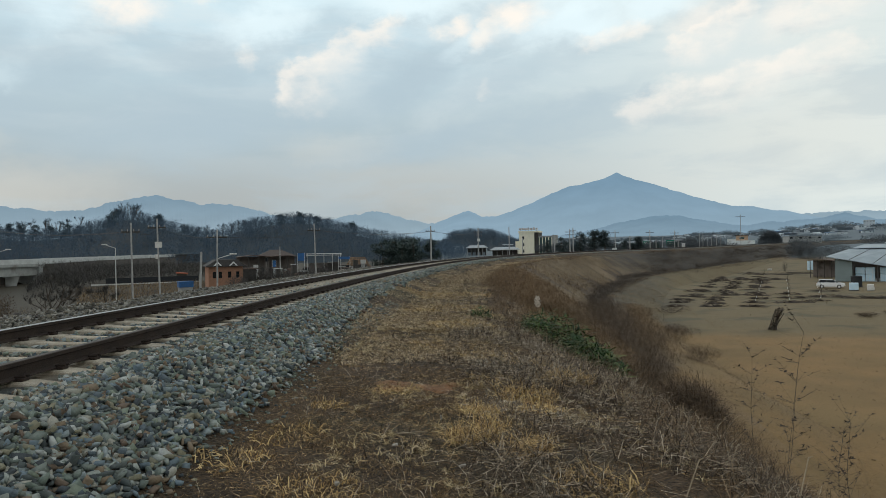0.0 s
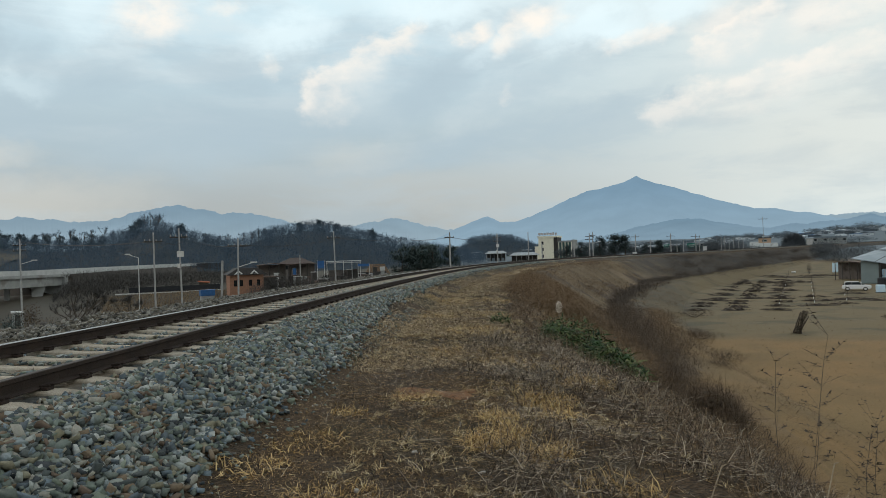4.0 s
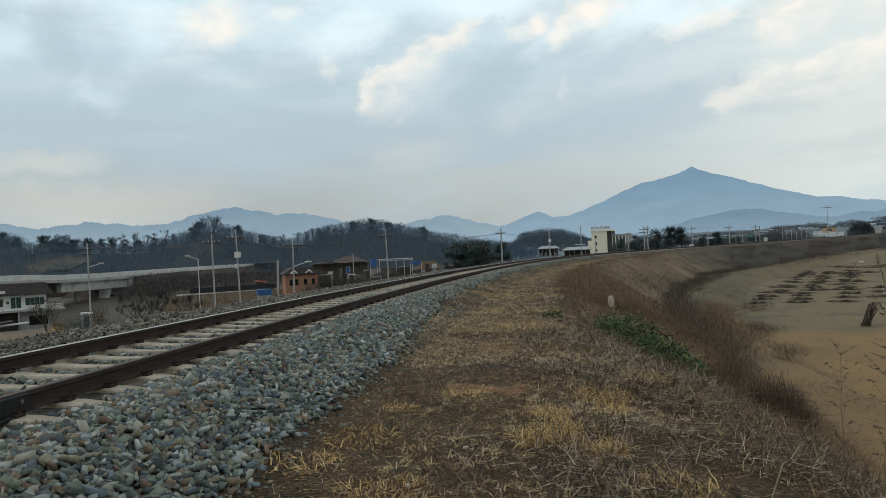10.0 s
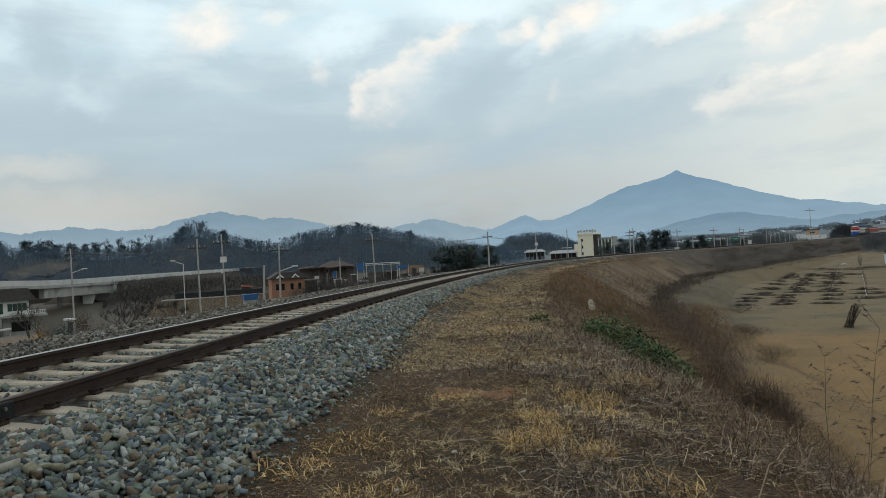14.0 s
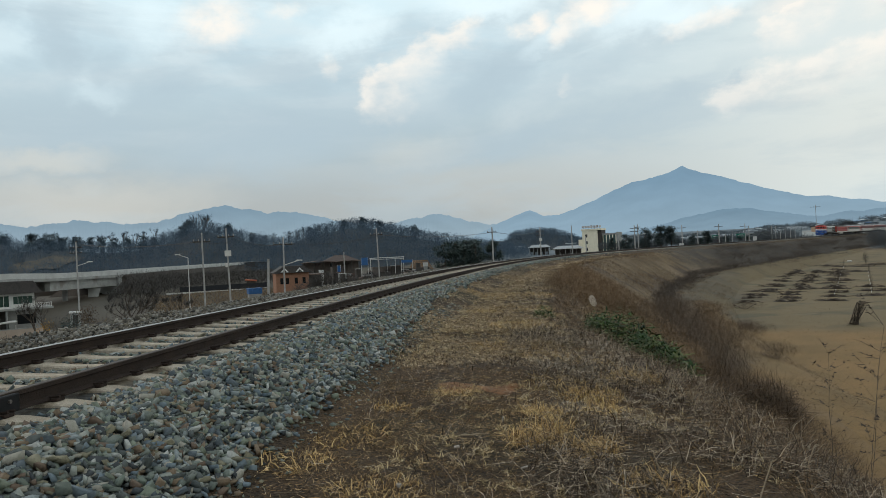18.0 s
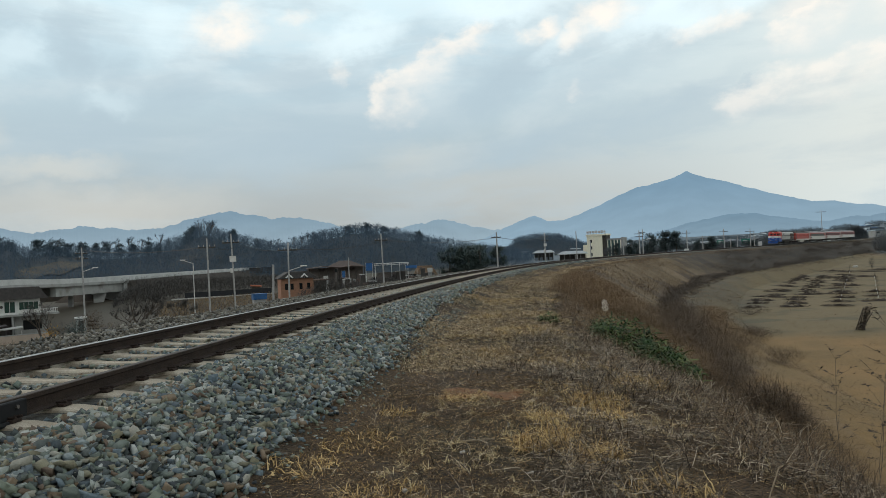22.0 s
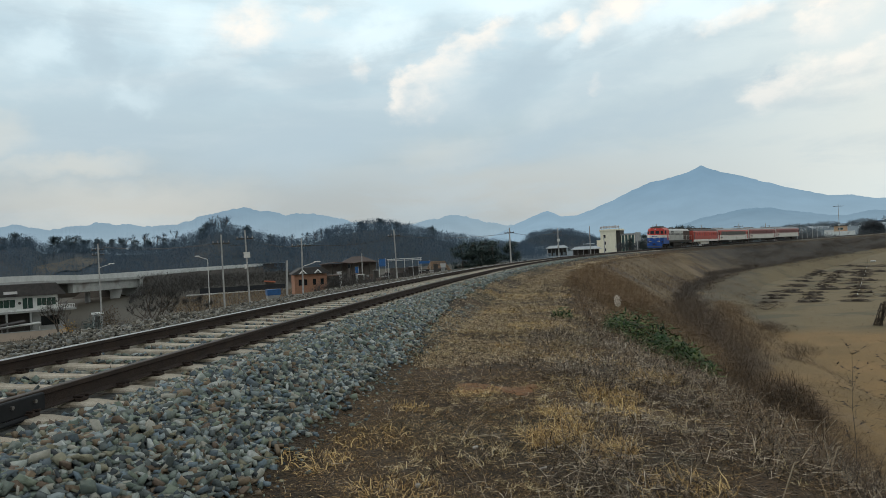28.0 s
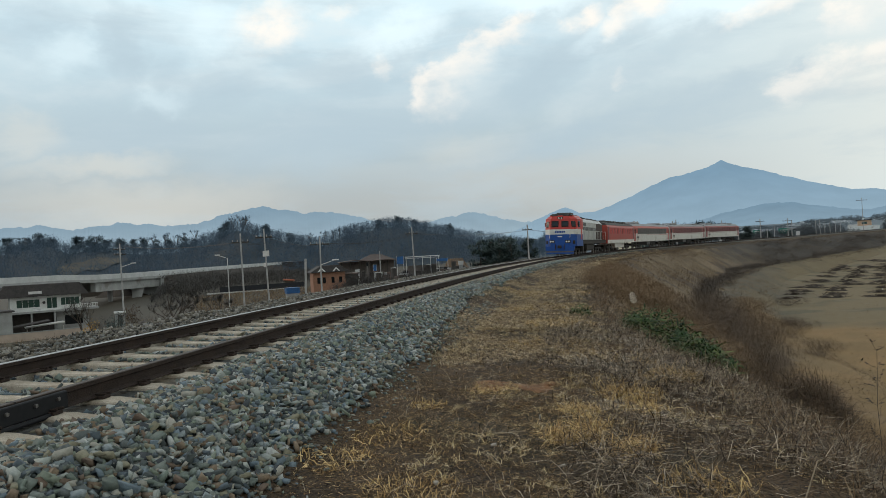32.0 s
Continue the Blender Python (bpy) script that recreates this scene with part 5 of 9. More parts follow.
        xw = sorted((sx * 1.10, sx * 1.48))
        bx("walkway", xw[0], xw[1], h0 - 0.6, h1, 1.50, 1.56, M_UNDER, t)
        part("walkway_rail", tube((sx * 1.46, h0 - 0.5, 2.5), (sx * 1.46, h1, 2.5), 0.02, n=6), M_WHITE, t)
        for k in np.linspace(h0 - 0.5, h1 - 0.1, 9):
            part("walkway_post", tube((sx * 1.46, k, 1.52), (sx * 1.46, k, 2.5), 0.018, n=6), M_WHITE, t)
        bx("side_sill", sorted((sx * 1.42, sx * 1.46))[0], sorted((sx * 1.42, sx * 1.46))[1], b + 0.3, h1, 1.15, 1.52, M_UNDER, t)
        bx("steps", sorted((sx * 1.2, sx * 1.5))[0], sorted((sx * 1.2, sx * 1.5))[1], f - 4.6, f - 3.95, 0.4, 1.5, M_UNDER, t, 0.02)
    for k in np.linspace(h0 + 1.0, h1 - 1.6, 6):
        part("roof_fan", tube((0, k, 3.8), (0, k, 4.0), 0.55, n=18), M_ROOF, t)
    bx("exhaust", -0.3, 0.3, -0.6, 0.4, 3.8, 4.12, M_ROOF, t, 0.05)
    bx("fuel_tank", -1.25, 1.25, -2.4, 2.4, 0.38, 1.18, M_UNDER, t, 0.14)
    bogie(t, 6.2, (-1.7, 0.0, 1.7), 2.3, 0.5)
    bogie(t, -6.2, (-1.7, 0.0, 1.7), 2.3, 0.5)
    return t


BODY = [(-1.5, 1.05), (-1.53, 2.2), (-1.5, 3.1), (-1.32, 3.55), (-0.8, 3.82), (0, 3.90), (0.8, 3.82), (1.32, 3.55), (1.5, 3.1), (1.53, 2.2), (1.5, 1.05)]


def side_strip(t, name, y0, y1, z0, z1, m, out=1.52, label=""):
    for sx in (-1, 1):
        x0, x1 = sorted((sx * (out - 0.03), sx * (out + 0.022)))
        bx(name, x0, x1, y0, y1, z0, z1, m, t, 0.0, label)


def generator_car():
    t = thing("generator_car", "red generator car with a white lower edge and grey roof", "railway car")
    L = 17.2
    f, b = L / 2, -L / 2
    part("body", slab(BODY[:3] + [(-1.36, 3.35), (1.36, 3.35)] + BODY[-3:], b, f), M_COACHRED, t)
    part("roof", slab([(-1.40, 3.352), (-1.1, 3.62), (-0.5, 3.75), (0.5, 3.75), (1.1, 3.62), (1.40, 3.352)], b + 0.1, f - 0.1), M_ROOF, t)
    side_strip(t, "sill_stripe", b + 0.05, f - 0.05, 1.06, 1.5, M_WHITE)
    for k in np.linspace(b + 2.0, f - 2.0, 9):
        side_strip(t, "louvre", k - 0.55, k + 0.55, 2.25, 3.0, M_RED, 1.52)
        side_strip(t, "louvre_slot", k - 0.45, k - 0.28, 2.3, 2.95, M_MAROON, 1.545)
    for k in (b + 0.55, f - 0.55):
        side_strip(t, "door", k - 0.32, k + 0.32, 1.45, 3.15, M_MAROON, 1.515)
    for k in np.linspace(b + 2.5, f - 2.5, 5):
        bx("roof_vent", -0.65, 0.65, k - 0.7, k + 0.7, 3.7, 3.98, M_ROOF, t, 0.06)
    bx("gangway", -0.55, 0.55, b - 0.32, b, 1.0, 3.2, M_UNDER, t, 0.03)
    bx("gangway", -0.55, 0.55, f, f + 0.32, 1.0, 3.2, M_UNDER, t, 0.03)
    bx("equipment_box", -1.2, 1.2, -3.0, 3.0, 0.45, 1.05, M_WHITE, t, 0.05)
    bogie(t, f - 2.9, (-1.15, 1.15), 1.6)
    bogie(t, b + 2.9, (-1.15, 1.15), 1.6)
    return t


M_COACHGLASS = mat("grey_green_glass", (0.075, 0.07, 0.062), rough=0.5, noise_scale=0.6, tint=(0.07, 0.076, 0.068), amount=0.5)
M_COACHGLASS_RED = mat("red_tinted_glass", (0.15, 0.04, 0.04), rough=0.5, noise_scale=0.6, tint=(0.10, 0.034, 0.036), amount=0.5)


def coach(label, band, glass):
    t = thing("passenger_coach", label, "railway car", group="coaches of the train")
    L = 23.0
    f, b = L / 2, -L / 2
    part("body", slab(BODY[:3] + [(-1.34, 3.4), (1.34, 3.4)] + BODY[-3:], b, f), M_WHITE, t)
    part("roof", slab([(-1.38, 3.402), (-0.85, 3.74), (0, 3.82), (0.85, 3.74), (1.38, 3.402)], b + 0.06, f - 0.06), M_COACHROOF, t)
    side_strip(t, "window_band", b + 0.05, f - 0.05, 2.05, 3.14, band, 1.505)
    part("shoulder_band", slab([(-1.525, 3.14), (-1.37, 3.398), (1.37, 3.398), (1.525, 3.14)], b + 0.02, f - 0.02), band, t)
    n = 15
    step_ = (L - 4.4) / n
    for k in range(n):
        y = b + 2.2 + (k + 0.5) * step_
        side_strip(t, "window", y - 0.585, y + 0.585, 2.22, 3.06, glass, 1.53)
    for k in (b + 0.75, f - 0.75):
        side_strip(t, "door", k - 0.4, k + 0.4, 1.2, 3.2, band, 1.512)
        side_strip(t, "door_window", k - 0.18, k + 0.18, 2.3, 2.95, M_GLASS_DARK, 1.535)
    side_strip(t, "sign_plate", f - 3.0, f - 1.9, 1.6, 1.85, M_GRILLE, 1.512)
    for k in (b + 4.5, f - 4.5):
        bx("roof_cooler", -0.85, 0.85, k - 1.4, k + 1.4, 3.72, 4.0, M_COACHROOF, t, 0.06)
    for e in (b - 0.3, f):
        bx("gangway", -0.5, 0.5, e, e + 0.3, 1.0, 3.2, M_UNDER, t, 0.03)
    bx("tank", -1.1, 1.1, -3.4, -0.4, 0.45, 1.04, M_UNDER, t, 0.05)
    bx("battery_box", -1.25, 1.25, 0.6, 2.8, 0.5, 1.04, M_GRILLE, t, 0.05)
    bogie(t, f - 3.2, (-1.05, 1.05), 1.5)
    bogie(t, b + 3.2, (-1.05, 1.05), 1.5)
    return t


TRAIN = [(locomotive(), 10.5)]                  # car, and how far its middle lies behind the train's front
TRAIN.append((generator_car(), 21.0 + 8.8))
TRAIN.append((coach("white railway coach with a dull red window band and grey glass", M_COACHRED, M_COACHGLASS), 38.6 + 11.75))
TRAIN.append((coach("white railway coach with a dull red window band", M_COACHRED2, M_COACHGLASS_RED), 38.6 + 35.3))
TRAIN.append((coach("last white railway coach with a dull red window band", M_COACHRED2, M_COACHGLASS_RED), 38.6 + 58.8))


def train_front(t):
    """How far along the track the train's front is."""
    u = 32.0 - t
    return 68.66 + 17.593 * u - 0.02427 * u * u


def car_pose(t, back, wheelbase):
    s = train_front(t) + back
    a = on_track(s - wheelbase / 2)
    b = on_track(s + wheelbase / 2)
    d = (float(a[0] - b[0]), float(a[1] - b[1]))
    return pose((a[0] + b[0]) / 2, (a[1] + b[1]) / 2, (a[2] + b[2]) / 2 + CANT / 2, 0, -2.4, math.degrees(math.atan2(-d[0], d[1])))

# ---------------------------------------------------------------- places by bearing
def polar(az, el, d):
    """The place d metres away from the standpoint at a bearing (clockwise from +y) and an elevation, in degrees."""
    return Vector((d * math.sin(radians(az)), d * math.cos(radians(az)), 0.889 + d * math.tan(radians(el))))


def land(x, y):
    return float(field_height(np.array(float(x)), np.array(float(y))))


def stand(az, d, turn=0.0, sink=0.0):
    """A pose on the land, facing the standpoint: local -y looks back at it."""
    p = polar(az, 0, d)
    return pose(p.x, p.y, land(p.x, p.y) - sink, 0, 0, -az + turn)


# ---------------------------------------------------------------- trees
M_BARK = mat("grey_bark", (0.10, 0.083, 0.068), noise_scale=6, tint=(0.06, 0.05, 0.042), amount=0.8, bump=0.4, bump_scale=20)
# twigs of the hill woods, blue haze mixed into their colour
M_TWIG = island_palette(mat("bare_twigs_hazed", rough=0.9), [(0.078, 0.117, 0.160), (0.070, 0.108, 0.150), (0.084, 0.12, 0.158), (0.066, 0.102, 0.143)])


def thin(m, share=0.5):
    """Lets light through: twigs and needles glow a little from behind, so both their sides are alike."""
    N, L = m.node_tree.nodes, m.node_tree.links
    b, out = N["Principled BSDF"], N["Material Output"]
    tr, mx = N.new("ShaderNodeBsdfTranslucent"), N.new("ShaderNodeMixShader")
    L.new(b.inputs["Base Color"].links[0].from_socket, tr.inputs[0])
    mx.inputs[0].default_value = share
    L.new(b.outputs[0], mx.inputs[1])
    L.new(tr.outputs[0], mx.inputs[2])
    L.new(mx.outputs[0], out.inputs[0])
    return m


thin(M_TWIG)
M_NEEDLE = island_palette(mat("pine_needles", rough=0.8), [(0.055, 0.08, 0.074), (0.046, 0.068, 0.066), (0.064, 0.092, 0.08), (0.05, 0.075, 0.07)])
# bluer copies of the needles, with distance haze painted into the colour
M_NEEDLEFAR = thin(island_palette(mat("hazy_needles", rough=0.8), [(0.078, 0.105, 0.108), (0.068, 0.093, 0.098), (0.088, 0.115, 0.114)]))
M_NEEDLERIDGE = thin(island_palette(mat("ridge_needles_hazed", rough=0.8), [(0.058, 0.09, 0.106), (0.05, 0.08, 0.096), (0.065, 0.098, 0.112)]))
# floor colour blued for haze over the hills; the stain is dry ground
M_WOODFLOOR = mat("winter_wood_floor_hazed", (0.027, 0.039, 0.049), noise_scale=0.05, tint=(0.034, 0.046, 0.056), amount=0.9, fine=0.15, stain=(0.075, 0.066, 0.05), stain_scale=0.012, stain_low=0.62)
M_SCRUB = island_palette(mat("dark_scrub", rough=0.9), [(0.062, 0.06, 0.057), (0.052, 0.051, 0.05), (0.072, 0.068, 0.062), (0.082, 0.076, 0.068)])


def limbs(rng, h, spreadness, depth, bm, p, way, r, length):
    """A branching skeleton of tapered limbs. Returns the tips."""
    tips = []
    q = p + way * length
    tube(p, q, r, r * 0.65, n=5 if depth > 1 else 3, bm=bm, cap=False)
    if depth == 0:
        return [(q, way)]
    for k in range(rng.choice((2, 3, 3))):
        w = (way + Vector((rng.uniform(-1, 1), rng.uniform(-1, 1), rng.uniform(-0.2, 0.7))) * spreadness).normalized()
        tips += limbs(rng, h, spreadness, depth - 1, bm, q, w, r * 0.6, length * rng.uniform(0.62, 0.85))
    return tips


def bare_tree(m, h, label, spreadness=0.7, seed=1, twigs=14, m_twig=None):
    rng = random.Random(seed)
    nrng = np.random.default_rng(seed)
    t = thing("bare_tree", label, "tree", m)
    bm = bmesh.new()
    tips = limbs(rng, h, spreadness, 4, bm, Vector((0, 0, -0.2)), Vector((0, 0, 1)), h * 0.022, h * 0.27)
    part("trunk", bm, M_BARK, t)
    base = np.repeat(np.array([tuple(q - w * h * 0.02) for q, w in tips]), twigs, 0)
    v, f = blades(nrng, base, nrng.uniform(0.06, 0.15, len(base)) * h, np.full(len(base), 0.0035 * h + 0.006), nrng.uniform(0.05, 0.8, len(base)), 0.3, 2)
    part("crown", quick_mesh("crown", v, f, m_twig or M_TWIG), None, t)
    return t


def pine(m, h, label, seed=1, low=0.35, wide=0.28, m_needle=None):
    """A pine with a leaning trunk and flat clumps of needles."""
    rng = random.Random(seed)
    nrng = np.random.default_rng(seed)
    t = thing("pine_tree", label, "tree", m)
    bm = bmesh.new()
    p, pts = Vector((0, 0, -0.2)), []
    for k in range(5):
        q = p + Vector((rng.uniform(-0.04, 0.05) * h, rng.uniform(-0.04, 0.04) * h, h * 0.19))
        tube(p, q, h * (0.028 - 0.004 * k), h * (0.024 - 0.004 * k), n=6, bm=bm, cap=False)
        p = q
        pts.append(q)
    bases = []
    for k in range(30):
        z = rng.uniform(low, 1.0)
        i = min(4, int(z * 5))
        o = pts[i]
        a = rng.uniform(0, 6.28)
        rr = h * wide * rng.uniform(0.3, 1.0) * (1.15 - z * 0.6)
        c = Vector((o.x + rr * math.cos(a), o.y + rr * math.sin(a), z * h * 0.97))
        tube(o, c, h * 0.008, h * 0.004, n=4, bm=bm, cap=False)
        for j in range(60):
            bases.append((c.x + rng.gauss(0, 0.065) * h, c.y + rng.gauss(0, 0.065) * h, c.z + rng.gauss(0, 0.042) * h))
    part("trunk", bm, M_BARK, t)
    base = np.array(bases)
    v, f = blades(nrng, base, nrng.uniform(0.05, 0.11, len(base)) * h, np.full(len(base), 0.024 * h + 0.01), nrng.uniform(0.1, 1.0, len(base)), 0.3, 1)
    part("crown", quick_mesh("crown", v, f, m_needle or M_NEEDLE), None, t)
    return t


def wood_hill(name, label, profile, dist, depth, tree_h, n_trees, base, seed, clearing=None):
    """A wooded hill: the ground, and a coat of bare crowns along its slope."""
    drop = [(a, e - math.degrees(math.atan2(tree_h * 0.8, dist))) for a, e in profile]
    az = np.arange(drop[0][0], drop[-1][0], 0.25)
    top = np.tan(np.radians(np.interp(az, [p[0] for p in drop], [p[1] for p in drop]))) * dist
    tt = np.linspace(0, 1, 12)
    A, Tt = np.meshgrid(np.radians(az), tt, indexing="ij")
    D = dist - depth * (1 - Tt)
    Z = base + (np.maximum(top[:, None], base + 0.5) - base) * np.sin(Tt * np.pi / 2) ** 1.2
    X, Y = np.concatenate([D * np.sin(A), (dist + 60) * np.sin(A[:, :1])], 1), np.concatenate([D * np.cos(A), (dist + 60) * np.cos(A[:, :1])], 1)
    Z = np.concatenate([Z, np.full((len(az), 1), base - 1)], 1)
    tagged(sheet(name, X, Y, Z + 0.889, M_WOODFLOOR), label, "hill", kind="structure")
    rng = np.random.default_rng(seed)
    a = rng.uniform(drop[0][0], drop[-1][0] - 0.3, n_trees)
    u = rng.random(n_trees) ** 0.72
    if clearing:
        open_land = (np.abs((a - clearing[0]) / clearing[1]) < 1) & (np.abs((u - clearing[2] - 0.05 * (a - clearing[0])) / clearing[3]) < 1)
        a, u = a[~open_land], u[~open_land]
        n_trees = len(a)
    d = dist - depth * (1 - u)
    z = 0.889 + base + (np.maximum(np.interp(a, az, top), base + 0.5) - base) * np.sin(u * np.pi / 2) ** 1.2
    c = np.stack([d * np.sin(np.radians(a)), d * np.cos(np.radians(a)), z], 1)
    hh = tree_h * rng.uniform(0.55, 1.1, n_trees) * (1.0 - 0.15 * smooth(0.8, 1.0, u))
    per = 44
    bb = np.repeat(c, per, 0)
    lift = rng.uniform(0.0, 0.8, len(bb)) ** 0.8 * np.repeat(hh, per)
    bb[:, :2] += rng.normal(0, 0.2, (len(bb), 2)) * np.repeat(hh, per)[:, None]
    bb[:, 2] += lift
    ln = np.repeat(hh, per) * rng.uniform(0.08, 0.2, len(bb))
    v, f = blades(rng, bb, ln, np.full(len(bb), 0.00034 * dist), rng.uniform(0.0, 1.0, len(bb)), 0.25, 1)
    trunk, tf = blades(rng, c, hh * 0.8, np.full(n_trees, 0.0003 * dist), np.full(n_trees, 0.02), 0.05, 1)
    return (v, f), (trunk, tf)


WOOD = [(-60, 2.6), (-46, 2.7), (-40, 2.5), (-38, 2.9), (-37, 2.95), (-36, 2.4), (-34.5, 2.5), (-33, 2.35), (-31, 2.1), (-29, 2.1), (-27, 2.4), (-25.3, 3.0), (-24.2, 3.6), (-23.4, 3.5), (-22.4, 3.1), (-21, 2.7), (-19.4, 2.25), (-17.6, 2.0),
        (-15.8, 2.7), (-14, 3.0), (-12.1, 3.3), (-10.3, 3.15), (-8.9, 2.8), (-7.1, 2.3), (-4.8, 1.75), (-2, 1.2), (0.3, 0.75), (2.5, 0.4)]
pieces = list(wood_hill("wooded_hill_1", "dark wooded winter hill behind the road", WOOD, 420, 150, 7.5, 6200, -6.0, 3, (-34.3, 2.2, 0.42, 0.1)))
far_pieces = wood_hill("wooded_hill_2", "low dark wooded hill in the distance", [(-1.0, 0.2), (0.5, 1.0), (1.0, 1.6), (2.6, 1.85), (4.4, 1.72), (6.0, 1.15), (7.2, 0.4), (9, 0.2)], 640, 120, 6.0, 1300, 0.5, 5)
# twigs of the farther hill, haze painted in as blue
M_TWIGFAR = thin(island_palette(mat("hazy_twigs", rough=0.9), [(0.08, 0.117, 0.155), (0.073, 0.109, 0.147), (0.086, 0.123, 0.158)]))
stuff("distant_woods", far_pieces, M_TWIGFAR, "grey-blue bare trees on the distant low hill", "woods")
stuff("far_woods", pieces, M_TWIG, "bare trees covering the hills, tinted blue for haze", "woods")
# a tan clearing on the slope of the hill
M_CLEARING = mat("dry_clearing", (0.095, 0.078, 0.052), noise_scale=0.12, tint=(0.04, 0.042, 0.04), amount=0.9, fine=0.3, bump=0.5, bump_scale=2)


def clearing():
    prof = [(a, e - math.degrees(math.atan2(7.5 * 0.8, 420))) for a, e in WOOD]
    U, V = np.meshgrid(np.linspace(-1, 1, 25), np.linspace(-1, 1, 9), indexing="ij")
    az = -34.4 + 2.4 * U
    tt = np.clip(0.42 + 0.05 * 2.4 * U + 0.11 * V * np.sqrt(np.clip(1.02 - U ** 2, 0, 1)) * (1 + 0.25 * np.sin(U * 7)), 0, 1)
    top = np.tan(np.radians(np.interp(az, [p[0] for p in prof], [p[1] for p in prof]))) * 420
    d = 420 - 150 * (1 - tt)
    z = 0.889 - 6.0 + (top + 6.0) * np.sin(tt * np.pi / 2) ** 1.2 + 0.5
    a = np.radians(az)
    tagged(sheet("clearing", d * np.sin(a), d * np.cos(a), z, M_CLEARING), "tan dry clearing on the wooded hillside", "clearing", kind="structure")


clearing()
rng_t = random.Random(8)
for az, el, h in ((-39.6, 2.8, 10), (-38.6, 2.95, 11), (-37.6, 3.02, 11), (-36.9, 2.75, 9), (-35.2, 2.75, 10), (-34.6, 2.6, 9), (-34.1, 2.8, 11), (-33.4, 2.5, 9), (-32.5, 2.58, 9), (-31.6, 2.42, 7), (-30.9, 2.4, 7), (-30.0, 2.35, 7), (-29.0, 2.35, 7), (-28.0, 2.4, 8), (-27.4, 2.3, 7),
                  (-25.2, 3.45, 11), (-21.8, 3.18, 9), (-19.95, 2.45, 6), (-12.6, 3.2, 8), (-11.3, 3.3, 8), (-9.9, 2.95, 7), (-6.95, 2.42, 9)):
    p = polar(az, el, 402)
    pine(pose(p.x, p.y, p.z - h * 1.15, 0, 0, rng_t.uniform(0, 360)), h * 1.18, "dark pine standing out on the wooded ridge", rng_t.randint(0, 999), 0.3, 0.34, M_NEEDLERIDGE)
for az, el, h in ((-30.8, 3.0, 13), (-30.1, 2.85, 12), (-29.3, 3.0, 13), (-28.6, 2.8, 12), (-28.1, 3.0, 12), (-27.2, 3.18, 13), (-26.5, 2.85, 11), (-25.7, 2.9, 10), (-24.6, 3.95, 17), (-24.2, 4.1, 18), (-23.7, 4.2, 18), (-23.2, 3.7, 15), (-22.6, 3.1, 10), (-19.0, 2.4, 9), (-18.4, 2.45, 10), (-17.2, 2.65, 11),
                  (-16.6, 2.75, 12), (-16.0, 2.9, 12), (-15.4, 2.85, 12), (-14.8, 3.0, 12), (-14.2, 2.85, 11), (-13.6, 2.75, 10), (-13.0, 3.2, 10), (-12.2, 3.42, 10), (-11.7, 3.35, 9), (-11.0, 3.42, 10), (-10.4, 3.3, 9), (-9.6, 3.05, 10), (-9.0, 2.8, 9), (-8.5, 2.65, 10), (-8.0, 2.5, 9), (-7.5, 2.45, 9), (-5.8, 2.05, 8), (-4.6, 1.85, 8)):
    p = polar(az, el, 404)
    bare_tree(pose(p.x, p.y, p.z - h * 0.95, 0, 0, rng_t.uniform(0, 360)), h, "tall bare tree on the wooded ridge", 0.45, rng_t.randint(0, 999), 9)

# ---------------------------------------------------------------- poles and wires
M_POLE = mat("pole_concrete", (0.38, 0.38, 0.37), noise_scale=3, tint=(0.27, 0.265, 0.255), amount=0.7, fine=0.12)
M_PALE = mat("pale_paint", (0.62, 0.62, 0.60), rough=0.6, noise_scale=3, tint=(0.45, 0.44, 0.42), amount=0.5)
M_DARKMETAL = mat("dark_metal", (0.05, 0.05, 0.05), rough=0.5, metal=0.5, noise_scale=8, tint=(0.09, 0.08, 0.07), amount=0.5)
M_INSUL = mat("insulator", (0.30, 0.28, 0.26), rough=0.3, noise_scale=9, tint=(0.2, 0.18, 0.17), amount=0.4)


def utility_pole(az, el_top, d, arms=1, lamp=0, sign=False, thick=0.16, lean=0.0, label="", yaw=20.0, arm=0.9):
    top = polar(az, el_top, d)
    z0 = land(top.x, top.y) - 0.5
    h = top.z - z0
    t = thing("utility_pole", label or "pale concrete utility pole with a crossarm", "pole", pose(top.x, top.y, z0, 0, lean, -az + yaw), group="poles along the line")
    part("shaft", tube((0, 0, 0), (0, 0, h), thick * 1.25, thick * 0.8, n=12), M_POLE, t)
    for k in range(arms):
        z = h - 0.9 - 0.8 * k
        c = bx("crossarm", -arm, arm, thick, thick + 0.12, z - 0.07, z + 0.07, M_DARKMETAL, t)
        for x in (-arm + 0.1, -arm / 3, arm / 3, arm - 0.1):
            part("insulator", tube((x, thick + 0.045, z + 0.05), (x, thick + 0.045, z + 0.28), 0.05, 0.035, n=8), M_INSUL, c)
    if lamp:
        a = part("lamp_arm", tube((0, 0, h * 0.72), (lamp * 1.9, 0, h * 0.72 + 0.55), 0.04, n=6), M_PALE, t)
        bx("lamp_head", lamp * 1.9 - 0.4, lamp * 1.9 + 0.4, -0.13, 0.13, h * 0.72 + 0.47, h * 0.72 + 0.62, M_PALE, a, 0.04)
    if sign:
        bx("sign_board", -0.34, 0.34, -thick - 0.08, -thick - 0.03, h - 2.9, h - 2.3, M_PALE, t, 0.01, "pale board fixed to the pole")
        bx("meter_box", -0.35, -0.1, -thick - 0.12, -thick, h - 4.0, h - 3.55, M_PALE, t, 0.01)
    return t


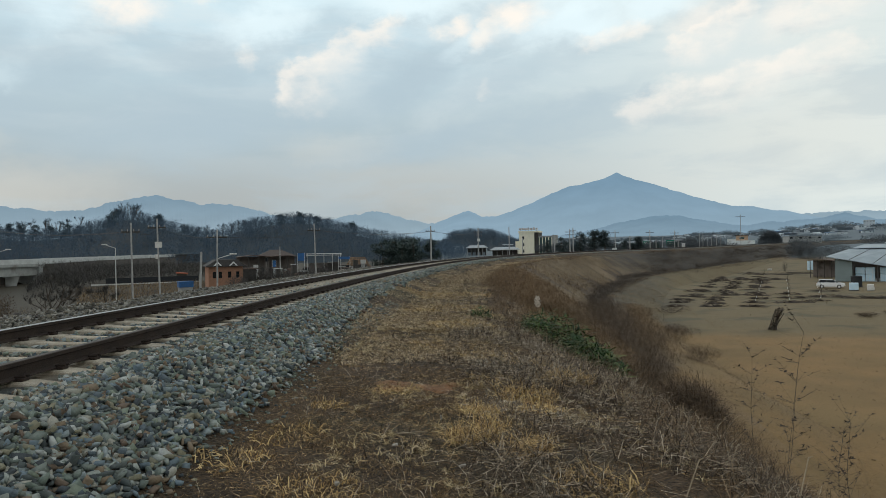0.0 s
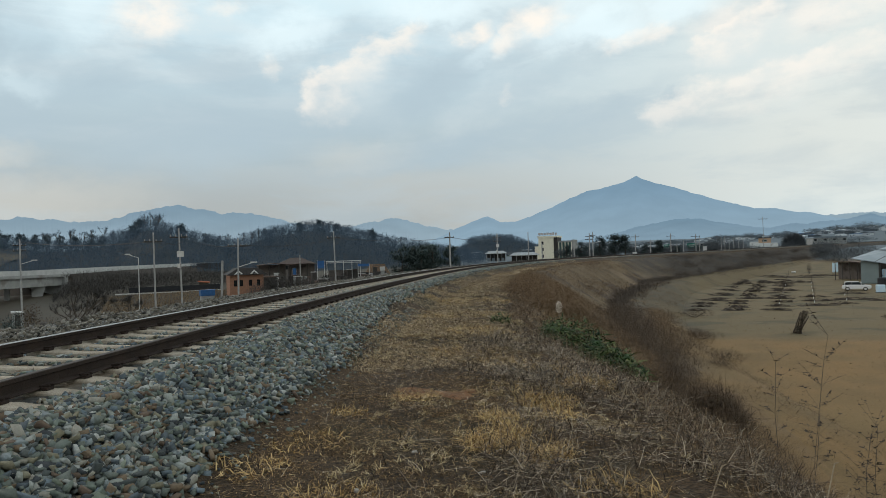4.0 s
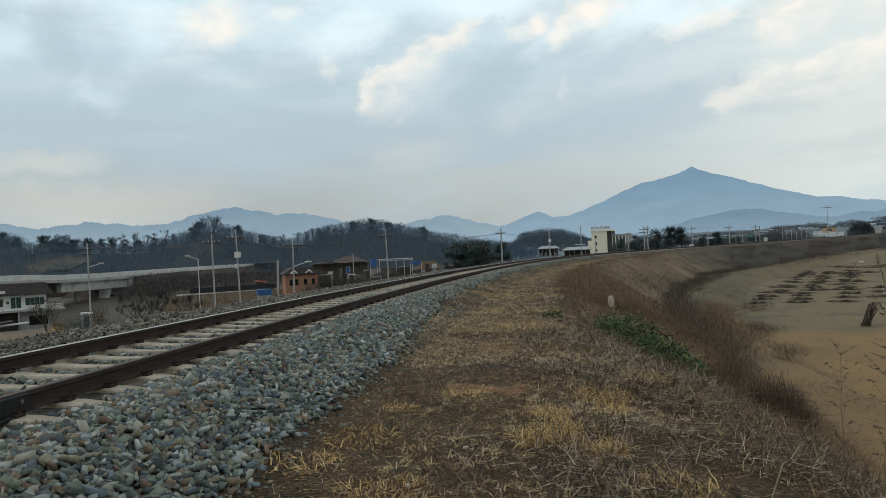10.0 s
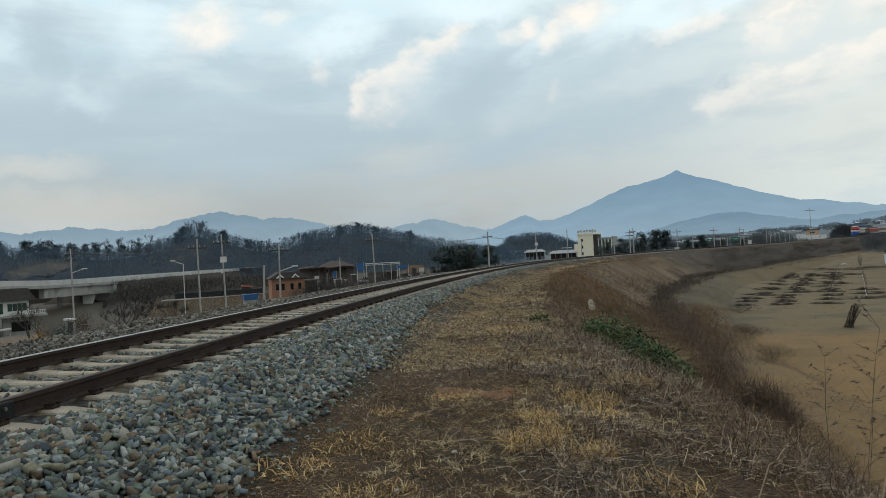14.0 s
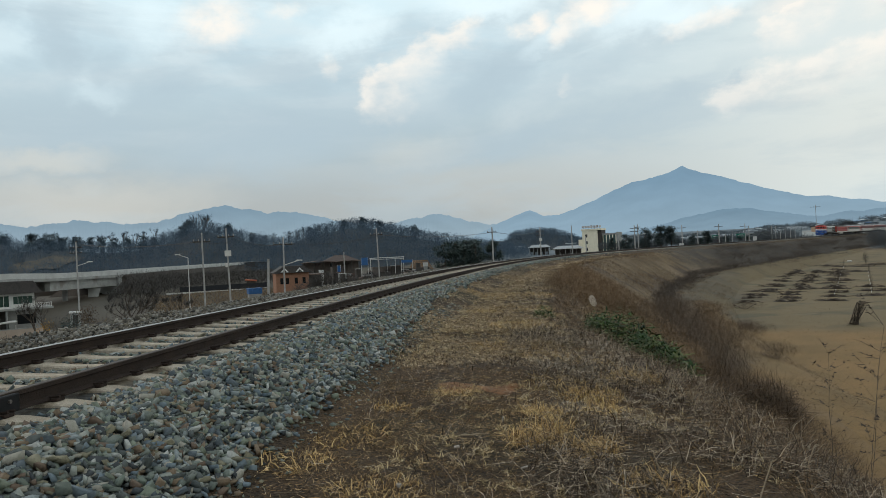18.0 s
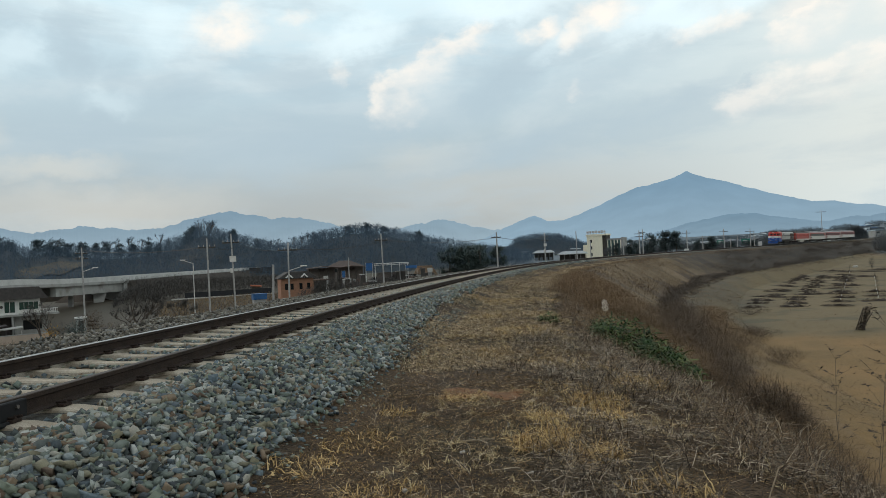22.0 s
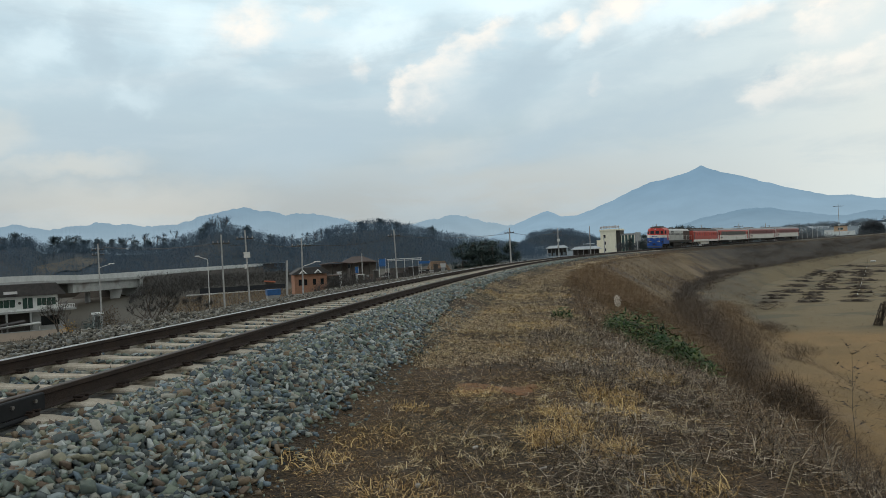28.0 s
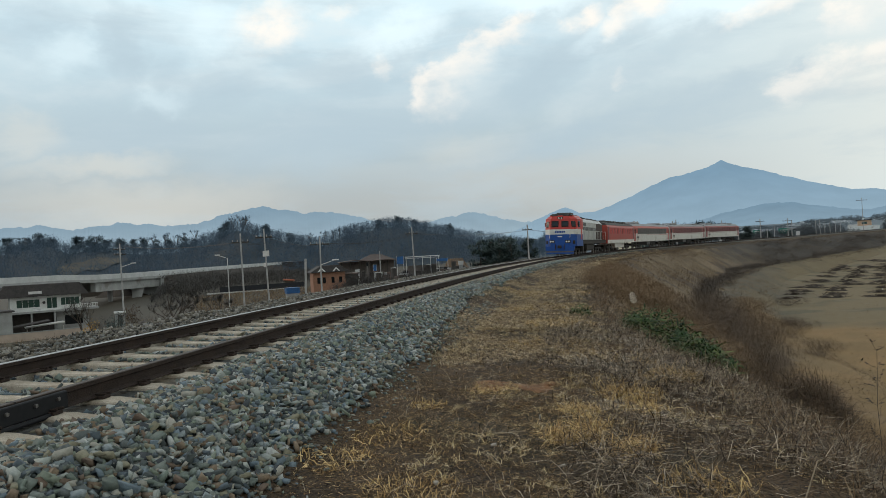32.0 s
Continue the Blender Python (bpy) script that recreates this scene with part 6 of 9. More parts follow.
utility_pole(-23.73, 2.58, 74, 1, thick=0.088, lean=-0.5)
utility_pole(-21.77, 2.88, 75, 1, sign=True, thick=0.088, lean=-1.4, label="pale concrete utility pole carrying a small board")
utility_pole(-17.73, 2.02, 85, 1, lamp=1, arm=1.2, thick=0.10, lean=0.8, label="concrete utility pole with a street lamp arm")
utility_pole(-9.96, 2.42, 95, 1, thick=0.10, lean=-1.3)
utility_pole(-0.63, 2.07, 125, 1, thick=0.14)
utility_pole(3.27, 1.84, 150, 2, sign=True, thick=0.14)
utility_pole(5.80, 1.86, 165, 0, thick=0.12, label="plain slender concrete pole beside the line")
utility_pole(6.90, 0.95, 170, 0, thick=0.13, label="plain slender concrete pole beside the line")
utility_pole(9.47, 0.95, 190, 0, thick=0.13, label="plain slender concrete pole beside the line")
utility_pole(10.71, 1.60, 200, 2, thick=0.15, arm=1.2)
utility_pole(10.97, 1.68, 205, 1, lamp=1, thick=0.15, label="concrete utility pole with a street lamp arm")
utility_pole(14.28, 1.41, 230, 1, thick=0.15, arm=1.3)
utility_pole(15.41, 0.92, 240, 1, thick=0.15)
utility_pole(16.95, 1.35, 250, 1, thick=0.16, arm=1.4)
utility_pole(17.40, 0.60, 255, 0, thick=0.15, label="plain slender concrete pole beside the line")
utility_pole(17.88, 0.79, 258, 0, thick=0.11, label="plain slender concrete pole beside the line")
utility_pole(18.79, 1.25, 265, 1, thick=0.15, arm=1.6)
utility_pole(19.05, 1.07, 266, 0, thick=0.15, label="plain slender concrete pole beside the line")
for a_, e_ in ((20.61, 0.98), (20.87, 0.96), (21.17, 0.82), (21.50, 0.80), (21.85, 0.9), (22.15, 0.75)):
    utility_pole(a_, e_, 290, 0, thick=0.11, label="plain slender concrete pole beside the line")
utility_pole(23.56, 2.32, 330, 1, thick=0.11, arm=2.0, label="tall dark pole with a broad crossarm above the houses")
utility_pole(-32.47, 2.19, 120, 2, lamp=1, thick=0.12, arm=0.9, lean=-0.6, label="concrete utility pole with crossarms and a street lamp")
utility_pole(-12.85, 0.59, 135, 0, thick=0.1, label="thin pale post among the sheds")
post = polar(-19.16, 0.31, 62)
t_ = thing("concrete_post", "leaning pale square concrete post beyond the ballast", "post", pose(post.x, post.y, land(post.x, post.y), 0, 2.2, 10))
bx("shaft", -0.085, 0.085, -0.085, 0.085, 0, post.z - land(post.x, post.y), M_POLE, t_, 0.02)


def street_lamp(az, el, d, side):
    top = polar(az, el, d)
    z0 = land(top.x, top.y)
    h = top.z - z0
    t = thing("street_lamp", "tall pale street lamp with a bent arm", "street lamp", pose(top.x, top.y, z0, 0, 0, -az))
    part("shaft", tube((0, 0, 0), (0, 0, h - 0.4), 0.07, 0.045, n=8), M_PALE, t)
    part("arm", tube((0, 0, h - 0.45), (side * 1.2, 0, h), 0.04, n=6), M_PALE, t)
    bx("lamp_head", side * 1.2 - 0.35, side * 1.2 + 0.3, -0.12, 0.12, h - 0.05, h + 0.1, M_PALE, t, 0.03)


street_lamp(-24.88, 0.95, 95, -1)


def wire(p, q, sag, label="thin black overhead wire strung between poles"):
    bm = bmesh.new()
    n = 12
    pts = [p.lerp(q, k / n) - Vector((0, 0, sag * 4 * (k / n) * (1 - k / n))) for k in range(n + 1)]
    way = (q - p).normalized()
    side = Vector((way.y, -way.x, 0)).normalized() * 0.016
    up = Vector((0, 0, 0.016))
    rings = [[bm.verts.new(c + o) for o in (side, up, -side, -up)] for c in pts]
    for a, b in zip(rings, rings[1:]):
        for i in range(4):
            bm.faces.new((a[i], a[(i + 1) % 4], b[(i + 1) % 4], b[i]))
    me = bpy.data.meshes.new("overhead_wire")
    bm.to_mesh(me)
    bm.free()
    me.materials.append(M_DARKMETAL)
    tagged(new("overhead_wire", me), label, "wire", group="overhead wires")


LINE = [polar(-32.47, 2.0, 120), polar(-23.73, 1.95, 74), polar(-21.77, 2.2, 75), polar(-17.73, 1.5, 85), polar(-9.96, 1.85, 95), polar(-0.63, 1.65, 125), polar(3.27, 1.5, 150)]
for p_, q_ in zip(LINE, LINE[1:]):
    wire(p_, q_, 0.5)
    wire(p_ + Vector((0.6, 0.3, 0)), q_ + Vector((0.6, 0.3, 0)), 0.55)

# ---------------------------------------------------------------- road on its embankment, with a bridge
M_ROADCONC = mat("road_concrete", (0.35, 0.365, 0.365), noise_scale=0.8, tint=(0.26, 0.27, 0.27), amount=0.7, fine=0.1, stain=(0.22, 0.21, 0.20), stain_scale=0.25, stain_low=0.58)
M_PARAPET = mat("parapet_concrete", (0.54, 0.56, 0.565), noise_scale=0.5, tint=(0.38, 0.40, 0.405), amount=0.7, fine=0.1)
ROAD = [polar(-46, 0.15, 118), polar(-38.1, 0.10, 141), polar(-35.55, -0.02, 150), polar(-31.0, -0.04, 172), polar(-27.07, 0.05, 222), polar(-19.03, 0.2, 360), polar(-15.5, 0.2, 470)]


def road_run(name, i0, i1, parent, lo, hi, half, m, shift=0.0, label=""):
    """A straight-edged run along the road's line, from lo to hi about its top."""
    bm = bmesh.new()
    rings = []
    for i in range(i0, i1 + 1):
        a = ROAD[max(i - 1, 0)]
        b = ROAD[min(i + 1, len(ROAD) - 1)]
        w = Vector((b.x - a.x, b.y - a.y, 0)).normalized()
        n = Vector((w.y, -w.x, 0))
        c = ROAD[i] + n * shift
        rings.append([bm.verts.new(c + n * sx * half + Vector((0, 0, dz))) for sx, dz in ((-1, lo), (-1, hi), (1, hi), (1, lo))])
    for a, b in zip(rings, rings[1:]):
        for k in range(4):
            bm.faces.new((a[k], a[(k + 1) % 4], b[(k + 1) % 4], b[k]))
    bm.faces.new(rings[0])
    bm.faces.new(rings[-1][::-1])
    bmesh.ops.recalc_face_normals(bm, faces=bm.faces[:])
    return part(name, bm, m, parent, label)


road = thing("road_bridge", "pale concrete road bridge and parapet crossing the valley", "bridge")
road_run("deck", 0, 6, road, -1.5, -0.95, 4.5, M_ROADCONC)
road_run("parapet", 0, 6, road, -1.0, 0.0, 0.14, M_PARAPET, 4.3)
road_run("parapet", 0, 6, road, -1.0, 0.0, 0.14, M_PARAPET, -4.3)
road_run("girder", 2, 3, road, -3.3, -1.5, 0.5, M_ROADCONC, 3.4)
road_run("girder", 2, 3, road, -3.3, -1.5, 0.5, M_ROADCONC, 0.0)
road_run("girder", 2, 3, road, -3.3, -1.5, 0.5, M_ROADCONC, -3.4)
for i_, (p_, q_) in enumerate(zip(ROAD[3:6], ROAD[4:])):
    for k in range(14):
        c = p_.lerp(q_, k / 14)
        part("rail_post", tube((c.x + 4.2, c.y - 0.5, c.z), (c.x + 4.2, c.y - 0.5, c.z + 0.22), 0.035, n=5), M_PALE, road)
for p_, w_ in ((ROAD[3], 1.6), (ROAD[2].lerp(ROAD[3], 0.45), 0.7)):
    a_ = part("abutment" if w_ > 1 else "pier", box(-4.4 if w_ > 1 else -0.4, 4.4 if w_ > 1 else 0.4, -w_ / 2, w_ / 2, -8.5, -1.5, 0.05), M_ROADCONC, road)
    a_.matrix_basis = pose(p_.x, p_.y, p_.z, 0, 0, 4)
q_ = polar(-31.35, -0.42, 164)
a_ = part("wing_wall", slab([(-1.5, 0.0), (1.3, 0.0), (1.0, -2.2), (0.2, -5.0), (-1.5, -5.0)], 0, 0.6), M_PARAPET, road, "pale concrete wing wall at the end of the bridge")
a_.matrix_basis = pose(q_.x, q_.y, q_.z, 0, 0, 31)
# earth fill that carries the road past the bridge
M_FILL = mat("road_bank_earth", (0.06, 0.048, 0.037), noise_scale=0.3, tint=(0.04, 0.034, 0.029), amount=0.9, fine=0.3, bump=0.6, bump_scale=4)


def road_fill(i0, i1, first):
    X, Y, Z = [], [], []
    for i in np.linspace(i0, i1, 24):
        k = min(int(i), len(ROAD) - 2)
        c = ROAD[k].lerp(ROAD[k + 1], i - k)
        w = (ROAD[k + 1] - ROAD[k])
        w = Vector((w.x, w.y, 0)).normalized()
        n = Vector((w.y, -w.x, 0))
        row = [(c + n * o, z) for o, z in ((-16, -9.0), (-5, -1.2), (-4.4, -0.98), (4.4, -0.98), (5, -1.2), (10, -4.2), (16, -9.0))]
        X.append([q.x for q, _ in row])
        Y.append([q.y for q, _ in row])
        Z.append([q.z + z for q, z in row])
    X, Y, Z = np.array(X), np.array(Y), np.array(Z)
    # the near end slopes down to the land
    ex, ey = X[0] - 4.0 * (X[1] - X[0]) / np.hypot(X[1] - X[0], Y[1] - Y[0]), Y[0] - 4.0 * (Y[1] - Y[0]) / np.hypot(X[1] - X[0], Y[1] - Y[0])
    X, Y, Z = np.vstack([ex, X]), np.vstack([ey, Y]), np.vstack([Z[0] * 0 + Z[0].min(), Z])
    ob = sheet(first, np.array(X), np.array(Y), np.array(Z) - 0.05, M_FILL)
    tagged(ob, "dark scrub-covered earth bank that carries the road", "bank", kind="structure")


road_fill(3.02, 6, "road_bank_1")


def scrub(name, label, n, where, l0, l1, w, m, seed):
    rng = np.random.default_rng(seed)
    base = where(rng, n)
    k = len(base)
    v, f = blades(rng, base, rng.uniform(l0, l1, k), rng.uniform(0.6, 1.3, k) * w, rng.uniform(0.0, 0.5, k), 0.35, 2)
    return v, f


def along_road(rng, n):
    i = rng.uniform(2.9, 5.9, n)
    k = i.astype(int)
    R_ = np.array([tuple(p) for p in ROAD])
    c = R_[k] + (R_[k + 1] - R_[k]) * (i - k)[:, None]
    w = R_[k + 1] - R_[k]
    w /= np.linalg.norm(w, axis=1)[:, None]
    o = rng.uniform(5, 16, n)
    c = c + np.stack([w[:, 1], -w[:, 0], 0 * o], 1) * o[:, None]
    c[:, 2] += np.interp(o, [5, 10, 16], [-1.3, -4.3, -9.0])
    return c


def left_fields(rng, n):
    az, d = np.radians(rng.uniform(-40, -3, n)), rng.uniform(30, 150, n)
    x, y = d * np.sin(az), d * np.cos(az)
    keep = wave(x, y, 0.09, 3.0) > 0.0
    x, y = x[keep], y[keep]
    return np.stack([x, y, field_height(x, y)], 1)


def soft_bank(rng, n):
    """The brush-covered side of the road bank."""
    deg = rng.uniform(-30.6, -17.0, n)
    az, d = np.radians(deg), rng.uniform(146, 180, n) + 2.2 * np.clip(deg + 28, 0, 20)
    x, y = d * np.sin(az), d * np.cos(az)
    z = 0.889 + d * np.tan(np.radians(np.interp(deg, [-30.6, -29.8, -28.8, -25, -19, -17], [-2.4, -1.1, -0.5, -0.42, -0.45, -0.9])))
    ground_z = field_height(x, y)
    return np.stack([x, y, ground_z + (z - ground_z) * rng.random(n) ** 0.7 * 0.85], 1)


def yard_scrub(rng, n):
    az, d = np.radians(rng.uniform(-33, -25.5, n)), rng.uniform(82, 112, n)
    x, y = d * np.sin(az), d * np.cos(az)
    keep = wave(x, y, 0.35, 5.0) > -0.1
    x, y = x[keep], y[keep]
    return np.stack([x, y, field_height(x, y)], 1)


def grass_strip(rng, n):
    az, d = np.radians(rng.uniform(-27.5, -18.5, n)), rng.uniform(104, 150, n)
    x, y = d * np.sin(az), d * np.cos(az)
    return np.stack([x, y, field_height(x, y)], 1)


def near_fields(rng, n):
    az, d = np.radians(rng.uniform(-42, -6, n)), rng.uniform(28, 125, n)
    x, y = d * np.sin(az), d * np.cos(az)
    keep = wave(x, y, 0.11, 1.0) < 0.35
    x, y = x[keep], y[keep]
    return np.stack([x, y, field_height(x, y)], 1)


stuff("road_scrub", [scrub("a", "", 16000, along_road, 0.5, 1.8, 0.06, M_SCRUB, 2), scrub("b", "", 16000, left_fields, 0.3, 1.1, 0.05, M_SCRUB, 4), scrub("c", "", 24000, soft_bank, 0.4, 1.3, 0.07, M_SCRUB, 6), scrub("e", "", 9000, yard_scrub, 0.5, 1.8, 0.03, M_SCRUB, 8)], M_SCRUB, "dark leafless scrub on the road bank and low fields", "scrub")
stuff("field_grass", [scrub("f", "", 16000, grass_strip, 0.3, 0.9, 0.04, M_BRUSH_TAN, 9), scrub("d", "", 26000, near_fields, 0.2, 0.8, 0.035, M_BRUSH_TAN, 7)], M_BRUSH_TAN, "tan dry grass on the low fields beyond the line", "grass")

# ---------------------------------------------------------------- buildings beyond the line
M_WALLWHITE = mat("white_render", (0.66, 0.68, 0.66), noise_scale=1.2, tint=(0.52, 0.53, 0.51), amount=0.6, fine=0.08, stain=(0.38, 0.37, 0.34), stain_scale=0.5, stain_low=0.6)
M_WALLGREY = mat("grey_render", (0.33, 0.34, 0.33), noise_scale=1.0, tint=(0.24, 0.24, 0.23), amount=0.7, fine=0.1)
M_ROOFDARK = mat("dark_tile_roof", (0.055, 0.052, 0.052), noise_scale=2, tint=(0.09, 0.082, 0.078), amount=0.6, fine=0.2)
M_WINFRAME = mat("window_white", (0.7, 0.71, 0.69), rough=0.5, noise_scale=4, tint=(0.6, 0.6, 0.58), amount=0.4)
M_PANE = mat("green_dark_pane", (0.03, 0.06, 0.05), rough=0.1, noise_scale=2, tint=(0.05, 0.09, 0.08), amount=0.5)
M_BRICK = mat("orange_brick", (0.32, 0.17, 0.11), noise_scale=3, tint=(0.24, 0.13, 0.085), amount=0.7, fine=0.15)
M_TARP = mat("blue_tarp", (0.03, 0.10, 0.24), rough=0.5, noise_scale=2, tint=(0.03, 0.14, 0.38), amount=0.6)
M_RUSTRED = mat("red_sheet", (0.33, 0.08, 0.05), rough=0.6, noise_scale=2, tint=(0.22, 0.07, 0.05), amount=0.6)
M_BLACKNET = mat("black_netting", (0.022, 0.024, 0.028), rough=0.9, noise_scale=3, tint=(0.04, 0.042, 0.045), amount=0.6)
M_TINROOF = mat("tin_roof", (0.34, 0.37, 0.39), rough=0.55, metal=0.2, noise_scale=0.6, tint=(0.25, 0.27, 0.29), amount=0.7, stain=(0.22, 0.18, 0.15), stain_scale=0.3, stain_low=0.62)
M_RUSTROOF = mat("rusty_sheet_roof", (0.19, 0.135, 0.11), rough=0.8, noise_scale=0.6, tint=(0.12, 0.095, 0.085), amount=0.8)
M_CREAM = mat("cream_wall", (0.86, 0.81, 0.64), noise_scale=1.0, tint=(0.74, 0.69, 0.54), amount=0.6, fine=0.06)
M_GREENGLASS = mat("green_glass_front", (0.06, 0.11, 0.10), rough=0.25, noise_scale=0.8, tint=(0.10, 0.16, 0.15), amount=0.6)
M_SIGNRED = mat("sign_letters", (0.55, 0.54, 0.53), rough=0.5, noise_scale=1, tint=(0.35, 0.30, 0.29), amount=0.8)
M_TEAL = mat("green_sign", (0.02, 0.22, 0.15), rough=0.5, noise_scale=1, tint=(0.03, 0.18, 0.13), amount=0.5)
M_SHEDWALL = mat("weathered_boards", (0.19, 0.165, 0.15), noise_scale=1.4, tint=(0.13, 0.115, 0.105), amount=0.8, fine=0.15, stain=(0.075, 0.065, 0.06), stain_scale=0.5, stain_low=0.55)
M_BROWNTILE = mat("brown_tile_roof", (0.105, 0.082, 0.074), noise_scale=1.5, tint=(0.075, 0.062, 0.058), amount=0.7, fine=0.15)
# dark boards; also stands in for shade under balcony and hall roofs
M_CLADDING = mat("dim_timber_and_shade", (0.075, 0.066, 0.06), noise_scale=2, tint=(0.045, 0.042, 0.04), amount=0.7)


def window(parent, x0, x1, z0, z1, y, bars=3, m_pane=None):
    w = bx("window", x0, x1, y - 0.06, y + 0.02, z0, z1, M_WINFRAME, parent, 0.0)
    n = (x1 - x0 - 0.1) / bars
    for k in range(bars):
        bx("pane", x0 + 0.07 + k * n, x0 + 0.03 + (k + 1) * n, y - 0.075, y - 0.058, z0 + 0.08, z1 - 0.08, m_pane or M_PANE, w)
    return w


def two_storey_house():
    t = thing("house", "two-storey white house with balcony and dark roof", "house", stand(-37.3, 120, 4))
    # dark colour here replaces the shade below the balcony slab
    bx("ground_floor", -6.2, 0.9, 1.4, 8, 0, 3.2, M_CLADDING, t, 0.0, "recessed ground floor, coloured dark for the balcony's shade")
    bx("end_room", 0.9, 5.2, 0.2, 8, 0, 3.2, M_WALLGREY, t, 0.0, "grey rendered end room")
    bx("upper_floor", -5.0, 4.4, 1.2, 8, 3.5, 5.6, M_WALLWHITE, t)
    bx("balcony_slab", -7.2, 6.6, -1.2, 8, 3.2, 3.5, M_WALLGREY, t)
    bx("balcony_wall", -7.2, 1.4, -1.2, -1.05, 3.5, 3.8, M_WALLWHITE, t)
    for k in (-5.6, -2.4, 0.6):
        part("column", tube((k, -0.9, 0), (k, -0.9, 3.2), 0.14, n=10), M_WALLGREY, t)
    # balustrade with posts
    b = bx("balustrade_rail", 1.6, 6.4, -1.15, -1.03, 4.05, 4.14, M_PALE, t)
    for k in np.arange(1.7, 6.4, 0.22):
        part("baluster", tube((k, -1.09, 3.5), (k, -1.09, 4.06), 0.05, n=6), M_PALE, b)
    window(t, -4.2, -1.1, 3.95, 5.25, 1.2, 4)
    window(t, 1.6, 4.2, 3.95, 5.25, 1.2, 4)
    d = bx("door", -0.2, 1.1, 1.12, 1.22, 3.55, 5.3, M_PANE, t, 0.0, "dark green glazed balcony door")
    bx("door_post", 0.42, 0.48, 1.08, 1.13, 3.55, 5.3, M_WINFRAME, d)
    part("wall_lamp", tube((-0.6, 1.1, 4.6), (-0.6, 1.2, 4.6), 0.22, n=10), M_ROOFDARK, t)
    part("roof", slab([(-7.0, 5.6), (-5.6, 7.4), (4.2, 7.4), (5.4, 5.6)], 0.3, 8.8), M_ROOFDARK, t)
    bx("roof_sign", -2.6, -0.9, -0.1, 0.3, 6.0, 6.4, M_PALE, t)
    bx("room_window", 2.0, 4.4, 0.14, 0.22, 1.1, 2.5, M_GLASS_DARK, t)
    part("porch_roof", slab([(-3.4, 1.25), (1.6, 1.7), (1.6, 1.82), (-3.4, 1.37)], -4.4, -1.4), M_PALE, t, "pale sheet porch roof")
    for k in (-3.2, 1.4):
        part("porch_post", tube((k, -4.2, 0), (k, -4.2, 1.3), 0.06, n=6), M_PALE, t)
    return t


two_storey_house()
wall_ = thing("garden_wall", "low pinkish concrete wall before the house", "wall", stand(-37.6, 112, 4))
bx("wall_panel", -7.5, 5.5, 0, 0.25, -0.3, 1.1, mat("pink_wall", (0.46, 0.37, 0.30), noise_scale=1, tint=(0.36, 0.30, 0.25), amount=0.6), wall_)
bx("coping", -7.6, 5.6, -0.05, 0.3, 1.1, 1.2, M_WALLGREY, wall_)
lean_ = thing("lean_to", "dark sloping lean-to roof beside the garden wall", "shed", stand(-38.6, 113, 4))
part("roof", slab([(-4.2, 1.5), (2.6, 2.4), (2.6, 2.5), (-4.2, 1.62)], 0, 3.5), M_ROOFDARK, lean_)
for k in (-4.0, 2.4):
    part("post", tube((k, 0.2, 0), (k, 0.2, 1.8), 0.08, n=6), M_CLADDING, lean_)
n_ = thing("outbuilding", "plain grey outbuilding at the edge of the yard", "building", stand(-40.6, 112, 4))
bx("wall_block", -4, 2.0, 0, 5, 0, 4.1, M_WALLGREY, n_)
bx("roof_slab", -4.2, 2.3, -0.2, 5.2, 4.1, 4.3, M_ROOFDARK, n_)
window(n_, -2.4, -0.6, 1.6, 2.9, 0.0, 2)
hut = thing("meter_hut", "small pale hut with a white flat roof", "hut", stand(-32.75, 118, 0))
bx("wall_block", -0.7, 0.7, 0, 1.4, 0, 2.0, M_WALLGREY, hut)
bx("roof_slab", -0.85, 0.85, -0.15, 1.55, 2.0, 2.22, M_WINFRAME, hut)
bx("door", -0.35, 0.35, -0.03, 0.0, 0.1, 1.7, M_CLADDING, hut)
bare_tree(stand(-35.3, 96, 0), 7.4, "leafless garden tree with upturned branches", 0.75, 21, 8, M_SCRUB)
bare_tree(stand(-34.6, 97, 0), 6.4, "leafless garden shrub with crooked branches", 0.9, 22, 8, M_SCRUB)
bare_tree(stand(-29.0, 92, 0), 9.0, "broad leafless shrub tree beyond the ballast", 1.05, 23, 16, M_SCRUB)
bare_tree(stand(-28.2, 94, 0), 6.6, "broad leafless shrub tree beyond the ballast", 1.1, 24, 16, M_SCRUB)
bare_tree(stand(-29.5, 95, 0), 7.0, "broad leafless shrub tree beyond the ballast", 1.2, 25, 16, M_SCRUB)
bare_tree(stand(-25.9, 96, 0), 6.4, "broad leafless shrub tree beyond the ballast", 0.9, 26, 16, M_SCRUB)


def bush(m, w, h, material, label, seed, n=420, leaf=0.10):
    """A rounded shrub of many small leaves on a few stems."""
    rng = np.random.default_rng(seed)
    t = thing("bush", label, "bush", m)
    bm = bmesh.new()
    for k in range(6):
        a = rng.uniform(0, 6.28)
        tube((0, 0, -0.1), (math.cos(a) * w * 0.3, math.sin(a) * w * 0.3, h * 0.7), 0.03, 0.015, n=4, bm=bm, cap=False)
    part("stem", bm, M_BARK, t)
    u = rng.normal(size=(n, 3))
    u /= np.linalg.norm(u, axis=1)[:, None]
    c = u * (rng.random(n) ** 0.4)[:, None] * np.array([w / 2, w / 2, h / 2]) + np.array([0, 0, h / 2])
    c *= (1 + 0.25 * wave(c[:, 0] * 3 / w, c[:, 1] * 3 / w, 2.2, seed))[:, None]
    v, f = blades(rng, c, rng.uniform(0.6, 1.3, n) * leaf * 2, rng.uniform(0.7, 1.2, n) * leaf, rng.uniform(0.1, 1.0, n), 0.3, 1)
    part("leaves", quick_mesh("leaves", v, f, material), None, t)
    return t


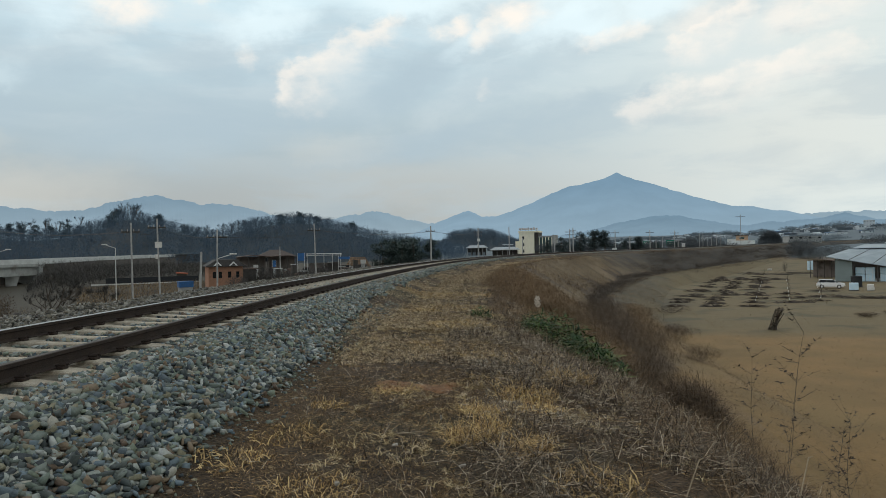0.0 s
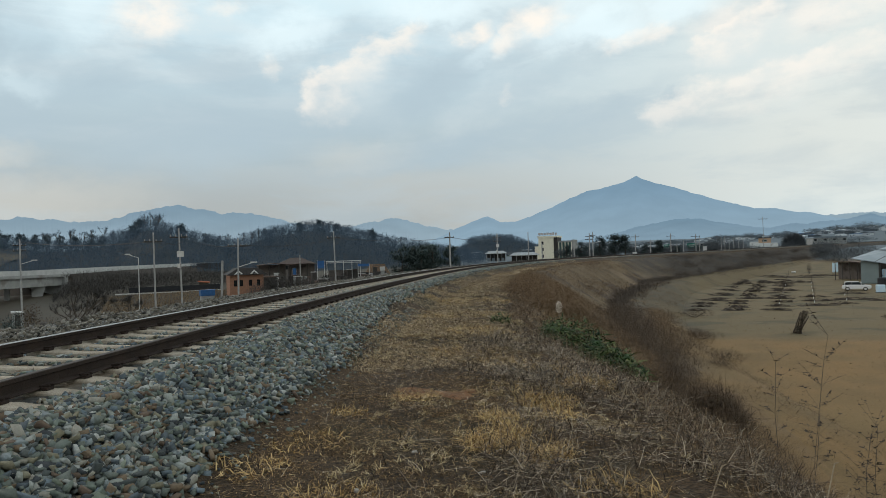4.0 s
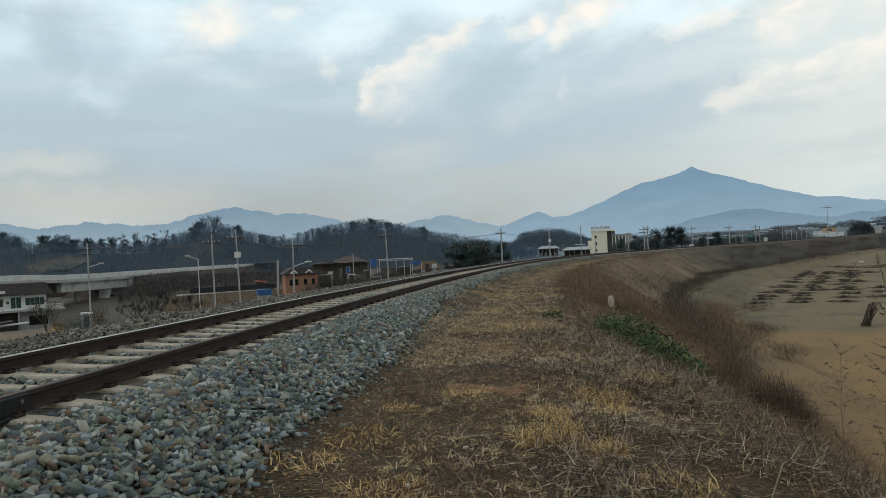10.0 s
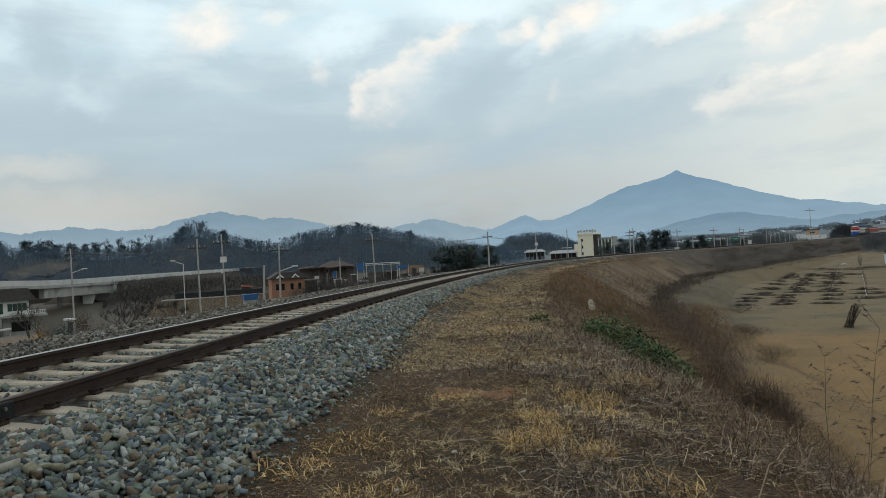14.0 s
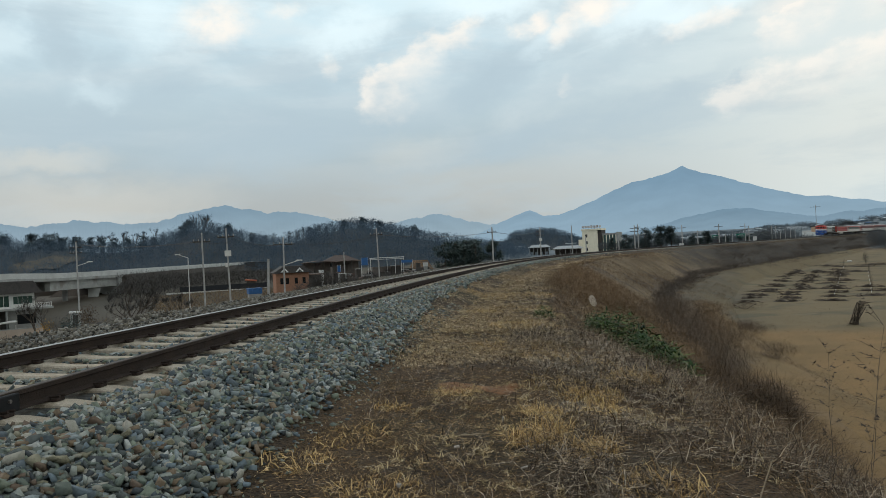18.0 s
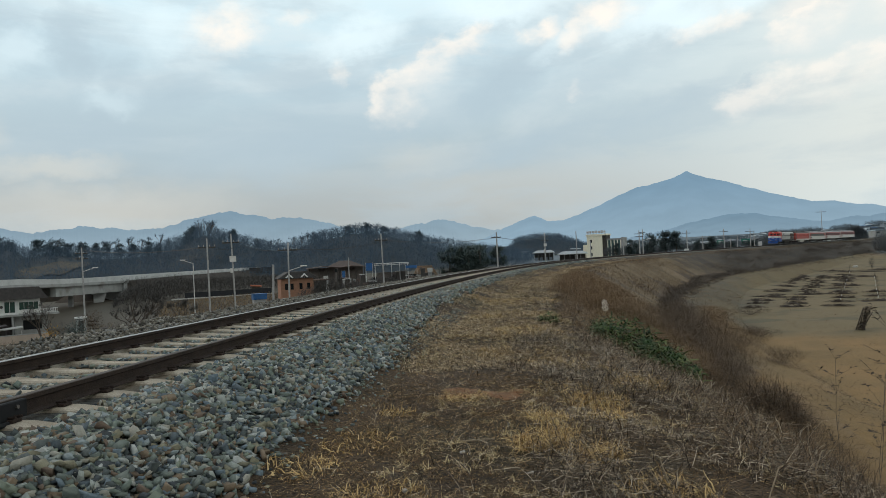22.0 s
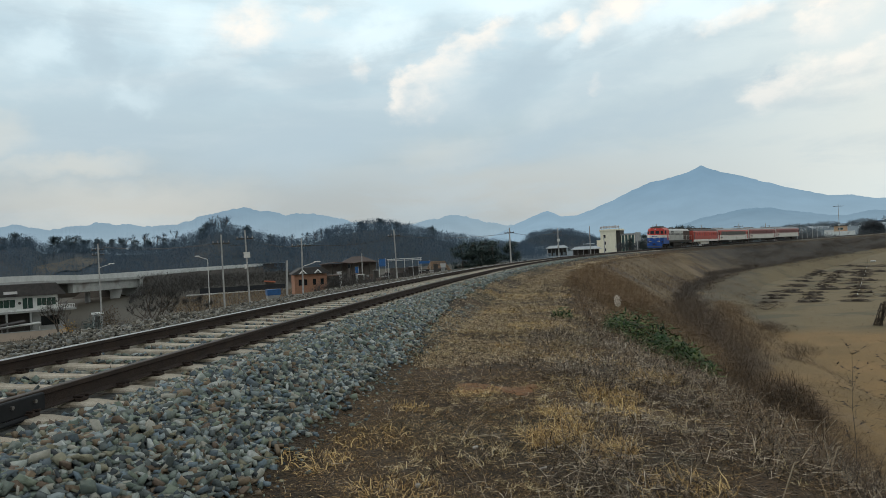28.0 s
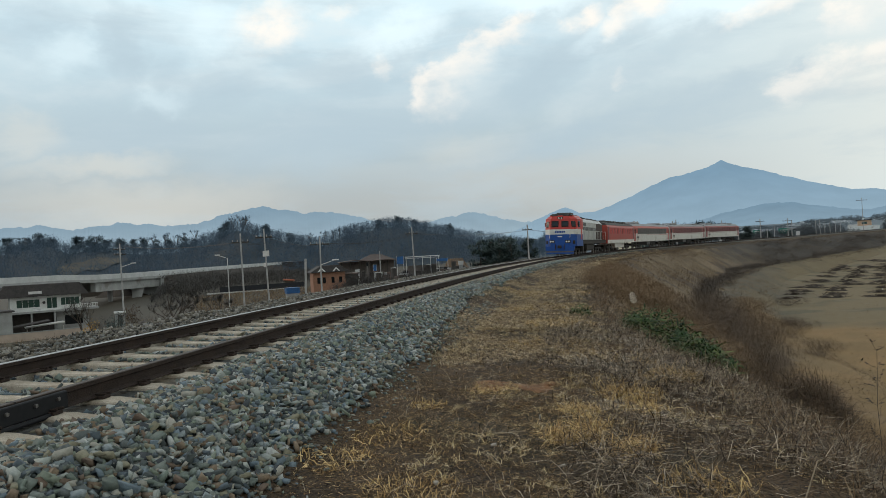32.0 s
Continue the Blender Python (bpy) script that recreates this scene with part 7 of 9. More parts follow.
M_YELLOWLEAF = island_palette(mat("yellow_leaf", rough=0.7), [(0.40, 0.22, 0.03), (0.30, 0.16, 0.03), (0.45, 0.28, 0.06)])
bush(stand(-34.75, 92, 0), 2.0, 3.3, M_YELLOWLEAF, "small bush with yellow leaves", 3)
bush(stand(-33.2, 100, 0), 2.6, 3.3, M_NEEDLE, "dark evergreen bush beside the hut", 4, 600, 0.13)
bush(stand(-32.0, 112, 0), 2.6, 3.6, M_BRUSH, "russet bush beside the hut", 5, 600, 0.13)


def brick_house():
    p = polar(-17.0, -0.85, 130)
    t = thing("house", "small orange brick house with a dark hipped roof", "house", pose(p.x, p.y, p.z, 0, 0, 24))
    bx("wall_block", -3.0, 2.9, 0, 6, -5.2, 0.0, M_BRICK, t)
    part("roof", slab([(-3.5, 0.0), (-1.6, 1.15), (1.8, 1.15), (3.4, 0.0)], -0.5, 6.4), M_ROOFDARK, t)
    bx("eaves", -3.5, 3.4, -0.56, -0.44, -0.12, 0.03, M_ROOFDARK, t)
    for x in (-1.5, 1.2):
        part("gable", slab([(x - 0.75, 0.05), (x, 0.8), (x + 0.75, 0.05)], -0.8, -0.52), M_WINFRAME, t)
        # dark triangle laid on each white gable as its painted shade
        part("gable_shade", slab([(x - 0.42, 0.08), (x, 0.5), (x + 0.42, 0.08)], -0.84, -0.79), M_ROOFDARK, t)
    for x in (-2.0, -1.0, 0.6, 2.0):
        bx("window", x - 0.28, x + 0.28, -0.04, 0.02, -2.1, -1.0, M_GLASS_DARK, t)
    bx("annex", 2.9, 5.4, 1.0, 5.0, -5.2, -0.7, M_CLADDING, t)
    bx("annex_roof", 2.8, 5.8, 0.6, 5.4, -0.7, -0.5, M_RUSTROOF, t)
    return t


brick_house()


def shed(az, el, d, w, depth, h, roof, label, wall=None, turn=0.0, open_front=True):
    top = polar(az, el, d)
    z0 = land(top.x, top.y)
    t = thing("shed", label, "shed", pose(top.x, top.y, top.z - h, 0, 0, -az + turn), group="sheds beyond the line")
    part("roof", slab([(-w / 2 - 0.3, h - 0.35), (0, h), (w / 2 + 0.3, h - 0.35), (w / 2 + 0.3, h - 0.45), (0, h - 0.1), (-w / 2 - 0.3, h - 0.45)], -0.4, depth + 0.4), roof, t)
    bx("back_wall", -w / 2, w / 2, depth - 0.15, depth, z0 - top.z + h - 0.3, h - 0.4, wall or M_CLADDING, t)
    for x in np.linspace(-w / 2 + 0.1, w / 2 - 0.1, 4):
        part("post", tube((x, 0, z0 - top.z + h - 0.3), (x, 0, h - 0.3), 0.09, n=6), M_CLADDING, t)
    if not open_front:
        bx("front_wall", -w / 2, w / 2, 0.0, 0.15, z0 - top.z + h - 0.3, h - 0.45, wall or M_CLADDING, t)
    return t


shed(-14.9, -0.02, 150, 6.0, 5, 4.2, M_RUSTROOF, "long low shed with a rusty sheet roof", M_SHEDWALL, 6)
shed(-12.6, -0.05, 151, 5.6, 5, 4.2, M_RUSTROOF, "long low shed with a rusty sheet roof", M_SHEDWALL, 4)


def hip_roof_house(az, el, d, w, dep, wall_h, roof_h):
    """A low house: board walls under a hipped roof."""
    top = polar(az, el, d)
    t = thing("house", "low house with a brown hipped roof behind the sheds", "house", pose(top.x, top.y, top.z - wall_h - roof_h, 0, 0, -az + 5))
    z0 = land(top.x, top.y) - top.z + wall_h + roof_h
    bx("wall_block", -w / 2, w / 2, 0, dep, z0, wall_h, M_SHEDWALL, t)
    bm = bmesh.new()
    lo = [bm.verts.new(p) for p in ((-w / 2 - 0.5, -0.5, wall_h), (w / 2 + 0.5, -0.5, wall_h), (w / 2 + 0.5, dep + 0.5, wall_h), (-w / 2 - 0.5, dep + 0.5, wall_h))]
    hi = [bm.verts.new(p) for p in ((-w / 2 + dep * 0.45, dep / 2, wall_h + roof_h), (w / 2 - dep * 0.45, dep / 2, wall_h + roof_h))]
    for f in ((lo[0], lo[1], hi[1], hi[0]), (lo[1], lo[2], hi[1]), (lo[2], lo[3], hi[0], hi[1]), (lo[3], lo[0], hi[0]), lo[::-1]):
        bm.faces.new(f)
    part("roof", bm, M_BROWNTILE, t)
    for x in (-w * 0.3, 0.0, w * 0.3):
        bx("window", x - 0.5, x + 0.5, -0.05, 0.02, wall_h - 1.3, wall_h - 0.4, M_GLASS_DARK, t)
    return t


hip_roof_house(-13.1, 0.36, 172, 8.0, 6.0, 2.6, 1.5)


def canopy(az0, az1, el, d):
    """A long flat pale canopy on thin posts."""
    p, q = polar(az0, el, d), polar(az1, el + 0.04, d)
    w = (q - p).length
    t = thing("canopy", "long thin pale canopy roof on slender posts", "shelter", pose(p.x, p.y, p.z, 0, 0, -(az0 + az1) / 2))
    part("roof_sheet", box(0, w, 0, 4.5, -0.14, 0.0), M_WINFRAME, t)
    bx("gutter", 0, w, -0.12, 0.0, -0.42, -0.32, M_PALE, t)
    foot = land(p.x, p.y) - p.z
    for k in np.linspace(0.2, w - 0.2, 5):
        part("post", tube((k, 0.1, foot), (k, 0.1, -0.12), 0.06, n=6), M_PALE, t)
    bx("back_screen", 0.4, w - 0.4, 4.0, 4.1, foot, -1.9, M_SHEDWALL, t)


canopy(-10.8, -7.95, 0.0, 140)
rng_k = random.Random(3)
for k in range(30):
    az_ = rng_k.uniform(-15.5, -6.0)
    m_ = rng_k.choice((M_CLADDING, M_RUSTROOF, M_BLACKNET, M_WALLGREY, M_CLADDING, M_PALE))
    d_ = rng_k.uniform(128, 146)
    h_ = rng_k.uniform(1.2, 3.6)
    t_ = thing("stacked_goods", "stacked boards and covered goods outside the sheds", "stack", stand(az_, d_ + 4, rng_k.uniform(-20, 20)), group="goods outside the sheds")
    w_ = rng_k.uniform(0.6, 2.0)
    bx("stack_body", -w_ / 2, w_ / 2, 0, 1.2, 0, h_, m_, t_, 0.05)
    bx("stack_cover", -w_ / 2 - 0.06, w_ / 2 + 0.06, -0.06, 1.26, h_, h_ + 0.08, rng_k.choice((M_PALE, M_CLADDING, M_RUSTROOF)), t_)
for az_, el_, d_, w_, h_ in ((-11.2, 0.05, 139, 1.3, 1.5), (-13.3, -0.5, 138, 0.6, 2.6), (-7.75, -0.3, 138, 2.2, 0.5)):
    p_ = polar(az_, el_, d_)
    t_ = thing("blue_banner", "blue sheet banner hung on posts by the sheds", "banner", pose(p_.x, p_.y, p_.z - h_, 0, 0, -az_), group="blue banners")
    bx("banner_sheet", -w_ / 2, w_ / 2, 0, 0.05, 0, h_, M_TARP, t_)
    for x_ in (-w_ / 2, w_ / 2):
        part("post", tube((x_, 0.08, land(p_.x, p_.y) - p_.z + h_), (x_, 0.08, h_ + 0.1), 0.05, n=6), M_PALE, t_)
shed(-20.9, 0.2, 300, 21, 6, 2.4, M_TINROOF, "long pale roofed shed below the wooded hill", turn=0, open_front=False)


def crate(az, el_top, d, w, depth, h, m, name, label, cat, turn=0.0):
    top = polar(az, el_top, d)
    t = thing(name, label, cat, pose(top.x, top.y, top.z - h, 0, 0, -az + turn))
    bx("body", -w / 2, w / 2, 0, depth, 0, h, m, t, 0.04)
    for k in np.linspace(-w / 2 + 0.15, w / 2 - 0.15, 5):
        bx("rib", k - 0.05, k + 0.05, -0.06, 0.0, 0.1, h - 0.1, m, t)
    bx("lid", -w / 2 - 0.05, w / 2 + 0.05, -0.08, depth + 0.05, h, h + 0.08, m, t)
    # a plinth down to the land
    z0 = land(top.x, top.y)
    bx("plinth", -w / 2 + 0.1, w / 2 - 0.1, 0.1, depth - 0.1, z0 - top.z + h - 0.2, 0.0, M_WALLGREY, t)
    return t


crate(-19.95, -2.0, 108, 2.0, 1.8, 0.8, M_TARP, "container", "blue container standing beyond the ballast", "container", 10)
crate(-6.2, -0.62, 140, 0.9, 1.2, 0.7, M_PALE, "container", "pale container beside the cut logs", "container", 6)
fence_ = thing("fence", "long black net fence with a pale kerb below it", "fence", stand(-22.4, 152, 6))
z_ = polar(-22.4, -1.55, 152).z - land(*polar(-22.4, 0, 152).xy)
bx("net", -8.4, 9.0, 0, 0.1, 0, z_, M_BLACKNET, fence_)
bx("kerb", -11.0, 9.0, -0.75, -0.5, -0.1, 0.16, M_PALE, fence_)
for k in np.linspace(-8.2, 8.8, 10):
    part("post", tube((k, 0.16, 0), (k, 0.16, z_ + 0.08), 0.035, n=6), M_DARKMETAL, fence_)
heap_ = thing("tarpaulin_heap", "orange-red tarpaulin thrown over a heap", "tarpaulin", stand(-20.25, 158, 0))
zh_ = polar(-20.25, -1.22, 158).z - land(*polar(-20.25, 0, 158).xy)
bm_ = box(-1.25, 1.25, 0, 1.5, zh_ - 0.3, zh_, 0.12, 2)
for v in bm_.verts:
    v.co.z += 0.12 * math.sin(v.co.x * 4) - 0.12 * abs(v.co.x)
part("sheet", bm_, mat("orange_tarp", (0.42, 0.12, 0.06), rough=0.6, noise_scale=3, tint=(0.30, 0.09, 0.05), amount=0.6), heap_)
bx("heap_base", -0.95, 0.95, 0.1, 1.4, 0, zh_ - 0.3, M_FILL, heap_)
# raised wall in dark earth colour puts the shade below the bridge deck
yard_ = thing("yard_wall", "wall behind the bridge, coloured dark for the shade there", "wall", stand(-33.0, 186, 6))
zy_ = polar(-33.0, -0.9, 186).z - land(*polar(-33.0, 0, 186).xy)
bx("wall_panel", -12.0, 9.0, 0, 0.4, -0.3, zy_, M_FILL, yard_)
bx("coping", -12.1, 9.1, -0.06, 0.46, zy_, zy_ + 0.15, M_CLADDING, yard_)
for k in range(16):
    az_ = rng_k.uniform(-31.5, -26.5)
    t_ = thing("yard_bundle", "dark covered bundle lying in the yard", "bundle", stand(az_, rng_k.uniform(96, 106), rng_k.uniform(0, 180)), group="bundles in the yard")
    w_, h_ = rng_k.uniform(0.8, 2.0), rng_k.uniform(1.0, 2.0)
    bx("bundle_cover", -w_ / 2, w_ / 2, -0.5, 0.5, -0.1, h_, rng_k.choice((M_BLACKNET, M_BLACKNET, M_CLADDING, M_PALE, M_FILL)), t_, 0.2)
# woodpile with orange cut ends
pile = thing("woodpile", "heap of orange cut logs beyond the track", "woodpile", stand(-6.6, 150, 0))
zt = polar(-6.6, -0.3, 150).z - land(*polar(-6.6, 0, 150).xy)
M_LOG = mat("cut_log", (0.36, 0.22, 0.12), noise_scale=6, tint=(0.22, 0.14, 0.09), amount=0.7, per="object", spread=0.25)
log_mesh = None
rng_p = random.Random(4)
for r_ in range(6):
    for k in range(13 - r_):
        bm_ = tube((0, 0, 0), (0, 2.2, 0), 0.19, n=8) if log_mesh is None else None
        if log_mesh is None:
            log_mesh = bpy.data.meshes.new("log")
            bm_.to_mesh(log_mesh)
            bm_.free()
            log_mesh.materials.append(M_LOG)
        lg = new("log", log_mesh)
        lg.parent = pile
        lg.matrix_basis = pose(-2.6 + k * 0.42 + r_ * 0.2, rng_p.uniform(-0.15, 0.15), zt - 2.2 + r_ * 0.37)
bx("base", -3.0, 3.0, 0.0, 2.0, -0.2, zt - 2.4, M_FILL, pile)
for a_, e_, d_, h_, s_ in ((-4.6, 0.95, 150, 7.5, 31), (-3.7, 1.05, 152, 8.0, 32), (-2.7, 1.15, 154, 8.2, 33), (-1.7, 1.0, 152, 7.6, 34), (-0.7, 0.85, 150, 7.0, 35), (-3.2, 0.8, 146, 6.4, 36), (-2.1, 0.75, 146, 6.4, 37)):
    p_ = polar(a_, e_, d_)
    pine(pose(p_.x, p_.y, p_.z - h_, 0, 0, s_ * 37), h_, "dense dark green pine beside the line", s_, 0.12, 0.34)

# ---------------------------------------------------------------- the motel and the town
def motel():
    p = polar(7.35, 0, 300)
    z0 = land(p.x, p.y)
    top = polar(7.35, 1.37, 300).z
    h = top - z0
    t = thing("motel", "cream motel with a corner tower and rooftop sign", "building", pose(p.x, p.y, z0, 0, 0, -7.35 - 14))
    bx("tower", -3.9, 2.6, 0, 8, 0, h, M_CREAM, t)
    bx("tower_recess", 2.6, 4.2, 0.6, 8, 0, h, M_CLADDING, t)
    bx("parapet", -4.2, 4.4, -0.3, 8.3, h, h + 0.7, M_CREAM, t)
    bx("wing", 4.2, 10.2, 1.5, 9, 0, h - 2.2, M_GREENGLASS, t)
    bx("wing_parapet", 4.2, 10.4, 1.2, 9.2, h - 2.2, h - 1.5, M_WALLGREY, t)
    for k in np.arange(4.6, 10.2, 1.35):
        bx("pilaster", k - 0.16, k + 0.16, 1.25, 1.5, 0, h - 2.2, M_CREAM, t)
    bx("end_pier", 10.2, 11.0, 1.0, 9, 0, h - 1.2, M_WALLGREY, t)
    bx("side_block", -6.0, -3.9, 1.5, 7, 0, h - 3.6, M_CREAM, t)
    for z in (2.0, 4.8, 7.6):
        w = bx("window", -2.6, -1.7, -0.05, 0.02, h - z - 0.9, h - z + 0.4, M_GLASS_DARK, t)
    for k, (x0, x1) in enumerate(((-3.9, -2.9), (-2.7, -1.9), (-1.6, -0.5), (-0.3, 0.6), (0.9, 1.9), (2.1, 3.0), (3.3, 4.1))):
        s = bx("sign_bar", x0, x1, 0.2, 0.5, h + 1.1, h + 2.0 + 0.15 * (k % 2), M_SIGNRED, t)
        part("sign_post", tube(((x0 + x1) / 2, 0.4, h + 0.6), ((x0 + x1) / 2, 0.4, h + 1.2), 0.06, n=5), M_DARKMETAL, s)
    return t


motel()


def low_hall(az, el, d, w, depth, roof, label, turn=0.0):
    top = polar(az, el, d)
    z0 = land(top.x, top.y)
    h = top.z - z0
    t = thing("low_hall", label, "building", pose(top.x, top.y, z0, 0, 0, -az + turn), group="low halls near the town")
    # beyond 600 m walls and openings take the haze-tinted colours
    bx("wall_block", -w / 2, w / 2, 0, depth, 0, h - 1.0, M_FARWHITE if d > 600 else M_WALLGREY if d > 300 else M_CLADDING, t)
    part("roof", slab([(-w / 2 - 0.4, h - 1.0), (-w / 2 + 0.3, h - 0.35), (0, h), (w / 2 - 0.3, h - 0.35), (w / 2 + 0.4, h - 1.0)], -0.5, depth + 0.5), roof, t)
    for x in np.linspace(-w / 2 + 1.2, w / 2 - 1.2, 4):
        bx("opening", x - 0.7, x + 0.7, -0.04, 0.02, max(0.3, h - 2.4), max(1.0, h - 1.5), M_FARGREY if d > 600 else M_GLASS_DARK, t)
    return t


def open_hall(az0, az1, el, d, rise):
    """A low open hall: a broad pale hipped roof on posts over a dim interior."""
    p, q = polar(az0, el, d), polar(az1, el, d)
    w = (q - p).length
    t = thing("open_hall", "low open hall under a broad pale metal roof", "building", pose(p.x, p.y, p.z - rise, 0, 0, -(az0 + az1) / 2), group="open halls near the motel")
    foot = land(p.x, p.y) - p.z + rise
    bm = bmesh.new()
    lo = [bm.verts.new(v) for v in ((-0.6, -0.6, 0), (w + 0.6, -0.6, 0), (w + 0.6, 9.0, 0), (-0.6, 9.0, 0))]
    hi = [bm.verts.new(v) for v in ((w * 0.12, 4.2, rise), (w * 0.88, 4.2, rise))]
    for f in ((lo[0], lo[1], hi[1], hi[0]), (lo[1], lo[2], hi[1]), (lo[2], lo[3], hi[0], hi[1]), (lo[3], lo[0], hi[0]), lo[::-1]):
        bm.faces.new(f)
    part("roof", bm, M_TINROOF, t)
    bx("fascia", -0.6, w + 0.6, -0.68, -0.6, -0.22, 0.02, M_PALE, t)
    # back wall coloured dark in place of shade beneath the roof
    bx("back_wall", 0.2, w - 0.2, 8.0, 8.2, foot, 0.0, M_CLADDING, t)
    for k in np.linspace(0.1, w - 0.1, 6):
        part("post", tube((k, -0.3, foot), (k, -0.3, 0.0), 0.09, n=6), M_POLE, t)
    for k in np.linspace(1.2, w - 1.2, 4):
        bx("partition", k - 0.9, k + 0.5, 4.0, 4.2, foot, foot + 1.5, M_FARGREY, t)
    return t


# grey turned towards blue: distance haze mixed into the colour
M_FARGREY = mat("far_grey_hazed", (0.24, 0.28, 0.31), noise_scale=0.5, tint=(0.18, 0.215, 0.24), amount=0.6)
open_hall(4.35, 6.55, 0.24, 262, 1.0)
open_hall(2.35, 3.95, 0.42, 330, 1.1)


def road_vehicle(az, d, m, label, turn=90.0, up=0.0):
    """A small car: lower body, glasshouse, wheels."""
    p = polar(az, 0, d)
    t = thing("parked_car", label, "car", pose(p.x, p.y, land(p.x, p.y) + up, 0, 0, -az + turn), group="parked cars")
    car_parts(t, m)
    return t


def car_parts(t, m):
    bm = slab([(-2.2, 0.45), (-2.25, 0.75), (-2.1, 0.98), (-0.95, 1.08), (2.05, 1.08), (2.25, 0.85), (2.22, 0.45), (1.9, 0.3), (-1.95, 0.3)], -0.9, 0.9)
    bmesh.ops.bevel(bm, geom=bm.edges[:], offset=0.06, segments=1, affect="EDGES")
    part("body", bm, m, t)
    bm = bmesh.new()
    lo = [bm.verts.new(p) for p in ((-1.2, -0.84, 1.06), (2.12, -0.84, 1.06), (2.12, 0.84, 1.06), (-1.2, 0.84, 1.06))]
    hi = [bm.verts.new(p) for p in ((-0.2, -0.66, 1.55), (1.5, -0.66, 1.53), (1.5, 0.66, 1.53), (-0.2, 0.66, 1.55))]
    for i in range(4):
        bm.faces.new((lo[i], lo[(i + 1) % 4], hi[(i + 1) % 4], hi[i]))
    bm.faces.new(hi)
    bmesh.ops.recalc_face_normals(bm, faces=bm.faces[:])
    part("glasshouse", bm, M_GLASS_DARK, t)
    bx("car_roof", -0.3, 1.75, -0.68, 0.68, 1.53, 1.61, m, t, 0.03)
    for sy in (-1, 1):
        for x0, x1 in ((-0.98, -0.28), (0.62, 0.72), (1.62, 2.0)):
            part("pillar", tube(((x0 + x1) / 2 - 0.2 * (x0 < 0), sy * 0.84, 1.08), ((x0 + x1) / 2, sy * 0.68, 1.6), 0.028, n=5), m, t)
        bx("headlight", -2.24, -2.05, sy * 0.65 - 0.16, sy * 0.65 + 0.16, 0.72, 0.86, M_WINFRAME, t, 0.02)
        bx("tail_light", 2.12, 2.26, sy * 0.7 - 0.13, sy * 0.7 + 0.13, 0.8, 0.98, M_RUSTRED, t, 0.02)
        for x in (-1.38, 1.35):
            w = part("wheel", tube((0, -0.11, 0), (0, 0.11, 0), 0.36, n=18), M_UNDER, t)
            w.location = (x, sy * 0.80, 0.36)
            part("rim", tube((0, sy * 0.10, 0), (0, sy * 0.125, 0), 0.22, n=12), M_PALE, w)


M_CARWHITE = mat("car_white", (0.75, 0.75, 0.74), rough=0.25, noise_scale=1, tint=(0.68, 0.68, 0.67), amount=0.4)
M_CARDARK = mat("car_dark", (0.03, 0.035, 0.05), rough=0.25, noise_scale=1, tint=(0.05, 0.05, 0.06), amount=0.4)
for a_, m_, l_ in ((1.75, M_CARWHITE, "white parked car near the low halls"), (0.9, M_CARDARK, "dark parked car near the low halls"), (2.75, M_CARWHITE, "white parked car near the low halls")):
    road_vehicle(a_, 205, m_, l_, 170, 1.2)
lot = thing("car_park", "raised paved yard where cars are parked", "yard", stand(1.8, 200, 0))
bx("paving", -9, 9, 0, 12, -2, 1.2, mat("yard_asphalt", (0.075, 0.078, 0.08), noise_scale=0.6, tint=(0.055, 0.056, 0.058), amount=0.7, fine=0.2), lot)


def town_house(rng, az, d, base=None):
    w, dep, h = rng.uniform(4.5, 9), rng.uniform(4, 7), rng.choice((2.0, 2.2, 2.4, 2.6, 4.2))
    p = polar(az, 0, d)
    t = thing("town_house", rng.choice(("small far house with a pale sheet roof", "far white-walled house of the town", "far low house with a coloured roof")), "house",
              pose(p.x, p.y, land(p.x, p.y), 0, 0, rng.uniform(-50, 50) - az), group="houses of the town")
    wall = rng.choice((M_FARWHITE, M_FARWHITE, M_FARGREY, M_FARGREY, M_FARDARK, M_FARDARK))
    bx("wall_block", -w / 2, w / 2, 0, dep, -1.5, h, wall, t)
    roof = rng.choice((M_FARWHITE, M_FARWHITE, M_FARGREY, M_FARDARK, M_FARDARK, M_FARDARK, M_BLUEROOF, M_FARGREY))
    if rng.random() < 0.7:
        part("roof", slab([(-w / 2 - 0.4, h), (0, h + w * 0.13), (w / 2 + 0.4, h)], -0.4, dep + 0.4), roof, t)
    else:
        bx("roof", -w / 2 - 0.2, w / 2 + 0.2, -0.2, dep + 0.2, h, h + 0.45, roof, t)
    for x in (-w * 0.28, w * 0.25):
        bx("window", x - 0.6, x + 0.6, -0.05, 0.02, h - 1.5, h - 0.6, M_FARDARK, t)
    return t


# white and dark of the far houses, blue haze put into both
M_FARWHITE = mat("far_white_hazed", (0.52, 0.57, 0.60), noise_scale=0.5, tint=(0.40, 0.45, 0.48), amount=0.6)
M_FARDARK = mat("far_dark_hazed", (0.105, 0.13, 0.15), noise_scale=0.5, tint=(0.08, 0.10, 0.12), amount=0.6)
M_BLUEROOF = mat("blue_roof", (0.10, 0.19, 0.32), rough=0.5, noise_scale=1, tint=(0.08, 0.14, 0.24), amount=0.5)
rng_w = random.Random(77)
for k in range(300):
    d_ = rng_w.choice((720, 860, 960, 1040, 1100, 1180, 1260, 1340, 1450, 1600, 1750)) + rng_w.uniform(-40, 40)
    town_house(rng_w, rng_w.uniform(9, 36) + (rng_w.random() ** 2) * 4, d_)
for k in range(7):
    town_house(rng_w, rng_w.uniform(24, 37), rng_w.uniform(780, 900))
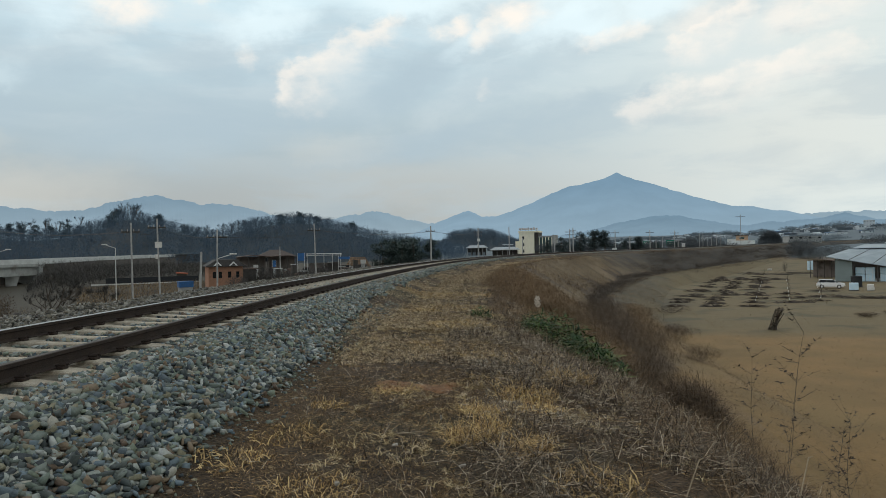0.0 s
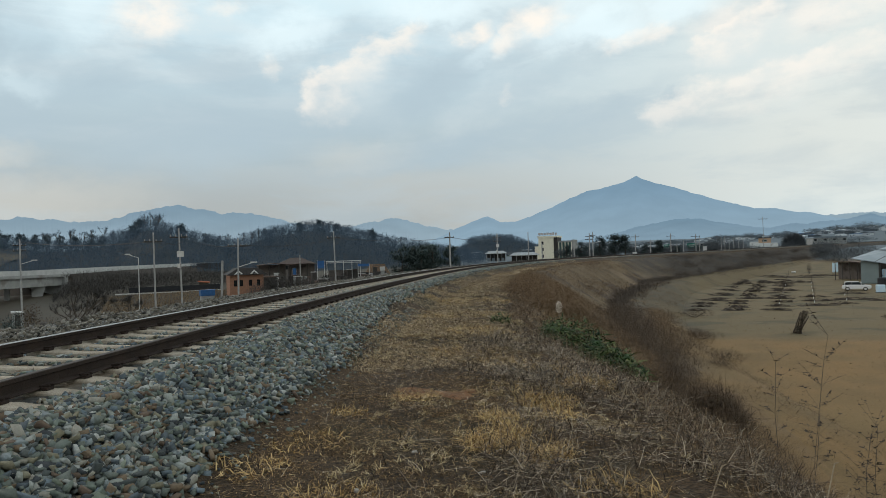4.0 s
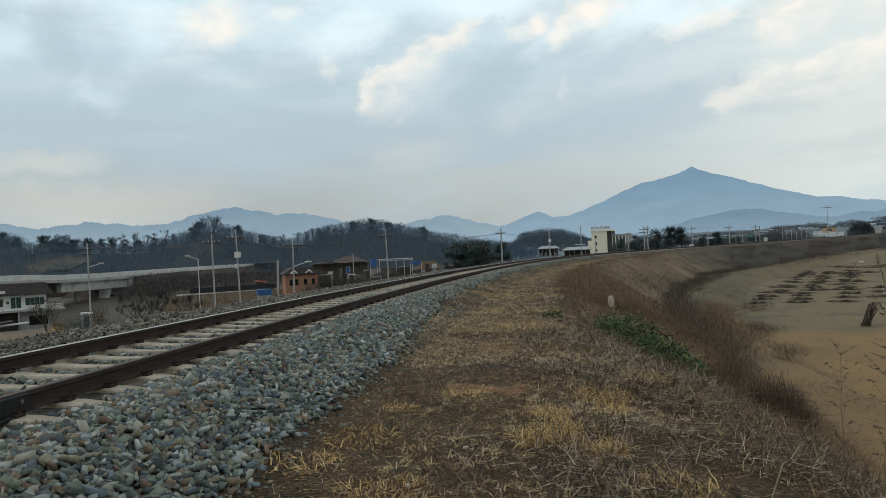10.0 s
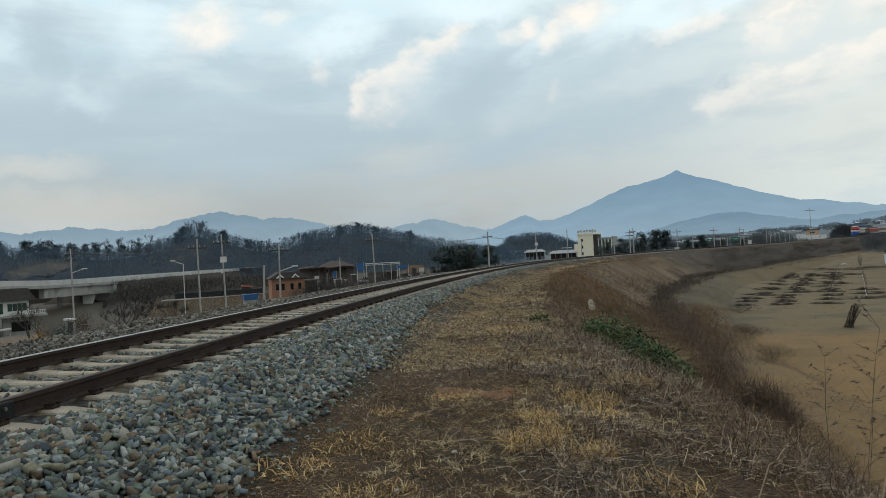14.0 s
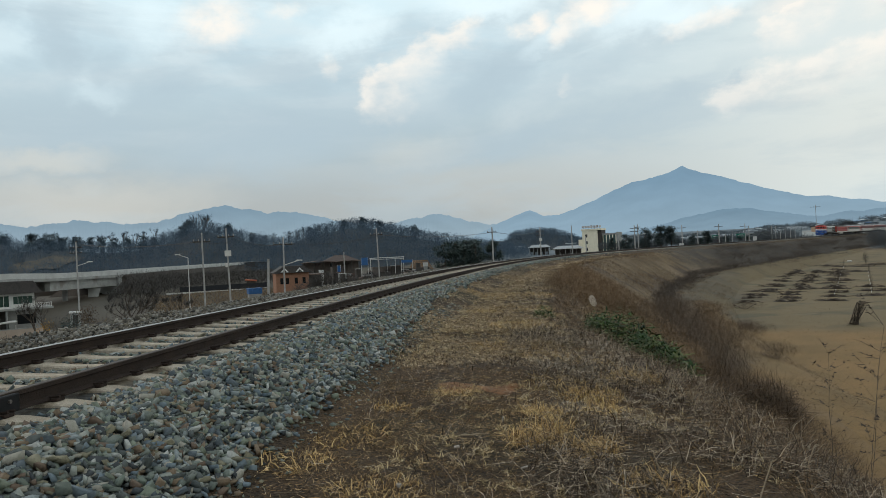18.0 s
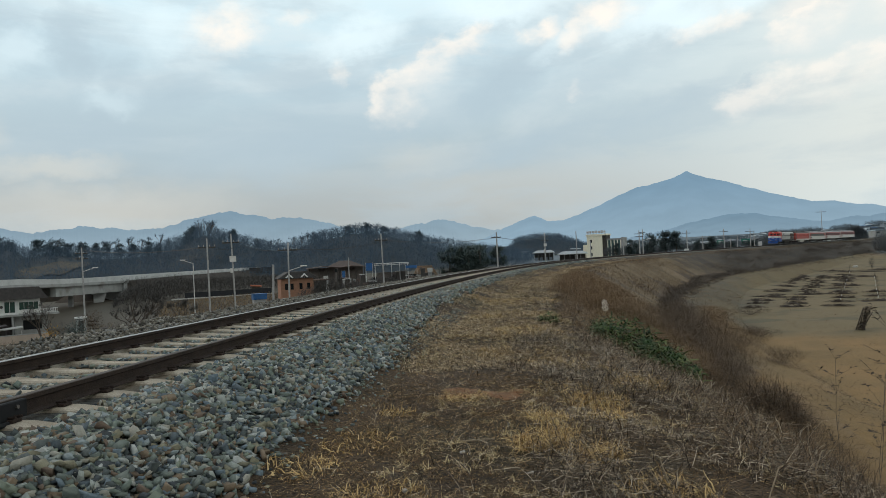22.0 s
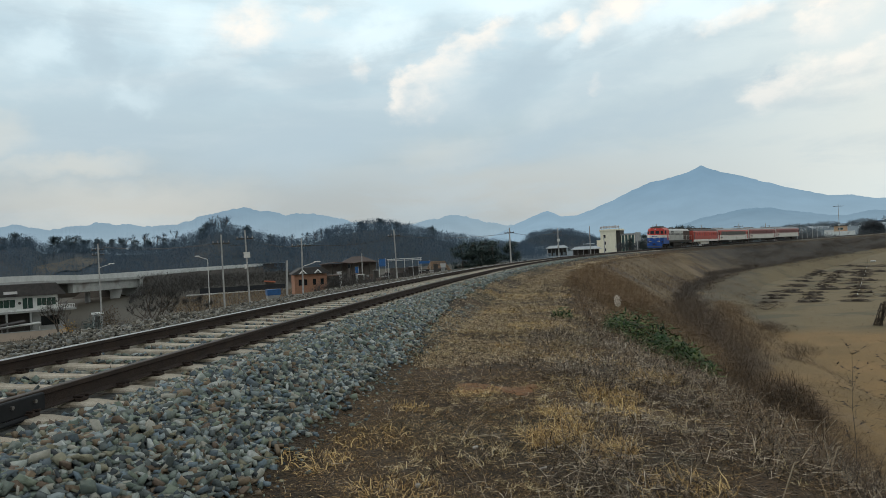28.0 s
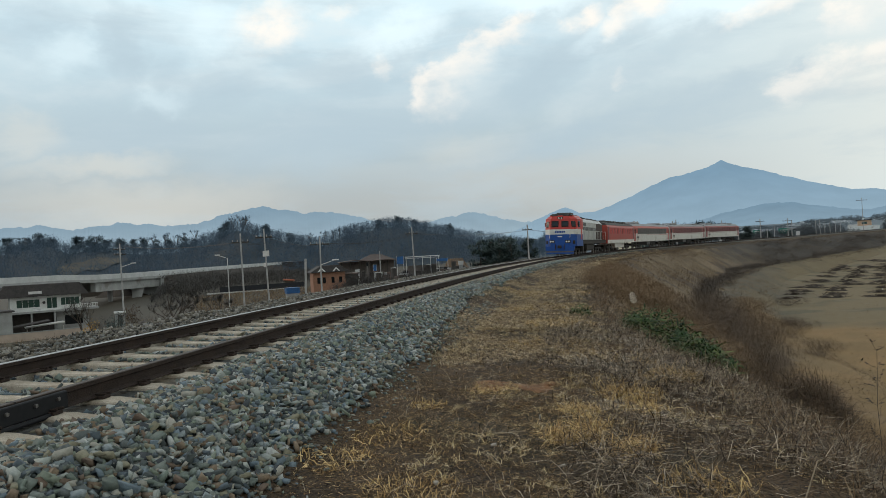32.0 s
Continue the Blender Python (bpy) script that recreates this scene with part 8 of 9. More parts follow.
for k in range(14):
    town_house(rng_w, rng_w.uniform(-1, 9), rng_w.uniform(420, 620))


def greenhouse(az, d, w, label):
    p = polar(az, 0, d)
    t = thing("greenhouse", label, "greenhouse", pose(p.x, p.y, land(p.x, p.y), 0, 0, -az + 6), group="greenhouses in the valley")
    pts = [(-w / 2, 0)] + [(w / 2 * math.cos(a), 0.6 + 2.2 * math.sin(a)) for a in np.linspace(math.pi, 0, 9)] + [(w / 2, 0)]
    bm = slab([(y, z) for y, z in pts], -w * 1.4, w * 1.4)
    o = part("film", bm, M_FILM, t)
    o.rotation_euler = (0, 0, radians(90))
    for k in (-1, 1):
        bx("end_frame", k * w * 1.4 - 0.1, k * w * 1.4 + 0.1, -w / 2, w / 2, 0, 1.0, M_PALE, t)


M_FILM = mat("greenhouse_film", (0.58, 0.63, 0.66), rough=0.4, noise_scale=0.4, tint=(0.44, 0.49, 0.53), amount=0.6)
for k in range(34):
    greenhouse(rng_w.uniform(9.5, 23), rng_w.uniform(850, 1500), rng_w.uniform(5, 8), "long white plastic greenhouse in the valley")
low_hall(16.2, 0.5, 420, 16, 10, M_FILM, "long white roofed hall before the town")
low_hall(19.5, 0.62, 480, 16, 10, M_TINROOF, "long pale roofed hall before the town")
low_hall(27.9, 0.72, 430, 17, 10, M_FARGREY, "long pale hall with a dark doorway", 20)
low_hall(31.9, 1.62, 1000, 12, 8, M_WALLWHITE, "white flat building on the slope", 0)
low_hall(33.4, 1.62, 1000, 18, 8, M_TINROOF, "long white roofed building on the slope", 0)


def cream_house():
    p = polar(23.6, 0, 372)
    z0 = polar(23.6, 0.12, 372).z
    t = thing("villa", "peach and white house behind the railway bank", "house", pose(p.x, p.y, z0, 0, 0, -23.6))
    bx("lower_wall", -6.5, 6.0, 0, 6, -6, 1.6, M_WALLWHITE, t)
    bx("upper_wall", -2.5, 3.0, 0.6, 6, 1.6, 4.0, mat("peach_wall", (0.55, 0.37, 0.24), noise_scale=1, tint=(0.45, 0.3, 0.2), amount=0.5), t)
    bx("roof_slab", -3.0, 3.4, 0.2, 6.4, 4.0, 4.3, M_ROOFDARK, t)
    window(t, -0.9, 1.3, 2.2, 3.3, 0.6, 2)
    bx("terrace_rail", -6.5, -2.5, 0.0, 0.1, 1.6, 2.4, M_PALE, t)


cream_house()


def road_sign(az, el, d, w, h):
    p = polar(az, el, d)
    z0 = land(p.x, p.y)
    t = thing("road_sign", "green motorway direction sign on a post", "sign", pose(p.x, p.y, z0, 0, 0, -az + 8), group="green road signs")
    top = p.z - z0
    part("post", tube((w * 0.4, 0.1, 0), (w * 0.4, 0.1, top), 0.14, n=8), M_POLE, t)
    s = bx("panel", -w / 2, w / 2, -0.06, 0.0, top - h, top, M_TEAL, t, 0.0)
    for k, z in ((0.75, 0.68), (0.5, 0.32)):
        bx("text_bar", -w * 0.36 * k / 0.75, w * 0.3 * k / 0.75, -0.075, -0.06, top - h + h * z - 0.12, top - h + h * z + 0.12, M_WINFRAME, s)


road_sign(16.7, 0.5, 300, 3.0, 1.7)
road_sign(18.5, 0.52, 300, 3.6, 2.0)
for a_, e_, d_, s_ in ((19.44, 0.25, 247, 0.55), (14.21, -0.02, 212, 0.65)):
    p_ = polar(a_, e_, d_)
    x_, y_, _ = p_
    k_ = thing("signal_cabinet", "small pale trackside equipment cabinet", "cabinet", pose(p_.x, p_.y, p_.z - 1.6, 0, 0, -a_), group="trackside cabinets")
    bx("cabinet_body", -s_, s_, 0, s_ * 1.6, 0, 1.5, M_PALE, k_, 0.03)
    bx("cabinet_lid", -s_ - 0.08, s_ + 0.08, -0.08, s_ * 1.6 + 0.08, 1.5, 1.6, M_WINFRAME, k_, 0.02)
    bx("cabinet_base", -s_, s_, 0, s_ * 1.6, -4.0, 0, M_WALLGREY, k_)
# dark pines and thickets behind the line
for a_, e_, d_, h_, s_, low_ in ((8.9, 0.75, 260, 6.0, 41, 0.1), (9.9, 0.9, 250, 7.0, 42, 0.1), (11.5, 1.25, 250, 9.5, 43, 0.1), (12.65, 1.35, 252, 10.0, 45, 0.45), (13.4, 1.3, 254, 9.5, 46, 0.45),
                                 (14.8, 0.55, 262, 6.0, 48, 0.1), (16.05, 0.78, 262, 7.5, 49, 0.5), (15.6, 0.35, 262, 5.5, 50, 0.1), (10.4, 0.6, 255, 6.0, 51, 0.1), (17.6, 0.35, 285, 5.5, 52, 0.1), (18.9, 0.3, 290, 5.5, 53, 0.1)):
    p_ = polar(a_, e_, d_)
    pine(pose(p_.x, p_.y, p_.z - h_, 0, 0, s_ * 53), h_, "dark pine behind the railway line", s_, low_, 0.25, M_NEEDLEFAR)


# scrub copies for the distance, haze painted into their colour
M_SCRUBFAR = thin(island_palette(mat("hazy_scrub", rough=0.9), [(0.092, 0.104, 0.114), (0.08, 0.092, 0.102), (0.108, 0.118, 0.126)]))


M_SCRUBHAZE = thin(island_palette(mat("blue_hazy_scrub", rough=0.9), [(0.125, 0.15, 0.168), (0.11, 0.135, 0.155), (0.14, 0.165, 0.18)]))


def thicket(az, el_top, d, w, h, seed, label="dark leafless thicket behind the railway bank"):
    p = polar(az, el_top, d)
    rng = np.random.default_rng(seed)
    t = thing("thicket", label, "shrub", pose(p.x, p.y, p.z - h, 0, 0, 0), group="thickets near the line")
    n = 2400 if d < 360 or "round" in label else 600
    u = rng.normal(size=(n, 3))
    u /= np.linalg.norm(u, axis=1)[:, None]
    c = u * (rng.random(n) ** 0.35)[:, None] * np.array([w / 2, w / 2, h * 0.45]) + np.array([0, 0, h * 0.42])
    c[:, 2] = np.maximum(c[:, 2], 0)
    v, f = blades(rng, c, rng.uniform(0.1, 0.25, n) * h, np.full(n, (0.00018 if d < 360 else 0.0004) * d), rng.uniform(0, 0.7, n), 0.4, 2 if d < 360 else 1)
    # past 200 m and 500 m the crowns take the haze-painted scrub
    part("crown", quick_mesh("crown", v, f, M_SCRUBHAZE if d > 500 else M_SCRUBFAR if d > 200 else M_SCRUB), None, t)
    for k in range(5 if d < 200 else 1):
        a = rng.uniform(0, 6.28)
        part("stem", tube((0, 0, -2.0), (math.cos(a) * w * 0.3, math.sin(a) * w * 0.3, h * 0.75), 0.12, 0.04, n=5), M_BARK, t)
    return t


thicket(20.3, 1.0, 330, 10, 7, 61)
thicket(19.9, 0.8, 332, 8, 6, 62)
thicket(21.6, 0.7, 330, 10, 6, 63)
for k_, (a_, e_, w_, h_) in enumerate(((25.55, 1.2, 9, 12), (25.2, 0.95, 8, 11), (25.95, 0.95, 8, 11), (25.5, 0.8, 11, 10), (25.75, 1.1, 8, 11))):
    thicket(a_, e_, 455, w_, h_, 64 + 100 * k_, "dense dark round tree behind the railway bank")
thicket(27.3, 0.5, 300, 8, 8, 66)
thicket(27.9, 0.35, 290, 8, 8, 67)
thicket(28.8, 0.15, 285, 9, 7, 68)
thicket(30.0, 0.2, 290, 10, 7, 69)
thicket(22.7, 0.3, 300, 10, 4, 70)
for k in range(44):
    thicket(rng_w.uniform(9, 36), rng_w.uniform(0.1, 0.8), rng_w.uniform(380, 700), 15, 6, 100 + k, "bare grey trees among the far houses")
for k in range(70):
    d_ = rng_w.uniform(720, 1500)
    a_ = rng_w.uniform(9, 37)
    p_ = polar(a_, 0, d_)
    h_ = rng_w.uniform(6, 10)
    thicket(a_, math.degrees(math.atan2(land(p_.x, p_.y) + h_ - 0.889, d_)), d_, rng_w.uniform(14, 30), h_, 700 + k, "hazy blue-grey trees among the houses of the town")

for k in range(20):
    thicket(8.6 + 0.72 * k + rng_w.uniform(-0.3, 0.3), rng_w.uniform(0.3, 0.62), 272 + 2 * k, rng_w.uniform(5, 9), rng_w.uniform(3.5, 5.5), 500 + k, "dim grey-green thicket in a row behind the line")

rng_g = random.Random(41)
for k in range(13):
    a_ = -16.2 + k * 0.85 + rng_g.uniform(-0.3, 0.3)
    d_ = rng_g.uniform(112, 124)
    p_ = polar(a_, 0, d_)
    h_ = rng_g.uniform(4.4, 6.2)
    e_ = math.degrees(math.atan2(land(p_.x, p_.y) + h_ - 0.889, d_))
    thicket(a_, e_, d_, rng_g.uniform(2.0, 4.0), h_, 300 + k, "leafless brown brush in front of the sheds")

# ---------------------------------------------------------------- the field on the inside of the curve
def field_pose(az, el, turn=0.0):
    """Where the line of sight at that bearing and elevation meets the field."""
    d = 60.0
    for _ in range(30):
        p = polar(az, el, d)
        gap = p.z - land(p.x, p.y)
        d += gap / math.tan(radians(-el)) * 0.9
    p = polar(az, el, d)
    return pose(p.x, p.y, land(p.x, p.y), 0, 0, -az + turn), d


M_HEAP = island_palette(mat("dark_mulch", rough=0.95), [(0.045, 0.034, 0.028), (0.032, 0.026, 0.022), (0.065, 0.048, 0.036), (0.09, 0.068, 0.047)])
M_HEAPSOIL = mat("mulch_heap", (0.042, 0.033, 0.027), noise_scale=3, tint=(0.065, 0.05, 0.037), amount=0.8, bump=0.6, bump_scale=12)


def mulch_heap(m, w, dep, h, seed, label="low dark heap of dead stalks on the field"):
    rng = np.random.default_rng(seed)
    t = thing("stalk_heap", label, "heap", m, group="heaps in rows on the field")
    n, k = 13, 9
    U, V = np.meshgrid(np.linspace(-1, 1, n), np.linspace(-1, 1, k), indexing="ij")
    Z = h * np.clip(1 - U ** 2 - V ** 2, 0, 1) ** 0.7 * (0.7 + 0.5 * wave(U * 5 + seed, V * 5, 1.7, seed)) * (0.75 + 0.5 * np.sin(U * 6.5 + seed)) - 0.03
    X, Y = U * w / 2, V * dep / 2 + 0.12 * w * 0.3 * np.sin(U * 3 + seed)
    verts = np.stack([X.ravel(), Y.ravel(), Z.ravel()], 1)
    i = np.arange(n * k).reshape(n, k)
    faces = np.stack([i[:-1, :-1].ravel(), i[1:, :-1].ravel(), i[1:, 1:].ravel(), i[:-1, 1:].ravel()], 1)
    part("mound", mesh_from("mound", verts, faces, M_HEAPSOIL, True), None, t)
    q = 150
    a, r = rng.uniform(0, 6.28, q), np.sqrt(rng.random(q))
    b = np.stack([r * np.cos(a) * w * 0.55, r * np.sin(a) * dep * 0.55, h * (1 - r ** 2) * 0.8], 1)
    v, f = blades(rng, b, rng.uniform(0.2, 0.8, q) * w * 0.32, np.full(q, 0.06), rng.uniform(0.5, 1.0, q), 0.4, 1)
    part("straw_cover", quick_mesh("straw_cover", v, f, M_HEAP), None, t)
    return t


rng_h = random.Random(12)
for az0, el0, az1, el1, n_, w_ in ((18.6, -4.68, 22.1, -2.42, 16, 3.4), (21.3, -4.68, 23.5, -2.5, 16, 3.4), (24.35, -4.62, 24.85, -2.4, 14, 3.8), (26.85, -4.3, 26.8, -3.7, 3, 4.6), (28.9, -4.15, 28.9, -3.45, 2, 4.4), (31.2, -3.9, 33.0, -3.85, 2, 5.0)):
    for k in range(n_):
        u_ = (k + rng_h.uniform(-0.25, 0.25)) / max(1, n_ - 1)
        # even steps on the ground: interpolate the distance, not the angle
        d0, d1 = 1 / math.tan(radians(-el0)), 1 / math.tan(radians(-el1))
        el_ = -math.degrees(math.atan(1 / (d0 + (d1 - d0) * min(max(u_, 0), 1))))
        v_ = (el_ - el0) / (el1 - el0) if el1 != el0 else u_
        az_ = az0 + (az1 - az0) * v_ + rng_h.uniform(-0.3, 0.3)
        m_, d_ = field_pose(az_, el_, rng_h.uniform(-22, 22))
        mulch_heap(m_, w_ * rng_h.uniform(0.65, 1.4), 1.3 * rng_h.uniform(0.6, 1.3), rng_h.uniform(0.22, 0.5), rng_h.randint(0, 9999))
for az_, el_, w_ in ((25.6, -2.25, 12), (27.3, -2.15, 10), (29.4, -3.85, 6), (25.9, -2.6, 5), (24.0, -2.15, 6)):
    m_, d_ = field_pose(az_, el_, 0)
    mulch_heap(m_, w_, 1.6, 0.4, int(az_ * 10), "long low dark ridge of stalks across the field")
# white tree guards along two rows
M_GUARD = mat("white_guard", (0.68, 0.67, 0.64), rough=0.6, noise_scale=5, tint=(0.5, 0.48, 0.45), amount=0.5)
for az0, el0, az1, el1, n_ in ((24.45, -4.25, 25.1, -2.3, 8), (26.75, -4.1, 26.6, -2.7, 6), (28.8, -3.9, 28.6, -3.2, 3)):
    for k in range(n_):
        u_ = k / (n_ - 1)
        m_, d_ = field_pose(az0 + (az1 - az0) * u_, el0 + (el1 - el0) * u_, 0)
        g_ = thing("sapling", "thin bare sapling in a white guard", "sapling", m_, group="saplings on the field")
        part("guard", tube((0, 0, 0), (0.05, 0, 0.36), 0.045, 0.035, n=8), M_GUARD, g_)
        bm_ = tube((0.05, 0, 0.34), (0.2, 0.1, 1.7), 0.03, 0.012, n=5)
        for j in range(4):
            a_ = rng_h.uniform(0, 6.28)
            tube((0.12, 0.05, 1.0 + j * 0.22), (0.12 + 0.5 * math.cos(a_), 0.05 + 0.5 * math.sin(a_), 1.5 + j * 0.25), 0.014, 0.006, n=4, bm=bm_)
        part("stem", bm_, M_BARK, g_)
# the dark leaning stump-like clump
m_, d_ = field_pose(25.6, -6.33, 0)
st = thing("dead_vine_clump", "dark leaning clump of dead vines on the field", "plant", m_)
rng_s = np.random.default_rng(6)
bm_ = bmesh.new()
for k in range(9):
    tube((rng_s.uniform(-0.4, 0.5), rng_s.uniform(-0.2, 0.2), 0), (0.6 + rng_s.uniform(-0.3, 0.5), rng_s.uniform(-0.2, 0.2), rng_s.uniform(1.2, 2.2)), 0.06, 0.03, n=5, bm=bm_)
part("stem", bm_, M_BARK, st)
b_ = np.stack([rng_s.normal(0, 0.18, 900), rng_s.normal(0, 0.25, 900), rng_s.uniform(0, 2.1, 900)], 1)
b_[:, 0] += b_[:, 2] * 0.38 - 0.05
v_, f_ = blades(rng_s, b_, rng_s.uniform(0.1, 0.4, 900), np.full(900, 0.05), rng_s.uniform(0.1, 1.0, 900), 0.5, 1)
part("leaves", quick_mesh("leaves", v_, f_, M_HEAP), None, st)


def suv():
    m, d = field_pose(29.45, -3.22, 176)
    t = thing("parked_car", "white sport utility car parked beside the barn", "car", m)
    car_parts(t, M_CARWHITE)
    bx("side_sill", -1.0, 1.0, -0.93, -0.86, 0.28, 0.42, M_UNDER, t)
    bx("number_plate", -2.29, -2.25, -0.25, 0.25, 0.5, 0.62, M_WINFRAME, t)


suv()


def barn():
    """An open-fronted barn: sheet roof panels that fall towards the front and to one side, with a raised ridge."""
    a = polar(29.75, -1.02, 168)
    z0 = land(a.x, a.y)
    m = pose(a.x, a.y, z0, 0, 0, -32)
    h = a.z - z0
    t = thing("barn", "open-fronted barn with a blue-grey sheet metal roof", "barn", m)
    W, D, n = 15.0, 15.0, 4

    def eave(x):
        return h - 0.19 * x

    def plate(pts, m_, name, thick=0.12):
        bm = bmesh.new()
        top = [bm.verts.new(p) for p in pts]
        low = [bm.verts.new((p[0], p[1], p[2] - thick)) for p in pts]
        bm.faces.new(top)
        bm.faces.new(low[::-1])
        for i in range(len(pts)):
            bm.faces.new((top[i], low[i], low[(i + 1) % len(pts)], top[(i + 1) % len(pts)]))
        bmesh.ops.recalc_face_normals(bm, faces=bm.faces[:])
        return part(name, bm, m_, t)

    for k in range(n):
        x0, x1 = -1.6 + k * 4.2, -1.6 + (k + 1) * 4.2
        p = plate([(x0, -1.2, eave(x0)), (x1 - 0.1, -1.2, eave(x1)), (x1 + 3.9, D * 0.55, h + 1.75), (x0 + 4.0, D * 0.55, h + 1.75)], M_BARNROOF, "roof_panel")
        bm = bmesh.new()
        tube((x1 - 0.05, -1.22, eave(x1) + 0.01), (x1 + 3.95, D * 0.55, h + 1.76), 0.07, n=4, bm=bm)
        part("seam", bm, M_DARKMETAL, p)
    bx("ridge_gap", 4.2, W + 4, D * 0.55 - 0.2, D * 0.55 + 0.3, h + 1.3, h + 2.0, M_DARKMETAL, t)
    plate([(3.0, D * 0.5, h + 1.95), (W + 4, D * 0.5, h + 1.95), (W + 4, D, h + 2.7), (5.2, D, h + 2.7)], M_BARNROOF, "upper_roof")
    plate([(9.0, D * 0.9, h + 2.95), (W + 4, D * 0.9, h + 2.95), (W + 4, D * 1.1, h + 3.1), (9.4, D * 1.1, h + 3.1)], M_BARNROOF, "ridge_cap")
    bx("corner_wall", 0.0, 3.1, -0.3, -0.1, 0, h - 0.42, M_BARNWALL, t)
    bx("end_wall", 0.0, 0.2, -0.1, D, 0, h - 0.3, M_BARNWALL, t)
    bx("back_wall", 0.2, W, D - 0.2, D, 0, h - 0.3, M_CLADDING, t)
    for x in (3.3, 7.6, 11.9):
        part("post", tube((x, -0.2, 0), (x, -0.2, eave(x) - 0.1), 0.16, n=8), M_DARKMETAL, t)
    bx("floor", 0.2, W, -0.2, D, -0.1, 0.06, M_WALLGREY, t)
    # bales wrapped in pale blue film, stacked in the bays
    for x in (4.5, 6.3, 8.9, 10.7, 13.2):
        for z in (0.06, 1.5):
            b = thing("wrapped_bale", "bale wrapped in pale blue film in the barn", "bale", m @ pose(x, 1.2, z), group="bales stacked in the barn")
            part("wrap", box(-0.86, 0.86, -0.8, 0.8, 0, 1.4, 0.15, 2), M_BALE, b)
            for q in (-0.4, 0.35):
                bx("strap", q - 0.03, q + 0.03, -0.815, -0.79, 0.1, 1.3, M_WINFRAME, b)
    return t, h


M_BARNROOF = mat("blue_grey_sheet", (0.33, 0.39, 0.43), rough=0.5, metal=0.15, noise_scale=0.5, tint=(0.25, 0.30, 0.33), amount=0.7)
M_BARNWALL = mat("green_grey_sheet", (0.22, 0.27, 0.27), rough=0.6, noise_scale=0.6, tint=(0.17, 0.21, 0.21), amount=0.6, stain=(0.14, 0.14, 0.12), stain_scale=0.4, stain_low=0.6)
M_BALE = mat("pale_blue_film", (0.50, 0.68, 0.80), rough=0.45, noise_scale=1.5, tint=(0.60, 0.72, 0.78), amount=0.8)
barn()
m_, d_ = field_pose(30.88, -3.35, 0)
tank = thing("tank", "pale blue plastic tank standing before the barn", "tank", m_)
part("tank_shell", box(-0.7, 0.7, -0.6, 0.6, 0.05, 1.3, 0.1, 2), M_BALE, tank)
bx("pallet", -0.75, 0.75, -0.65, 0.65, 0, 0.08, M_CLADDING, tank)
m_, d_ = field_pose(31.05, -3.1, 0)
drum = thing("drum", "dark covered tub beside the barn", "tub", m_)
part("tub", tube((0, 0, 0), (0, 0, 1.9), 0.95, 0.9, n=18), M_BLACKNET, drum)
part("cover", tube((0, 0, 1.9), (0, 0, 2.05), 0.98, 0.7, n=18), M_BLACKNET, drum)
m_, d_ = field_pose(31.9, -3.35, 0)
sack = thing("white_sack", "crumpled white bulk sack with loose brown stalks", "sack", m_)
bm_ = box(-0.5, 0.5, -0.45, 0.45, 0, 1.1, 0.16, 2)
for v in bm_.verts:
    v.co.x += 0.12 * math.sin(v.co.z * 5 + v.co.y * 4)
part("sack_body", bm_, M_GUARD, sack)
shed(28.85, -1.1, 182, 4.6, 4, 3.6, M_RUSTROOF, "tumbledown open shed beside the barn", M_SHEDWALL, -10)
m_, d_ = field_pose(28.3, -1.9, 0)
bl_ = thing("wrapped_bale", "upright bale wrapped in pale film beside the shed", "bale", m_)
part("wrap", box(-1.2, 1.2, -0.8, 0.8, 0, 2.6, 0.15, 2), M_BALE, bl_)
m_, d_ = field_pose(25.5, -1.9, 0)
wb_ = thing("white_sheet", "crumpled white plastic sheet lying on the field", "litter", m_)
part("sheet_fold", box(-0.6, 0.6, -0.4, 0.4, 0, 0.4, 0.18, 2), M_GUARD, wb_)
bush(field_pose(26.5, -2.0)[0], 1.6, 3.0, M_SCRUB, "dark leafless bush at the edge of the field", 71, 1200, 0.05)
bush(field_pose(18.9, -6.9)[0], 4.0, 0.8, M_BRUSH, "low dark brush at the foot of the bank", 72, 2200, 0.035)
bush(field_pose(18.5, -5.2)[0], 4.5, 1.0, M_BRUSH, "low dark brush at the foot of the bank", 73, 2200, 0.04)
bush(field_pose(31.6, -5.2)[0], 2.4, 0.5, M_BRUSH, "low dark weedy mound on the field", 74, 1200, 0.05)
bush(field_pose(33.2, -5.0)[0], 2.2, 0.5, M_BRUSH, "low dark weedy mound on the field", 75, 1200, 0.05)
m_, d_ = field_pose(19.0, -7.7, 0)
stick_ = thing("pale_stick", "pale stick lying on the field", "stick", m_)
part("wood", tube((-0.6, 0, 0.04), (0.5, 0.1, 0.06), 0.03, 0.02, n=6), M_GUARD, stick_)
# scattered clods and dead stubble on the soil
rng_f = np.random.default_rng(19)
n_ = 9000
az_, d_ = np.radians(rng_f.uniform(14, 42, n_)), 18 + 130 * rng_f.random(n_) ** 1.6
x_, y_ = d_ * np.sin(az_), d_ * np.cos(az_)
keep_ = x_ - 0.35 * y_ > -6
x_, y_, d_ = x_[keep_], y_[keep_], d_[keep_]
b_ = np.stack([x_, y_, field_height(x_, y_)], 1)
v1, f1 = stones(rng_f, b_[::9], rng_f.uniform(0.02, 0.06, len(b_[::9])), 0.3)
stuff("clods", [(v1, f1)], mat("soil_clod", (0.23, 0.16, 0.085), noise_scale=5, tint=(0.18, 0.125, 0.07), amount=0.7), "small clods of earth scattered over the field", "clods")
